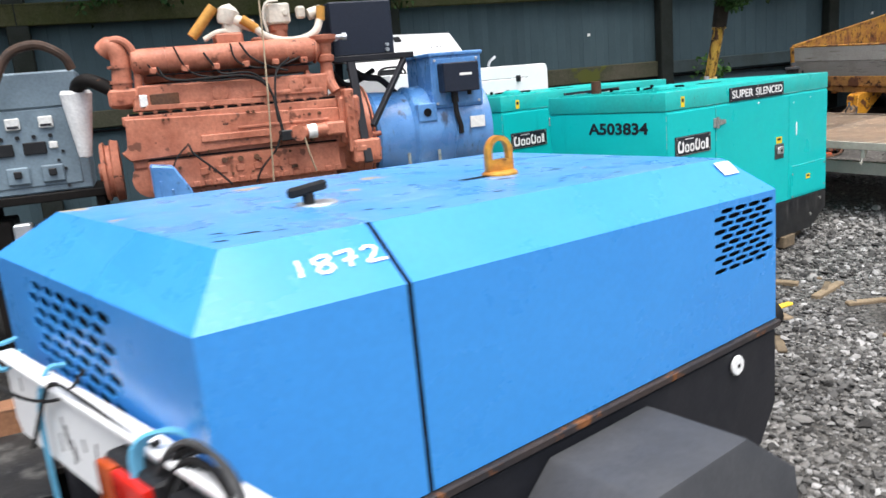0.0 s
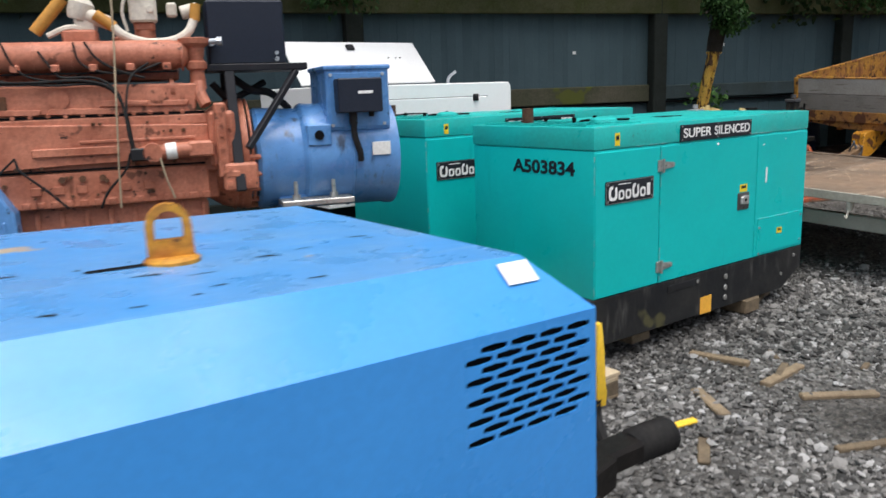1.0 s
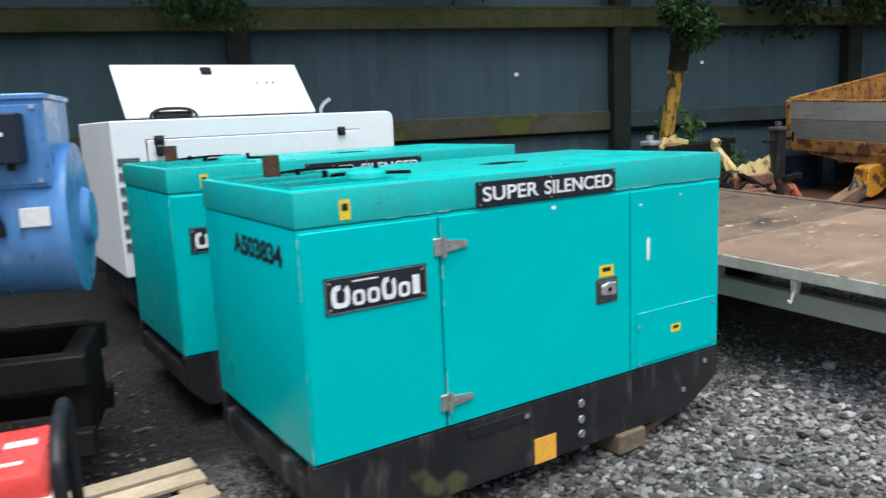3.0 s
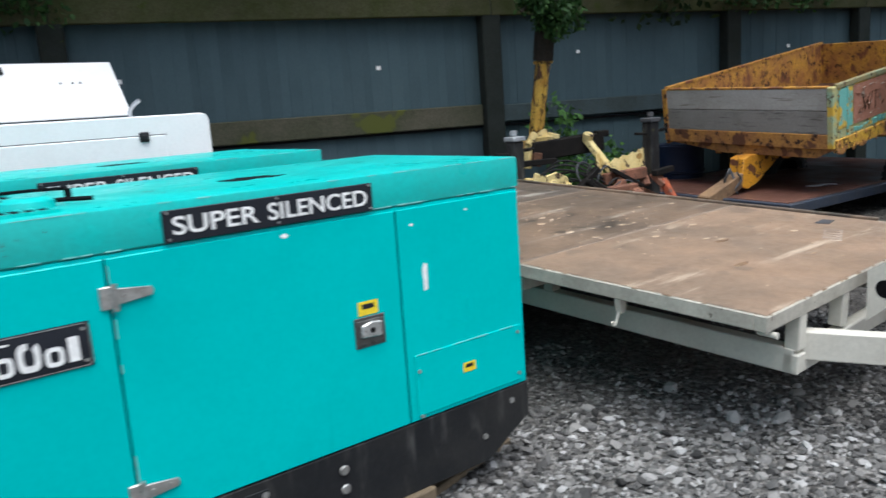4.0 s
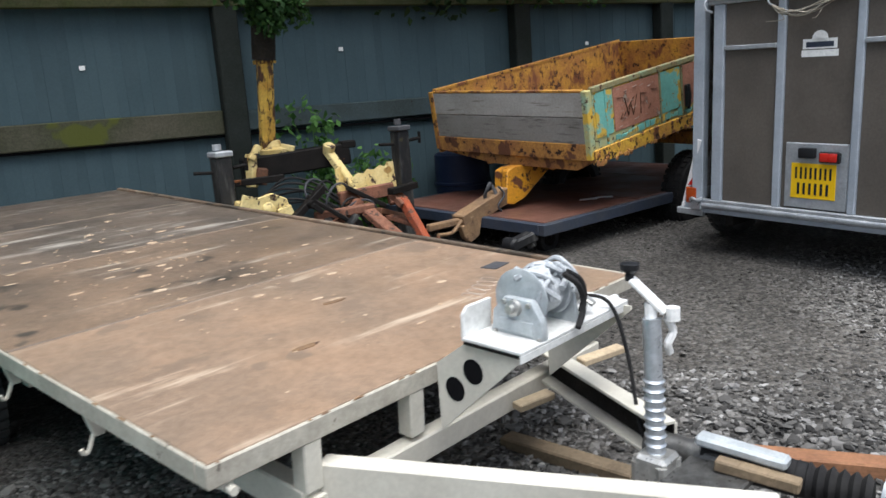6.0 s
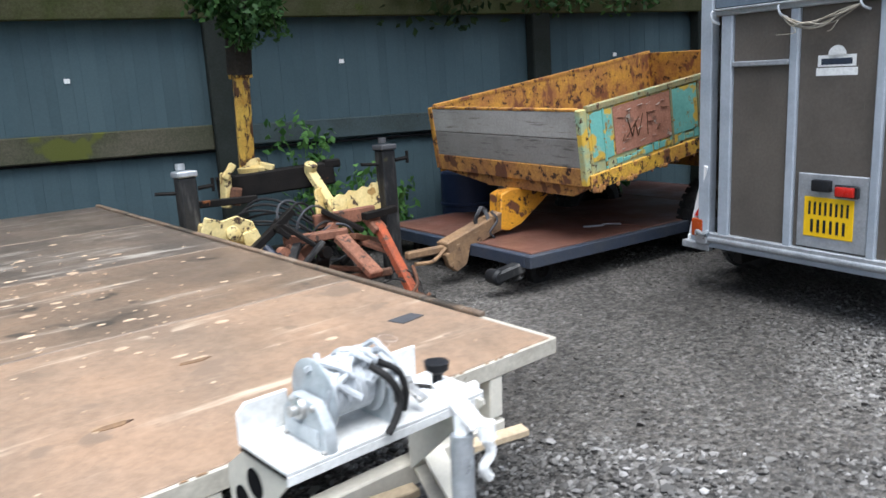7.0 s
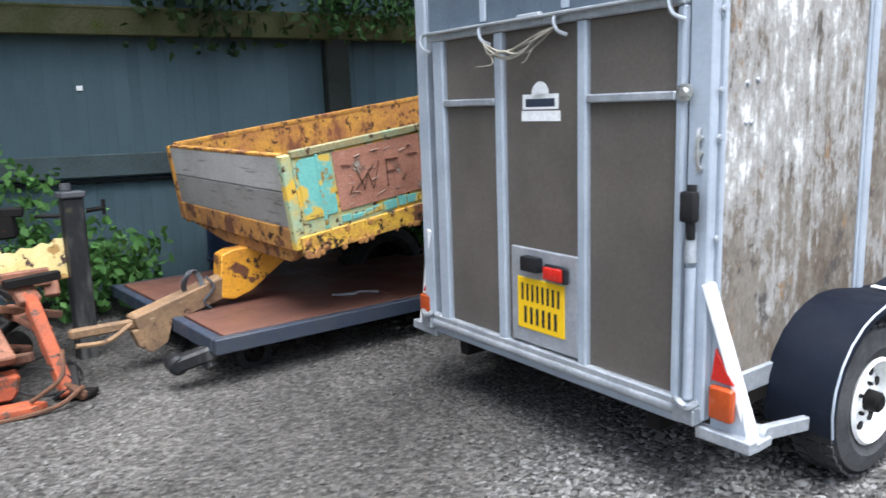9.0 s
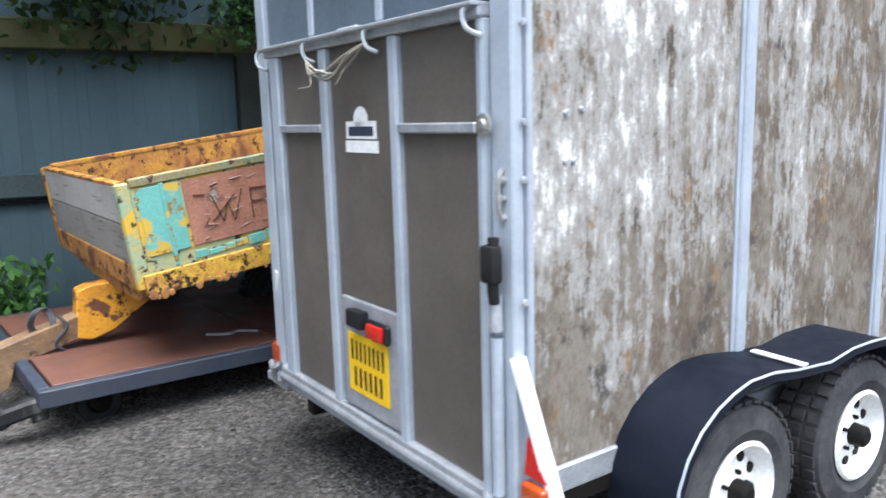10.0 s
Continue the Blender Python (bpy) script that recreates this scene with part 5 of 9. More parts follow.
    bm = B()
    cyl(bm, (1.485, -.0125, .652), (1.485, -.0145, .652), .006, seg=8)
    pieces("screw", bm, dark_steel, rf)
    # handle, lifting eye and label on top
    zt = zt_at(.5)
    bm = B()
    cyl(bm, (.50, .46, zt - .002), (.50, .46, zt + .028), .014, seg=12)
    bar(bm, (.447, .45, zt + .034), (.553, .47, zt + .040), .022, .022, .005)
    h = part("t_handle", bm, black_rubber, root, "black T-shaped hood handle")
    bm = B()
    lathe(bm, (.52, .46, zt - .001), (0, 0, 1), [(0, .05), (.004, .046), (.004, 0)], 16)
    part("escutcheon", bm, galv, h)
    ring_x, ring_y = 1.10, .47
    zt = zt_at(ring_x)
    bm = B()
    turn_eye = Matrix.Translation((ring_x, ring_y, zt)) @ pose(0, 0, 0, 0, 0, -12)
    outer = [(.040 * math.cos(t), .062 + .046 * math.sin(t)) for t in [math.pi * i / 10 for i in range(11)]]
    inner = [(.025 * math.cos(t), .066 + .028 * math.sin(t)) for t in [math.pi * i / 10 for i in range(11)]]
    for a_, b_ in zip(zip(outer, inner), list(zip(outer, inner))[1:]):
        prism(bm, [a_[0], b_[0], b_[1], a_[1]], .022, turn_eye @ xz(.011))
    for sx_ in (-1, 1):
        prism(bm, [(sx_ * .025, .02), (sx_ * .040, .0), (sx_ * .040, .062), (sx_ * .025, .066)], .022, turn_eye @ xz(.011))
    prism(bm, [(-.040, -.01), (.040, -.01), (.036, .042), (-.036, .042)], .024, turn_eye @ xz(.012))
    bmesh.ops.remove_doubles(bm, verts=bm.verts, dist=.0004)
    lathe(bm, (ring_x, ring_y, zt), (0, 0, 1), [(-.01, .05), (.006, .05), (.012, .042), (.012, 0)], 18)
    part("lifting_eye", bm, eye_rust, root, "rusty orange-yellow lifting eye")
    bm = B()
    quad(bm, *[(x, y, zt_at(x) + .0016) for x, y in ((ring_x - .15, ring_y - .016), (ring_x - .02, ring_y - .012), (ring_x - .02, ring_y + .012), (ring_x - .15, ring_y + .004))])
    part("lifting_slot", bm, slot_dark, root)
    zt = z_top
    bm = B()
    n = Vector((0, -(zt - ze), ya)).normalized()
    a0, b0 = Vector((1.55, .066, ze + (zt - ze) * .575 - FALL * 1.66)), Vector((1.62, .066, ze + (zt - ze) * .575 - FALL * 1.74))
    up = Vector((0, ya, zt - ze)).normalized()
    ps = [a0 - up * .005, b0 - up * .005, b0 + up * .042, a0 + up * .042]
    lo = [bm.verts.new(p + n * .0005) for p in ps]
    hi = [bm.verts.new(p + n * .002) for p in ps]
    face(bm, hi)
    for i in range(4):
        face(bm, (lo[i], lo[(i + 1) % 4], hi[(i + 1) % 4], hi[i]))
    part("paper_label", bm, sign_white, root, "blank white paper label")
    # hand-painted number, four brush strokes groups
    bm = B()
    strokes = ([(0, .0), (.004, .03), (.006, .062)],
               [(.055, .058), (.036, .05), (.040, .034), (.062, .026), (.066, .008), (.048, -.002), (.036, .010), (.046, .028), (.066, .042), (.066, .056), (.052, .060)],
               [(.084, .056), (.10, .060), (.118, .057), (.108, .03), (.102, .0)], [(.092, .026), (.108, .029), (.122, .030)],
               [(.138, .05), (.152, .060), (.168, .050), (.160, .028), (.140, .004), (.158, .003), (.180, .002)])
    org = Vector((.25, .044, ze + (zt - ze) * .385 - FALL * .3))
    for st in strokes:
        line = smooth_line([org + Vector((1, 0, 0)) * u * .97 - Vector((0, 0, FALL * .9 * u)) + up * (v * .60 + .004) + n * .0022 for u, v in st], 5)
        prev = None
        for i, p in enumerate(line):
            t = (line[min(i + 1, len(line) - 1)] - line[max(i - 1, 0)]).normalized()
            s = t.cross(n).normalized() * (.0034 + .0009 * math.sin(i * 1.7))
            cur = (bm.verts.new(p - s), bm.verts.new(p + s))
            if prev:
                face(bm, (prev[0], prev[1], cur[1], cur[0]))
            prev = cur
    pieces("painted_number", bm, sign_white, root, "hand-painted white brush stroke of the number 1872")
    bm = B()
    zj = zt_at(sx) + .0006
    quad(bm, (sx - .0075, ya + .004, zj), (sx + .0075, ya + .004, zj), (sx + .0075, yb - .004, zj), (sx - .0075, yb - .004, zj))
    part("joint_cover", bm, hood_top, root)
    # tow end
    bm = B()
    bar(bm, (L - .1, .25, .48), (L + .50, .42, .44), .07, .09, .006)
    bar(bm, (L - .1, W - .35, .48), (L + .46, W - .66, .44), .07, .09, .006)
    bar(bm, (L + .40, .47, .44), (L + .68, .475, .43), .10, .07, .012)
    part("drawbar", bm, dark_steel, root, "dark steel drawbar")
    bm = B()
    bellows(bm, (L + .67, .475, .43), (1, -.02, -.04), 7, .025, .042, .056)
    part("coupling_boot", bm, black_rubber, root, "ribbed black rubber coupling boot")
    bm = B()
    bar(bm, (L + .84, .465, .445), (L + .95, .45, .44), .028, .014, .005)
    part("coupling_tag", bm, safety_yellow, root, "yellow coupling tag")
    bm = B()
    tube(bm, [(L + .63, .54, .42), (L + .64, .585, .50), (L + .64, .585, .56)], .018, 8)
    part("lever_foot", bm, black_rubber, root, "black foot of the brake lever")
    bm = B()
    prism(bm, [(L + .63, .54), (L + .67, .53), (L + .675, .58), (L + .66, .62), (L + .665, .70), (L + .653, .80), (L + .635, .80), (L + .629, .68)], .03, xz(.60), .006, 2)
    part("brake_lever", bm, safety_yellow, root, "yellow hand-brake lever")


compressor()


# ---- lighting board tied across the compressor's tail ----
def lighting_board():
    a, b = Vector((.235, 2.06, .955)), Vector((.37, .905, .965))
    d = (b - a)
    yaw = math.degrees(math.atan2(d.y, d.x))
    m = Matrix.Translation(a) @ pose(0, 0, 0, 0, 0, yaw)
    L = d.length
    root = thing("lighting_board", m, "scuffed white trailer lighting board tied on with twine", "lighting board")
    bm = B()
    prism(bm, [(0, -.17), (.03, -.205), (L - .46, -.205), (L - .44, -.15), (L, -.15), (L, 0), (0, 0)], .024, xz(.012), .003)
    box(bm, (0, -.03, -.012), (L, .012, 0.004), .004)
    part("board", bm, white_paint, root)
    bm = B()
    rnd = random.Random(2)
    for k in range(16):
        x = rnd.uniform(.08, L - .45)
        z = -.04 - rnd.uniform(0, .09)
        bar(bm, (x, -.0125, z), (x + rnd.uniform(-.02, .03), -.0125, z - rnd.uniform(.02, .06)), .003, .003, 0)
    pieces("scuff", bm, dark_steel, root, "black scrawls and scratches")
    for k, x in enumerate((L - .36, L - .12)):
        bm = B()
        box(bm, (x - .10, -.055, -.16), (x + .10, -.012, -.03), .006)
        h = part("lamp", bm, black_plastic, root, "tail lamp cluster")
        for mat, p, q in ((lamp_orange, -.095, -.035), (lamp_red, -.03, .095)):
            bm = B()
            box(bm, (x + p, -.075, -.155), (x + q, -.054, -.035), .008, segments=2)
            part("lens", bm, mat, h)
    for k in range(6):
        a, r = .10 + .011 * k, .006
        bm = B()
        tube(bm, [(L - .15 + 1.05 * a * math.cos(t), -.035 - .007 * (k % 3) + .03 * math.sin(t), -.05 + .06 * math.sin(t) + .009 * k * math.sin(t) - .05 * abs(math.cos(t)) ** 3) for t in [math.pi * (1.12 - 1.2 * i / 9) for i in range(10)]], r, 6, 3)
        part("cable_turn", bm, tyre_dusty if k % 2 else black_rubber, root, "turn of grey-black cable")
    for pts, r in (([(.25, -.05, -.16), (.33, -.03, -.03), (.42, -.03, .02), (.55, -.02, .01), (.8, -.02, .0), (L - .3, -.02, .02)], .005), ([(.0, -.06, -.05), (.2, -.04, -.06), (.4, -.02, -.02), (.45, .02, .04)], .004)):
        bm = B()
        tube(bm, pts, r, 6)
        part("cable", bm, black_rubber, root, "loose grey-black cable")
    lash = [([(L - .34 + .01 * k, -.05, -.17), (L - .33, -.035 - .006 * k, .01), (L - .28, .02, .02), (L - .30 + .01 * k, .02, -.1)], .005) for k in range(4)]
    lash += [([(.28, -.03, -.35), (.275, -.03, -.1), (.3, -.01, .012), (.31, .03, .02)], .006), ([(.02, .02, .03), (.0, -.04, .01), (.05, -.03, -.03), (.03, .02, .0)], .006)]
    for pts, r in lash:
        bm = B()
        tube(bm, pts, r, 5)
        pieces("twine", bm, rope_blue, root, "pale blue twine lashing")


lighting_board()

def steel_skid():
    """Low oily channel frame added for the unclear dark mass behind the compressor's tail, with a timber across it."""
    x, y = .02, 2.85
    z = ground_z(x, y)
    root = thing("steel_skid", Matrix.Translation((x, y, z)) @ pose(0, 0, 0, 0, 0, -14), "oily black channel-steel skid frame on the ground", "steel frame")
    for a, b in (((-.5, -.45), (.5, -.37)), ((-.5, .37), (.5, .45)), ((-.5, -.05), (.5, .03))):
        bm = B()
        box(bm, (a[0], a[1], .0), (b[0], b[1], .34), .006)
        box(bm, (a[0], a[1] - .03, .31), (b[0], b[1] + .03, .34), .004)
        box(bm, (a[0], a[1] - .03, .0), (b[0], b[1] + .03, .03), .004)
        part("channel", bm, dark_steel, root)
    for xx in (-.46, -.1, .26, .42):
        bm = B()
        box(bm, (xx, -.365, .06), (xx + .06, -.055, .3), .005)
        box(bm, (xx, .035, .06), (xx + .06, .365, .3), .005)
        pieces("cross_channel", bm, dark_steel, root)
    bm = B()
    box(bm, (-.42, -.3, .341), (.38, .3, .352), .003)
    part("cover_plate", bm, skid_black, root, "scuffed black cover plate")
    bm = B()
    box(bm, (-.62, -.055, 0), (.42, .055, .11), .006)
    solid("timber_baulk", bm, red_timber, Matrix.Translation((x - .02, y + .36, z + .343)) @ pose(0, 0, 0, 0, 0, -14), "orange-brown sawn timber lying across the black skid", "timber")


steel_skid()

# ---- flatbed trailer with winch ----
def flatbed():
    m = Matrix.Translation((6.25, 2.04, .727)) @ pose(0, 0, 0, 0, 0, 2.9) @ pose(0, 0, 0, 2.98, 0, 0)
    root = thing("flatbed_trailer", m, "cream flatbed trailer with worn brown plywood deck", "trailer")
    W, L = 2.0, 4.42
    # deck edge frame
    for n, lo, hi in (("front_rail", (0, 0, -.065), (W, .05, -.004)), ("rear_rail", (0, L - .05, -.065), (W, L, -.004)), ("side_rail", (0, .05, -.065), (.05, L - .05, -.004)), ("side_rail", (W - .05, .05, -.065), (W, L - .05, -.004))):
        bm = B()
        box(bm, lo, hi, .004)
        part(n, bm, rail_cream, root, "grimy cream steel edge rail")
    bm = B()
    box(bm, (W - .03, .35, -.002), (W + .004, L, .014), .003)
    part("side_lip", bm, ply_dirty, root, "grimy lip along the deck edge")
    edges = (0.006, 1.18, 2.30, 3.36, L - .006)
    for a, b in zip(edges, edges[1:]):
        bm = B()
        box(bm, (.008, a + .002, -.018), (W - .034, b - .002, 0.0), .002)
        part("deck_sheet", bm, ply_deck if a < 1 else ply_dirty if a < 2 else ply_grey, root)
    for y in edges[1:-1]:
        bm = B()
        box(bm, (.01, y - .009, -.012), (W - .036, y + .009, .0008), 0)
        part("joint_strip", bm, dusty_joint, root, "dusty pale joint strip")
    # litter of pale scabs on the deck
    bm = B()
    rnd = random.Random(12)
    for k in range(230):
        x, y = rnd.gauss(.95, .42), rnd.gauss(1.9, .75)
        if not (.05 < x < W - .1 and .1 < y < L - .1):
            continue
        r = rnd.uniform(.004, .012) if k % 6 else rnd.uniform(.016, .034)
        a0 = rnd.uniform(0, 6)
        e = rnd.uniform(.3, .8)
        prism(bm, [(x + r * math.cos(a0 + t), y + r * e * math.sin(a0 + t)) for t in (0, 1.1, 2.3, 3.3, 4.4, 5.4)], .002, Matrix.Translation((0, 0, .0002)))
    tagged(part("flaked_patch", bm, pale_flake, root, "pale flakes and leaf scraps on the deck"), kind="stuff")
    bm = B()
    for k in range(24):
        x, q = rnd.uniform(.02, W - .1), rnd.uniform(.006, .03)
        prism(bm, [(x, .0), (x + q, .0), (x + q * .8, rnd.uniform(.006, .014)), (x + q * .2, rnd.uniform(.004, .012))], .002, Matrix.Translation((0, .0005, -.0045)))
        if k % 2:
            y = rnd.uniform(.05, L * .8)
            prism(bm, [(.0, y), (.0, y + q * 1.6), (rnd.uniform(.004, .012), y + q), (rnd.uniform(.004, .012), y + q * .3)][::-1], .002, Matrix.Translation((.0005, 0, -.0045)))
    tagged(part("paint_chip", bm, tan_steel, root, "chipped paint along the deck edge"), kind="stuff")
    bm = B()
    for c in ((.62, .42), (1.0, .72)):
        prism(bm, [(c[0] + .06 * math.cos(t) * q, c[1] + .02 * math.sin(t) * q) for t, q in ((0, 1), (.7, .8), (1.5, .6), (2.4, 1), (3.3, .9), (4.2, .7), (5.1, .9))], .0025, Matrix.Translation((0, 0, .0002)))
    pieces("torn_patch", bm, tan_steel, root, "torn patches of bare ply")
    bm = B()
    for k in range(5):
        tube(bm, [(1.36 + .055 * k + .026 * math.cos(t), .34 + .02 * k + .045 * math.sin(t), .0006) for t in [2 * math.pi * i / 12 for i in range(13)]], .0022, 4, 1)
    pieces("chalk_mark", bm, chalk, root, "faint white chalked scrawl")
    bm = B()
    prism(bm, [(1.72, .50), (1.84, .52), (1.82, .58), (1.70, .57)], .003, Matrix.Translation((0, 0, .0003)))
    part("dark_patch", bm, rubber_grey, root)
    # underframe
    for x in (.27, W - .34):
        bm = B()
        box(bm, (x, .02, -.30), (x + .065, L - .1, -.20), .005)
        part("chassis_rail", bm, cream_paint, root, "cream chassis side rail")
    for y in (.025, 1.2, 2.4, 3.6):
        bm = B()
        if y < .1:
            box(bm, (.27, .0, -.30), (W - .27, .06, -.22), .005)
        else:
            box(bm, (.06, y, -.15), (W - .06, y + .05, -.066), .004)
        part("crossmember", bm, cream_paint, root)
    for x, y in ((.27, .0), (.66, .0), (W - .34, .0), (.27, 1.2), (W - .34, 1.2), (.27, 2.6), (W - .34, 2.6), (.27, 4.2), (W - .34, 4.2)):
        bm = B()
        box(bm, (x + .003, y + .003, -.205), (x + .062, y + .06, -.064), .004)
        part("post", bm, cream_paint, root)
    for y in (.62, 1.22, 1.85, 2.5, 3.1, 3.7):
        bm = B()
        prism(bm, [(.004, -.064), (.06, -.064), (.05, -.13), (.022, -.13)], .03, Matrix(((1, 0, 0, 0), (0, 0, 1, y), (0, 1, 0, 0), (0, 0, 0, 1))), .002)
        tube(bm, [(.03, y + .017, -.11), (.012, y + .017, -.155), (.0, y + .017, -.175), (-.012, y + .017, -.172), (-.016, y + .017, -.16)], .0065, 6)
        part("rope_hook", bm, cream_paint, root, "cream rope hook under the deck edge")
    bm = B()
    cyl(bm, (.06, .035, -.085), (.06, .035, -.066), .022, seg=12)
    cyl(bm, (.06, .06, -.085), (.06, -.012, -.085), .012, seg=10)
    part("drain_pipe", bm, cream_paint, root)
    # wheels
    for y in (2.15, 2.75):
        for x, o in ((.12, -1), (W - .12, 1)):
            wheel(root, (x, y, -.46), (o, 0, 0), .27, .17, tyre_dusty, dark_steel, dark_steel)
    for x in (.03, W - .21):
        bm = B()
        box(bm, (x, 1.8, -.085), (x + .18, 3.1, -.07), .004)
        part("mudguard", bm, black_plastic, root)
    # A-frame drawbar
    inv = m.inverted()

    def w2(p):
        return inv @ Vector(p)
    zA = .50
    bm = B()
    bar(bm, w2((6.60, 2.10, .53)), w2((7.112, 1.108, .519)), .06, .115, .005)
    part("drawbar", bm, cream_paint, root, "cream box-section drawbar")
    bm = B()
    for dz in (.053, -.053):
        bar(bm, w2((7.62, 2.14, .53 + dz)), w2((7.33, 1.50, .515 + dz)), .065, .011, .002)
    bar(bm, w2((7.648, 2.127, .53)), w2((7.358, 1.487, .515)), .010, .10, .002)
    ch = part("drawbar", bm, cream_paint, root, "cream open channel drawbar")
    # dark web stands for shade on the drawbar's inner face
    bm = B()
    bar(bm, w2((7.639, 2.131, .53)), w2((7.349, 1.491, .515)), .006, .094, 0)
    part("channel_web", bm, dark_steel, ch, "dark web painted for the shade inside the channel")
    bm = B()
    bar(bm, w2((7.085, 1.160, .515)), w2((7.118, 1.096, .514)), .066, .108, .012)
    part("drawbar_cap", bm, black_rubber, root, "black drawbar end")
    bm = B()
    for s0_, s1_, za_, zb_ in ((-.05, -.012, .505, .512), (-.05, -.04, .505, .545), (-.05, -.012, .538, .545), (.005, .045, .505, .512), (.005, .015, .525, .545), (.005, .045, .538, .545), (.036, .045, .505, .53)):
        a_, b_ = [Vector((6.832 + .459 * s_, 1.592 - .888 * s_, 0)) for s_ in (s0_, s1_)]
        quad(bm, *[w2((p_.x, p_.y, z_)) for p_, z_ in ((a_, za_), (b_, za_), (b_, zb_), (a_, zb_))])
    pieces("stencil_mark", bm, black_plastic, root, "black stencilled bar")
    for p, q in (((7.76, 2.08, .50), (7.96, 2.03, .506)), ((7.37, 2.07, .463), (7.52, 2.04, .468)), ((7.00, 1.97, .40), (7.21, 1.55, .415))):
        bm = B()
        bar(bm, w2(p), w2(q), .05, .026, .004)
        part("bearer", bm, raw_wood if p[1] > 2.0 else old_wood, root, "wooden bearer under the frame")
    # head plate, coupling
    bm = B()
    bar(bm, w2((7.24, 1.42, .50)), w2((7.24, 1.24, .50)), .20, .02, .004)
    cyl(bm, w2((7.33, 1.56, .50)), w2((7.35, 1.30, .49)), .042, seg=20, ch=.006)
    part("coupling_plate", bm, latch_dark, root, "worn dark steel coupling seat")
    bm = B()
    cyl(bm, w2((7.35, 1.40, .50)), w2((7.39, 1.14, .485)), .046, seg=16)
    bt = B()
    bellows(bt, w2((7.385, 1.18, .485)), w2((7.41, 1.0, .485)) - w2((7.385, 1.18, .485)), 7, .026, .036, .050)
    part("coupling_boot", bt, black_rubber, root, "ribbed black rubber boot")
    part("coupling", bm, black_rubber, root, "black overrun coupling with ribbed boot")
    bm = B()
    bar(bm, w2((7.31, 1.40, .565)), w2((7.33, 1.17, .55)), .05, .03, .008)
    bc = B()
    bar(bc, w2((7.27, 1.33, .53)), w2((7.30, 1.13, .515)), .04, .03, .004)
    part("wooden_chock", bc, old_wood, root, "brown wooden chock beside the coupling")
    lathe(bm, w2((7.42, .98, .485)), (0, -1, .0), [(0, .05), (.06, .055), (.12, .045), (.13, 0)], 14)
    pieces("coupling_head", bm, winch_grey, root, "grey coupling head and brake handle")
    # jack
    bm = B()
    cyl(bm, w2((7.2, 1.46, .50)), w2((7.235, 1.485, .90)), .024, seg=18)
    jack = part("jack_tube", bm, zinc, root, "zinc screw jack")
    bm = B()
    for k in range(9):
        z = .54 + .024 * k
        t = (z - .5) / .4
        p = w2((7.2 + .035 * t, 1.46 + .025 * t, z))
        lathe(bm, p, (0, 0, 1), [(0, .024), (.006, .029), (.012, .024)], 16, False)
    part("jack_thread", bm, zinc, jack)
    bm = B()
    box(bm, (-.045, -.045, -.05), (.045, .045, .05), .01, Matrix.Translation(w2((7.2, 1.46, .50))))
    for a in range(4):
        o = Vector((math.cos(a * 1.57 + .78), math.sin(a * 1.57 + .78), 0)) * .05
        cyl(bm, w2(Vector((7.2, 1.46, .5)) + o - Vector((0, 0, .03))), w2(Vector((7.2, 1.46, .5)) + o + Vector((0, 0, .03))), .016, seg=8)
    part("jack_clamp", bm, chrome, jack)
    bm = B()
    cyl(bm, w2((7.24, 1.49, .90)), w2((7.24, 1.49, .94)), .016, seg=10)
    bar(bm, w2((7.26, 1.46, .915)), w2((7.23, 1.54, 1.0)), .05, .012, .003)
    cyl(bm, w2((7.262, 1.44, .895)), w2((7.262, 1.44, .93)), .018, seg=10)
    tube(bm, [w2(p) for p in ((7.265, 1.46, .9), (7.28, 1.45, .86), (7.262, 1.455, .83), (7.28, 1.46, .80))], .011, 7)
    part("crank", bm, sign_white, jack, "white crank arm")
    bm = B()
    lathe(bm, w2((7.23, 1.545, .995)), (0, 0, 1), [(0, .011), (.02, .012), (.03, .024), (.045, .026), (.05, 0)], 14)
    part("crank_knob", bm, black_plastic, jack)
    bm = B()
    cyl(bm, w2((7.2, 1.46, .46)), w2((7.2, 1.46, .19)), .02, seg=12)
    box(bm, (-.035, -.006, -.13), (-.028, .006, .02), .002, Matrix.Translation(w2((7.2, 1.46, .25))))
    part("jack_stem", bm, dark_steel, jack)
    bm = B()
    cyl(bm, w2((6.99, 1.40, .47)), w2((7.03, 1.42, .20)), .014, seg=10)
    part("prop_leg", bm, dark_steel, root)
    wheel(root, w2((7.13, 1.60, ground_z(7.13, 1.60) + .105)), (-.4, -.9, 0), .105, .055, black_rubber, zinc, dark_steel, "jockey_wheel", .62, 5)
    # winch bracket
    for dx in (-.02, .50):
        bm = B()
        pts = [(-.045, .55), (-.045, .757), (-.165, .838), (-.362, .838), (-.362, .826)]
        # side gusset: solid sheet in the yz plane
        mm = Matrix(((0, 0, 1, 6.985 + dx), (1, 0, 0, 2.06), (0, 1, 0, 0), (0, 0, 0, 1)))
        prism(bm, pts, .008, inv @ mm, 0)
        part("winch_gusset", bm, cream_paint, root, "cream gusset plate with round holes")
    bm = B()
    for yy, zz in ((1.948, .692), (1.875, .758)):
        bm = B()
        lathe(bm, w2((6.9635, yy, zz)), inv.to_3x3() @ Vector((1, 0, 0)), [(0, .036), (.0105, .036)], 20)
        part("gusset_hole", bm, slot_dark, root)
    tray = Matrix.Translation(w2((6.955, 1.695, .838)))
    bm = B()
    box(bm, (0, 0, 0), (.56, .20, .012), .003, tray)
    box(bm, (0, .0, -.022), (.56, .006, .001), .002, tray)
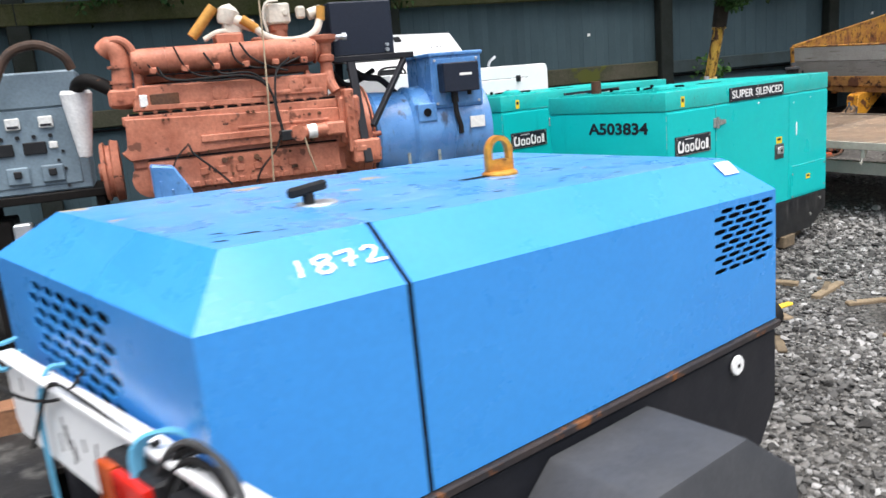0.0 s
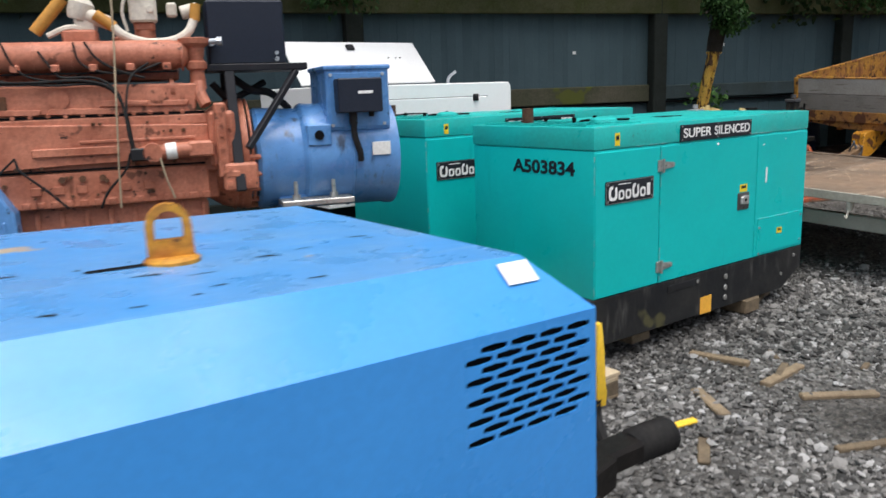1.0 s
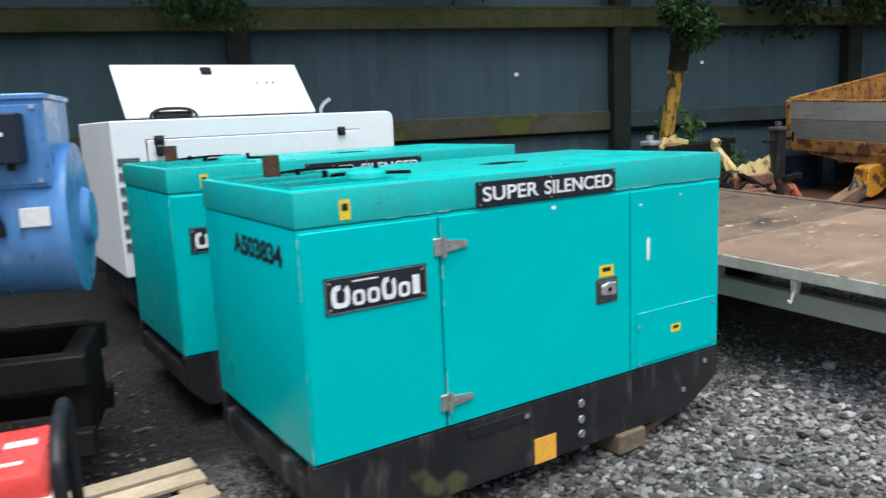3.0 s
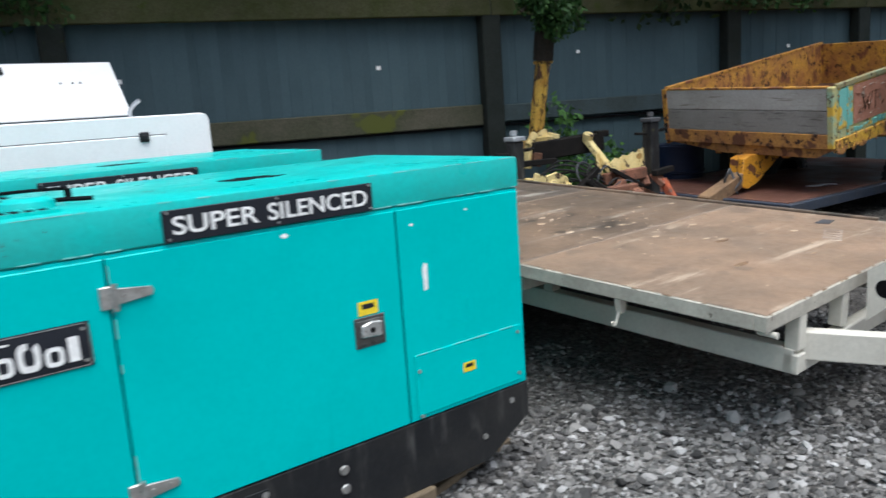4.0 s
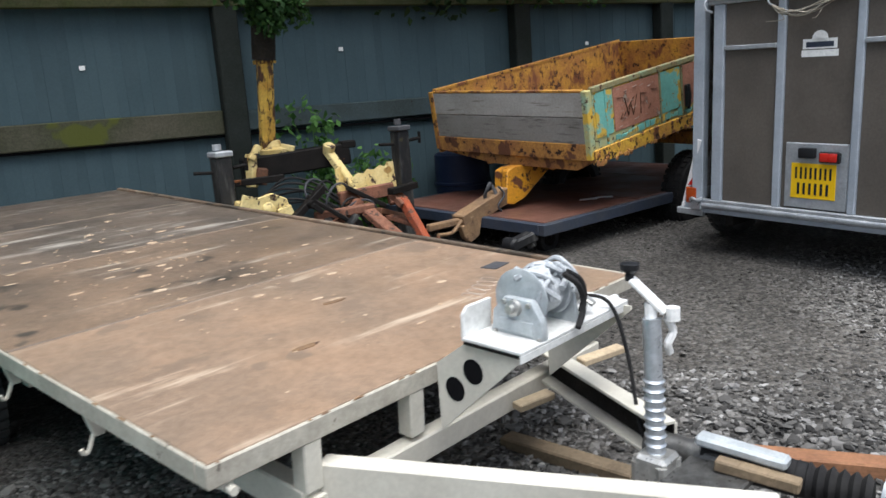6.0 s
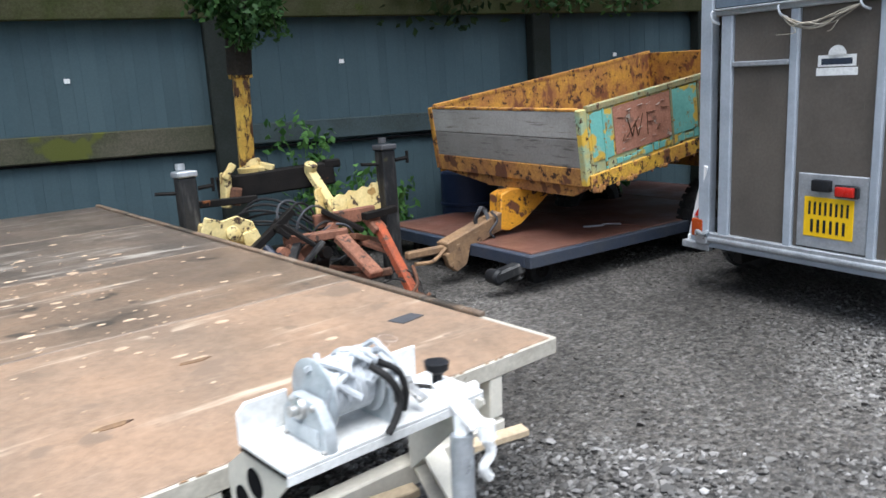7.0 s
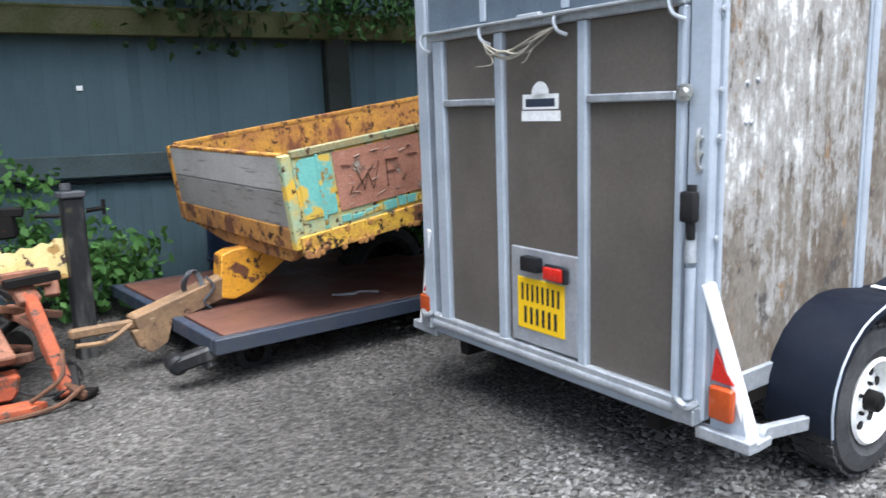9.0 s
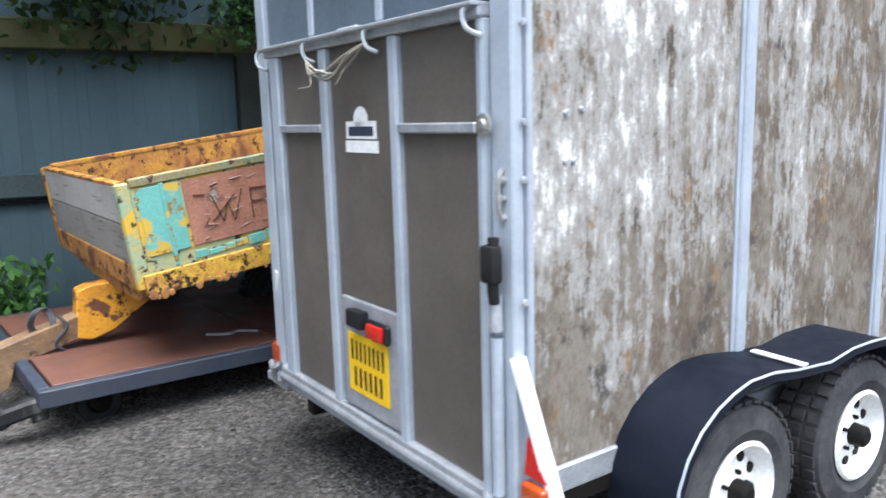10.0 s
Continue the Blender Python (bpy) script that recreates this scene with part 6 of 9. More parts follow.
    for a, b in ((.0, .125), (.385, .505)):
        prism(bm, [(a, .0), (b, .0), (b, .085), (a + .02, .085), (a, .065)], .01, tray @ Matrix.Translation((0, .2, .01)) @ UPRIGHT, .002)
    lathe(bm, tray @ Vector((.56, .06, -.005)), (1, 0, 0), [(-.02, .016), (.03, .016), (.034, .01), (.034, 0)], 12)
    part("winch_tray", bm, winch_white, root, "pale painted winch tray with two upstands")
    # dark sheet put under the tray in place of its shade
    bm = B()
    box(bm, (0, .006, -.008), (.54, .19, -.001), 0, tray)
    part("tray_shadow_plate", bm, dark_steel, root, "dark plate painted for the shade under the tray")
    c = w2((7.165, 1.795, .945))
    bm = B()
    lathe(bm, c - Vector((.085, 0, 0)), (1, 0, 0), [(0, .02), (0, .080), (.003, .086), (.007, .086), (.010, .080), (.012, .03)], 34)
    wn_ = part("winch_flange", bm, winch_grey, root, "pale grey hand winch flange")
    bm = B()
    lathe(bm, c + Vector((.05, 0, 0)), (1, 0, 0), [(0, .03), (0, .070), (.003, .074), (.007, .074), (.010, .070), (.012, .02)], 30)
    part("winch_flange", bm, winch_grey, wn_)
    bm = B()
    lathe(bm, c - Vector((.075, 0, 0)), (1, 0, 0), [(.0, .05)] + [(.004 + .0085 * k, .054 + .005 * (k % 2)) for k in range(15)] + [(.125, .05)], 20)
    part("winch_strap", bm, strap_grey, wn_, "dirty pale strap wound on the drum")
    bm = B()
    mm = Matrix(((0, 0, 1, c.x - .118), (-1, 0, 0, c.y), (0, 1, 0, c.z), (0, 0, 0, 1)))
    prism(bm, [(-.075, -.098), (.095, -.098), (.09, -.04), (.055, .012), (-.035, .012), (-.07, -.03)], .03, mm, .008, 2)
    prism(bm, [(-.05, -.082), (.07, -.082), (.066, -.045), (-.045, -.045)], .005, mm @ Matrix.Translation((0, 0, -.005)), .002)
    part("gear_cover", bm, winch_grey, wn_, "pale grey gear cover")
    bm = B()
    lathe(bm, c + Vector((-.118, -.005, -.012)), (-1, 0, 0), [(0, .024), (.012, .022), (.016, .012), (.03, .012), (.03, 0)], 16)
    for dy, dz in ((-.085, -.09), (.06, -.09), (-.05, .0), (.03, .0)):
        lathe(bm, c + Vector((-.118, dy, dz)), (-1, 0, 0), [(0, .008), (.007, .007), (.007, 0)], 8)
    pieces("boss", bm, chrome, wn_)
    bm = B()
    prism(bm, [(-.06, -.098), (.09, -.098), (.07, .02), (.0, .05), (-.05, .02)], .012, Matrix(((0, 0, 1, c.x + .066), (-1, 0, 0, c.y), (0, 1, 0, c.z), (0, 0, 0, 1))), .004)
    box(bm, (-.118, -.09, -.104), (.085, .075, -.094), .003, Matrix.Translation(c))
    part("winch_frame", bm, winch_grey, wn_)
    bm = B()
    cyl(bm, c + Vector((.07, -.02, -.02)), c + Vector((.165, -.03, -.03)), .013, seg=12)
    bar(bm, c + Vector((.15, -.03, -.03)), c + Vector((.16, -.085, -.06)), .03, .012, .003)
    cyl(bm, c + Vector((.10, -.03, -.03)), c + Vector((.13, -.03, -.03)), .036, seg=16, ch=.004)
    pieces("crank_shaft", bm, chrome, wn_)
    rw = random.Random(44)
    bm = B()
    for k in range(13):
        x = -.05 + .0125 * k + rw.uniform(-.012, .012)
        a0, a1 = rw.uniform(.6, 1.5), rw.uniform(2.0, 3.3)
        r = .060 + rw.uniform(0, .020)
        tube(bm, [c + Vector((x + rw.uniform(-.03, .03), r * math.cos(a) * (1 + rw.uniform(-.2, .2)), r * math.sin(a) + rw.uniform(-.012, .012))) for a in [a0 + (a1 - a0) * i / 5 for i in range(6)]], rw.uniform(.006, .011), 6, 3)
    tagged(part("strap_tangle", bm, strap_grey, wn_, "loose crumpled turns of pale strap"), kind="stuff")
    bm = B()
    tube(bm, [c + Vector(p) for p in ((.02, -.07, .06), (.05, -.095, .03), (.075, -.10, -.02), (.06, -.105, -.06), (.03, -.11, -.09))], .009, 8)
    tube(bm, [c + Vector(p) for p in ((.05, -.06, .06), (.09, -.08, .03), (.105, -.085, -.02), (.11, -.07, -.07))], .008, 8)
    pieces("strap_end", bm, black_rubber, wn_, "dark rubbery strap end")
    bm = B()
    tube(bm, [w2(p) for p in ((7.33, 1.80, .9), (7.40, 1.72, .87), (7.40, 1.66, .72), (7.37, 1.6, .5), (7.33, 1.5, .44))], .006, 6)
    part("cable", bm, black_rubber, root, "thin black cable hanging from the winch")


flatbed()


for c, s, yaw, mat in (((8.18, 1.34), (.80, .09, .06), -66, red_timber), ((7.65, 2.08), (.56, .08, .05), 93, old_wood)):
    timber("loose_timber", c, s, yaw, mat, "weathered length of sawn timber on the gravel", "timber by the flatbed")
for c, s, yaw in (((4.42, 2.42), (.31, .05, .03), -75), ((4.48, 2.10), (.36, .05, .03), 3), ((4.46, 1.81), (.36, .05, .025), -36), ((4.15, 1.48), (.42, .04, .025), -25), ((4.52, 2.13), (.2, .04, .03), 20), ((3.95, 2.15), (.3, .06, .02), 60), ((4.9, 1.9), (.10, .03, .02), 15), ((4.7, 2.28), (.12, .03, .02), 50), ((5.35, 1.7), (.3, .04, .02), -40), ((5.55, 2.9), (.5, .12, .03), 14), ((3.55, 1.9), (.22, .05, .02), 35)):
    timber("wood_scrap", c, s, yaw, old_wood, "pale splintered scrap of wood on the gravel", "wood scraps on the gravel")

# ---- livestock trailer ----
def bars_in_box(bm, x0, x1, z0, z1, y, rows, seed, plane="x", off=0.0):
    """Plain bars that stand for characters that are left unreadable."""
    rnd = random.Random(seed)
    for r in range(rows):
        za = z1 - (r + .88) * (z1 - z0) / rows
        zb = z1 - (r + .14) * (z1 - z0) / rows
        n = 4 if r == 0 else 3
        w = (x1 - x0) / (n + .4 * (rows - 1) * r)
        s = (x0 + x1) / 2 - n * w / 2
        for k in range(n):
            a, b = s + (k + .14) * w, s + (k + .86) * w
            for p, q in ((a, a + (b - a) * .3), (b - (b - a) * .3, b)):
                if plane == "x":
                    box(bm, (y - .0012, p, za), (y, q, zb), 0)
                else:
                    box(bm, (p, y - .0012, za), (q, y, zb), 0)


def horse_trailer():
    m = Matrix.Translation((10.525, 1.4155, .53)) @ pose(0, 0, 0, 0, 0, -7.4) @ pose(0, 0, 0, 2.1, -1.0, 0)
    root = thing("livestock_trailer", m, "weathered livestock trailer with galvanised frame and brown boards", "trailer")
    W, L, H = 1.72, 2.9, 2.0
    # rear frame and ramp
    for n, lo, hi in (("corner_post", (-.02, .05, -.02), (.022, .14, H)), ("corner_post", (-.02, W - .075, -.02), (.05, W + .01, H)), ("rear_sill", (-.02, .14, -.055), (.05, W - .075, .0)), ("rear_header", (-.01, .14, 1.93), (.05, W - .075, H))):
        bm = B()
        box(bm, lo, hi, .006)
        part(n, bm, galv_blue, root)
    ramp = thing("ramp", Matrix(), "", "")
    ramp.parent = root
    tagged(ramp, "tail ramp of brown boards in a galvanised frame")
    ys = ((.143, .176), (.578, .628), (1.06, 1.115), (1.485, 1.565))
    for a, b in ys:
        bm = B()
        box(bm, (-.042, a, .01), (-.006, b, 1.375), .008)
        part("upright", bm, galv_blue, ramp)
    bm = B()
    box(bm, (-.045, .143, .0), (-.004, 1.66, .05), .006)
    cyl(bm, (-.03, .13, .005), (-.03, 1.66, .005), .024, seg=12)
    part("bottom_tube", bm, galv, ramp)
    bm = B()
    box(bm, (-.05, .143, 1.372), (-.004, 1.60, 1.408), .006)
    box(bm, (-.075, .143, 1.40), (-.004, 1.60, 1.412), .003)
    part("top_rail", bm, galv, ramp)
    for a, b in ((.176, .578), (.628, 1.06), (1.115, 1.485)):
        bm = B()
        box(bm, (-.018, a, .05), (-.004, b, 1.372), .002)
        part("board", bm, box_ply, ramp)
    for a, b, z in ((.176, .578, 1.072), (1.115, 1.485, 1.072)):
        bm = B()
        box(bm, (-.045, a, z), (-.012, b, z + .031), .005)
        part("cross_bar", bm, galv, ramp)
    # upper doors
    bm = B()
    box(bm, (.0, .11, 1.42), (.02, W - .08, 1.93), .003)
    part("upper_door", bm, panel_slate, root, "blue-grey upper rear door")
    for k in range(3):
        bm = B()
        box(bm, (-.012, .2 + .5 * k, 1.43), (.001, .24 + .5 * k, 1.92), .004)
        part("upper_door_rib", bm, galv_blue, root)
    # catches and frayed rope
    for y in (1.60, 1.155, .70, .17):
        bm = B()
        tube(bm, [(-.03, y, 1.405), (-.055, y + .008, 1.405), (-.07, y + .016, 1.385), (-.07, y, 1.345), (-.045, y - .028, 1.325)], .0075, 7)
        part("catch", bm, galv, root, "bent galvanised catch")
    bm = B()
    rnd = random.Random(5)
    for k in range(7):
        def j(q):
            return rnd.uniform(-q, q)
        tube(bm, [(-.075, 1.14, 1.335), (-.085 + j(.012), 1.07, 1.29 + j(.02)), (-.09 + j(.012), .98, 1.27 + j(.02)), (-.09 + j(.012), .88, 1.285 + j(.022)), (-.085 + j(.012), .79, 1.32 + j(.02)), (-.075, .71, 1.355)], .0042, 5)
    for k in range(2):
        y = rnd.uniform(.8, 1.2)
        tube(bm, [(-.09, y, 1.29), (-.11, y + rnd.uniform(-.05, .05), 1.24), (-.10, y + rnd.uniform(-.08, .08), 1.235)], .0022, 4)
    pieces("rope", bm, rope_pale, root, "frayed pale rope round the catches")
    bm = B()
    box(bm, (-.03, .84, 1.375), (-.004, .98, 1.43), .006)
    part("centre_lock", bm, galv, root)
    # sticker: plain shapes
    bm = B()
    box(bm, (-.0205, .735, 1.005), (-.0185, .962, 1.046), 0)
    box(bm, (-.0205, .745, 1.052), (-.0185, .955, 1.112), 0)
    lathe(bm, (-.0205, .85, 1.112), (1, 0, 0), [(0, .05), (.002, .05)], 16)
    st = part("sticker", bm, sign_white, ramp, "white emblem sticker")
    bm = B()
    box(bm, (-.0215, .765, 1.062), (-.0206, .935, 1.094), 0)
    pieces("emblem", bm, deck_frame, st)
    # number plate on its board
    bm = B()
    box(bm, (-.034, .632, .06), (-.019, 1.03, .478), .005)
    pb = part("plate_board", bm, galv, ramp, "galvanised lamp and plate board")
    bm = B()
    box(bm, (-.0385, .70, .125), (-.034, .985, .35), .002)
    np_ = part("number_plate", bm, plate_yellow, pb, "yellow plate with two rows of black bars")
    bm = B()
    bars_in_box(bm, .718, .967, .138, .338, -.0385, 2, 3)
    pieces("plate_bar", bm, sign_black, np_)
    bm = B()
    box(bm, (-.075, .825, .385), (-.034, .93, .45), .01, segments=2)
    part("plate_lamp", bm, black_plastic, pb, "black plate lamp")
    bm = B()
    box(bm, (-.055, .672, .36), (-.034, .808, .43), .008)
    fl = part("fog_lamp", bm, black_plastic, pb, "square rear fog lamp")
    bm = B()
    box(bm, (-.07, .69, .368), (-.054, .795, .422), .008, segments=2)
    part("lens", bm, lamp_red, fl)
    # right-hand ramp spring, lever and hinge
    bm = B()
    cyl(bm, (-.04, .10, .06), (-.04, .10, .52), .018, seg=14)
    part("spring_tube", bm, galv_blue, root, "galvanised ramp spring tube")
    bm = B()
    cyl(bm, (-.042, .10, .54), (-.042, .10, .64), .021, .018, seg=14)
    part("tape_wrap", bm, galv, root, "pale sleeve on the tube")
    bm = B()
    tube(bm, [(-.05, .095, .62), (-.06, .09, .68), (-.055, .09, .80)], .016, 8)
    box(bm, (-.08, .068, .675), (-.04, .125, .78), .014, segments=2)
    part("catch_handle", bm, black_rubber, root, "black catch handle")
    bm = B()
    lathe(bm, (-.04, .135, 1.095), (-1, 0, 0), [(0, .03), (.01, .031), (.012, .018), (.018, .012), (.018, 0)], 18)
    for z in (.95, .90, .85):
        cyl(bm, (-.02, .085, z), (-.035, .085, z), .01, seg=8)
    tube(bm, [(-.02, .09, .98), (-.035, .09, .95), (-.035, .09, .88), (-.02, .09, .84)], .008, 6)
    pieces("lock_boss", bm, chrome, root)
    for y in (.10, W - .05):
        bm = B()
        tube(bm, [(-.03, y + .06, .03), (-.06, y + .03, .05), (-.07, y - .02, .04), (-.05, y - .05, .06)], .014, 7)
        box(bm, (-.06, y - .04, -.03), (.0, y + .05, .03), .006)
        part("ramp_hinge", bm, zinc, root)
    # gas strut guards and corner bumpers, both sides
    for sgn, yb in ((-1, 0.0), (1, W)):
        def sy(d):
            return yb + sgn * d
        bm = B()
        bar(bm, (-.01, sy(-.05), .47), (.03, sy(.095), .0), .03, .04, .004)
        bar(bm, (.03, sy(.095), .0), (.03, sy(.105), -.08), .04, .04, .004)
        part("lamp_guard", bm, white_paint, root, "white slanting lamp guard")
        bm = B()
        bar(bm, (.0, sy(-.08), -.06), (.0, sy(.135), -.055), .045, .045, .005)
        bar(bm, (.02, sy(.12), -.06), (.10, sy(.12), -.055), .035, .035, .005)
        part("bumper", bm, galv, root, "galvanised corner bumper")
        bm = B()
        ps = [(sy(-.04), -.05), (sy(.10), -.05), (sy(.08), .05), (sy(-.03), .36), (sy(-.04), .36)]
        if sgn < 0:
            ps = ps[::-1]
        prism(bm, ps, .006, Matrix(((0, 0, 1, .01), (1, 0, 0, 0), (0, 1, 0, 0), (0, 0, 0, 1))))
        lp = part("lamp_plate", bm, galv_blue, root)
        bm = B()
        ps = [(sy(-.035), .135), (sy(.055), .135), (sy(-.02), .25)]
        prism(bm, ps, .012, Matrix(((0, 0, 1, -.004), (1, 0, 0, 0), (0, 1, 0, 0), (0, 0, 0, 1))), .002)
        part("reflector", bm, lamp_red, lp, "red triangle reflector")
        bm = B()
        box(bm, (-.026, min(sy(-.032), sy(.062)), .005), (.008, max(sy(-.032), sy(.062)), .125), .022, segments=3)
        part("lens", bm, lamp_orange, lp, "rounded orange-red tail lamp")
    # side walls
    for yb, sgn in ((0.05, -1), (W, 1)):
        def bx(lo, hi, bev=.003):
            bm = B()
            box(bm, (lo[0], min(yb + sgn * lo[1], yb + sgn * hi[1]), lo[2]), (hi[0], max(yb + sgn * lo[1], yb + sgn * hi[1]), hi[2]), bev)
            return bm
        posts = (.024, .965, 1.92, 2.78)
        part("bottom_rail", bx((.024, -.03, .03), (L, .012, .11), .004), galv, root)
        part("top_rail", bx((.024, -.03, 1.92), (L, .012, H), .004), galv_blue, root)
        for k, x in enumerate(posts):
            part("side_post", bx((x, -.03, .11), (x + (.045 if k else .02), .014, 1.92), .005), galv_blue, root)
            if k:
                part("post_flange", bx((x - .018, -.02, .11), (x + .063, .004, 1.92), .001), galv_blue, root)
            if k + 1 < len(posts):
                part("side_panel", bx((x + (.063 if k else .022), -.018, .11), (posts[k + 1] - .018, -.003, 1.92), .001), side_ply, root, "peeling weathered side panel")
        for x, z in ((.17, 1.12), (.23, 1.13), (.17, .99), (.20, .99), (.19, 1.48), (.55, 1.55), (.75, 1.5)):
            bm = B()
            lathe(bm, (x, yb + sgn * -.003, z), (0, sgn, 0), [(0, .010), (.004, .009), (.009, .006), (.009, 0)], 10)
            pieces("bolt", bm, galv, root)
        for z in (.35, .62, .95, 1.1, 1.35, 1.6):
            bm = B()
            lathe(bm, (.012, yb + sgn * .008, z), (0, sgn, 0), [(0, .011), (.006, .01), (.008, 0)], 8)
            pieces("bolt", bm, galv, root)
        yb = 0.0 if sgn < 0 else W
        # mudguard over the two wheels
        oc = sgn
        cz, r = -.12, .36
        top = []
        x1, x2 = .68, 1.39
        for a in (195, 180, 165, 150, 135, 120, 108):
            top.append((x1 + .03 + .365 * math.cos(radians(a)), cz + .10 + .33 * math.sin(radians(a))))
        top += [(x1, cz + .435), (x1 + .12, cz + .435), (x1 + .26, cz + .415), (x2 - .26, cz + .40), (x2 - .12, cz + .42), (x2, cz + .42)]
        for a in (72, 60, 45, 30, 15, 0, -15):
            top.append((x2 - .03 + .44 * math.cos(radians(a)), cz + .10 + .33 * math.sin(radians(a))))
        bm = B()
        inner, outer, lip = [], [], []
        for x, z in top:
            inner.append(bm.verts.new((x, yb - sgn * .05, z)))
            outer.append(bm.verts.new((x, yb + sgn * .205, z)))
            cx = x1 if x < (x1 + x2) / 2 else x2
            lip.append(bm.verts.new((x + (cx - x) * .05, yb + sgn * .21, z - .025)))
        for i in range(len(top) - 1):
            face(bm, (inner[i], inner[i + 1], outer[i + 1], outer[i]))
            face(bm, (outer[i], outer[i + 1], lip[i + 1], lip[i]))
        bmesh.ops.solidify(bm, geom=bm.faces[:], thickness=.006)
        mg = part("mudguard", bm, navy_plastic, root, "dark blue-black twin mudguard")
        bm = B()
        tube(bm, [(x, yb + sgn * .207, z + .002) for x, z in top], .0045, 6, 1)
        part("trim", bm, galv_blue, mg, "pale mudguard edge trim")
        bm = B()
        bar(bm, (.985, yb + sgn * .01, cz + .425), (.99, yb + sgn * .2, cz + .42), .03, .006, .001)
        part("bracket", bm, sign_white, mg)
        for x in (x1, x2):
            wheel(root, (x + .02, yb + sgn * .095, -.06), (0, sgn, 0), .29, .19, tyre_dusty, sign_white, dark_steel, "wheel", .56, 9)
        bm = B()
        bar(bm, (.1, yb + sgn * .10, -.04), (.32, yb + sgn * .13, -.055), .03, .05, .004)
        cyl(bm, (.09, yb + sgn * .08, -.04), (.09, yb + sgn * .13, -.04), .03, seg=10)
        part("brake_bracket", bm, galv, root)
    # shell: roof, front, floor
    bm = B()
    box(bm, (.0, .0, H), (L, W, H + .05), .02, segments=2)
    part("roof", bm, white_paint, root)
    bm = B()
    box(bm, (L - .02, .03, .0), (L, W - .03, H), .003)
    part("front_wall", bm, box_ply, root)
    bm = B()
    box(bm, (.05, .04, -.02), (L, W - .04, .03), .003)
    for y in (.25, W - .31):
        box(bm, (.0, y, -.13), (L + .3, y + .06, -.02), .004)
    for x in (.63, 1.36):
        box(bm, (x - .04, -.02, -.10), (x + .04, W + .02, -.02), .004)
    part("floor", bm, dark_steel, root)
    bm = B()
    bar(bm, (L, .3, -.07), (L + 1.1, W / 2, -.07), .06, .08, .004)
    bar(bm, (L, W - .3, -.07), (L + 1.1, W / 2, -.07), .06, .08, .004)
    cyl(bm, (L + .95, W / 2, -.5), (L + .95, W / 2, .2), .03, seg=12)
    part("drawbar", bm, galv, root)


horse_trailer()

# ---- low dark platform trailer under the tipper ----
def platform():
    m = Matrix.Translation((9.9, 3.85, .525)) @ pose(0, 0, 0, 0, 0, -5) @ pose(0, 0, 0, 1.2, -.6, 0)
    root = thing("platform_trailer", m, "low platform trailer with red-brown deck and dark steel frame", "trailer")
    L, W = 3.3, 1.95
    for n, lo, hi in (("edge_rail", (0, 0, -.085), (L, .06, 0)), ("edge_rail", (0, W - .06, -.085), (L, W, 0)), ("end_rail", (0, .06, -.085), (.06, W - .06, 0)), ("end_rail", (L - .06, .06, -.085), (L, W - .06, 0))):
        bm = B()
        box(bm, lo, hi, .006)
        part(n, bm, deck_frame, root)
    for a, b in ((.07, 1.22), (1.23, 2.4), (2.41, L - .07)):
        bm = B()
        box(bm, (a, .065, -.03), (b, W - .065, .004), .003)
        part("deck_sheet", bm, red_deck, root)
    bm = B()
    for y in (.4, W - .46):
        box(bm, (.1, y, -.17), (L - .1, y + .06, -.086), .004)
    for x in (.5, 1.6, 2.7):
        box(bm, (x, .1, -.15), (x + .06, W - .1, -.09), .004)
    part("underframe", bm, dark_steel, root)
    for x in (.3, 2.6):
        for y, o in ((.25, -1), (W - .25, 1)):
            wheel(root, (x, y, -.175), (0, o, 0), .11, .07, black_rubber, dark_steel, dark_steel, "wheel", .55, 4)
    bm = B()
    bar(bm, (.05, .14, -.09), (-.17, .18, -.14), .10, .08, .015)
    lathe(bm, (-.15, .24, -.135), (0, -1, 0), [(0, .05), (.09, .055), (.11, .04), (.11, 0)], 16)
    bar(bm, (.0, .18, -.08), (.02, .14, -.18), .06, .06, .006)
    part("tow_eye", bm, skid_black, root, "dark steel towing lug")
    bm = B()
    tube(bm, [(.95, .45, .006), (1.05, .36, .012), (1.12, .40, .006), (1.2, .3, .01)], .009, 6)
    part("hook", bm, galv, root)


platform()


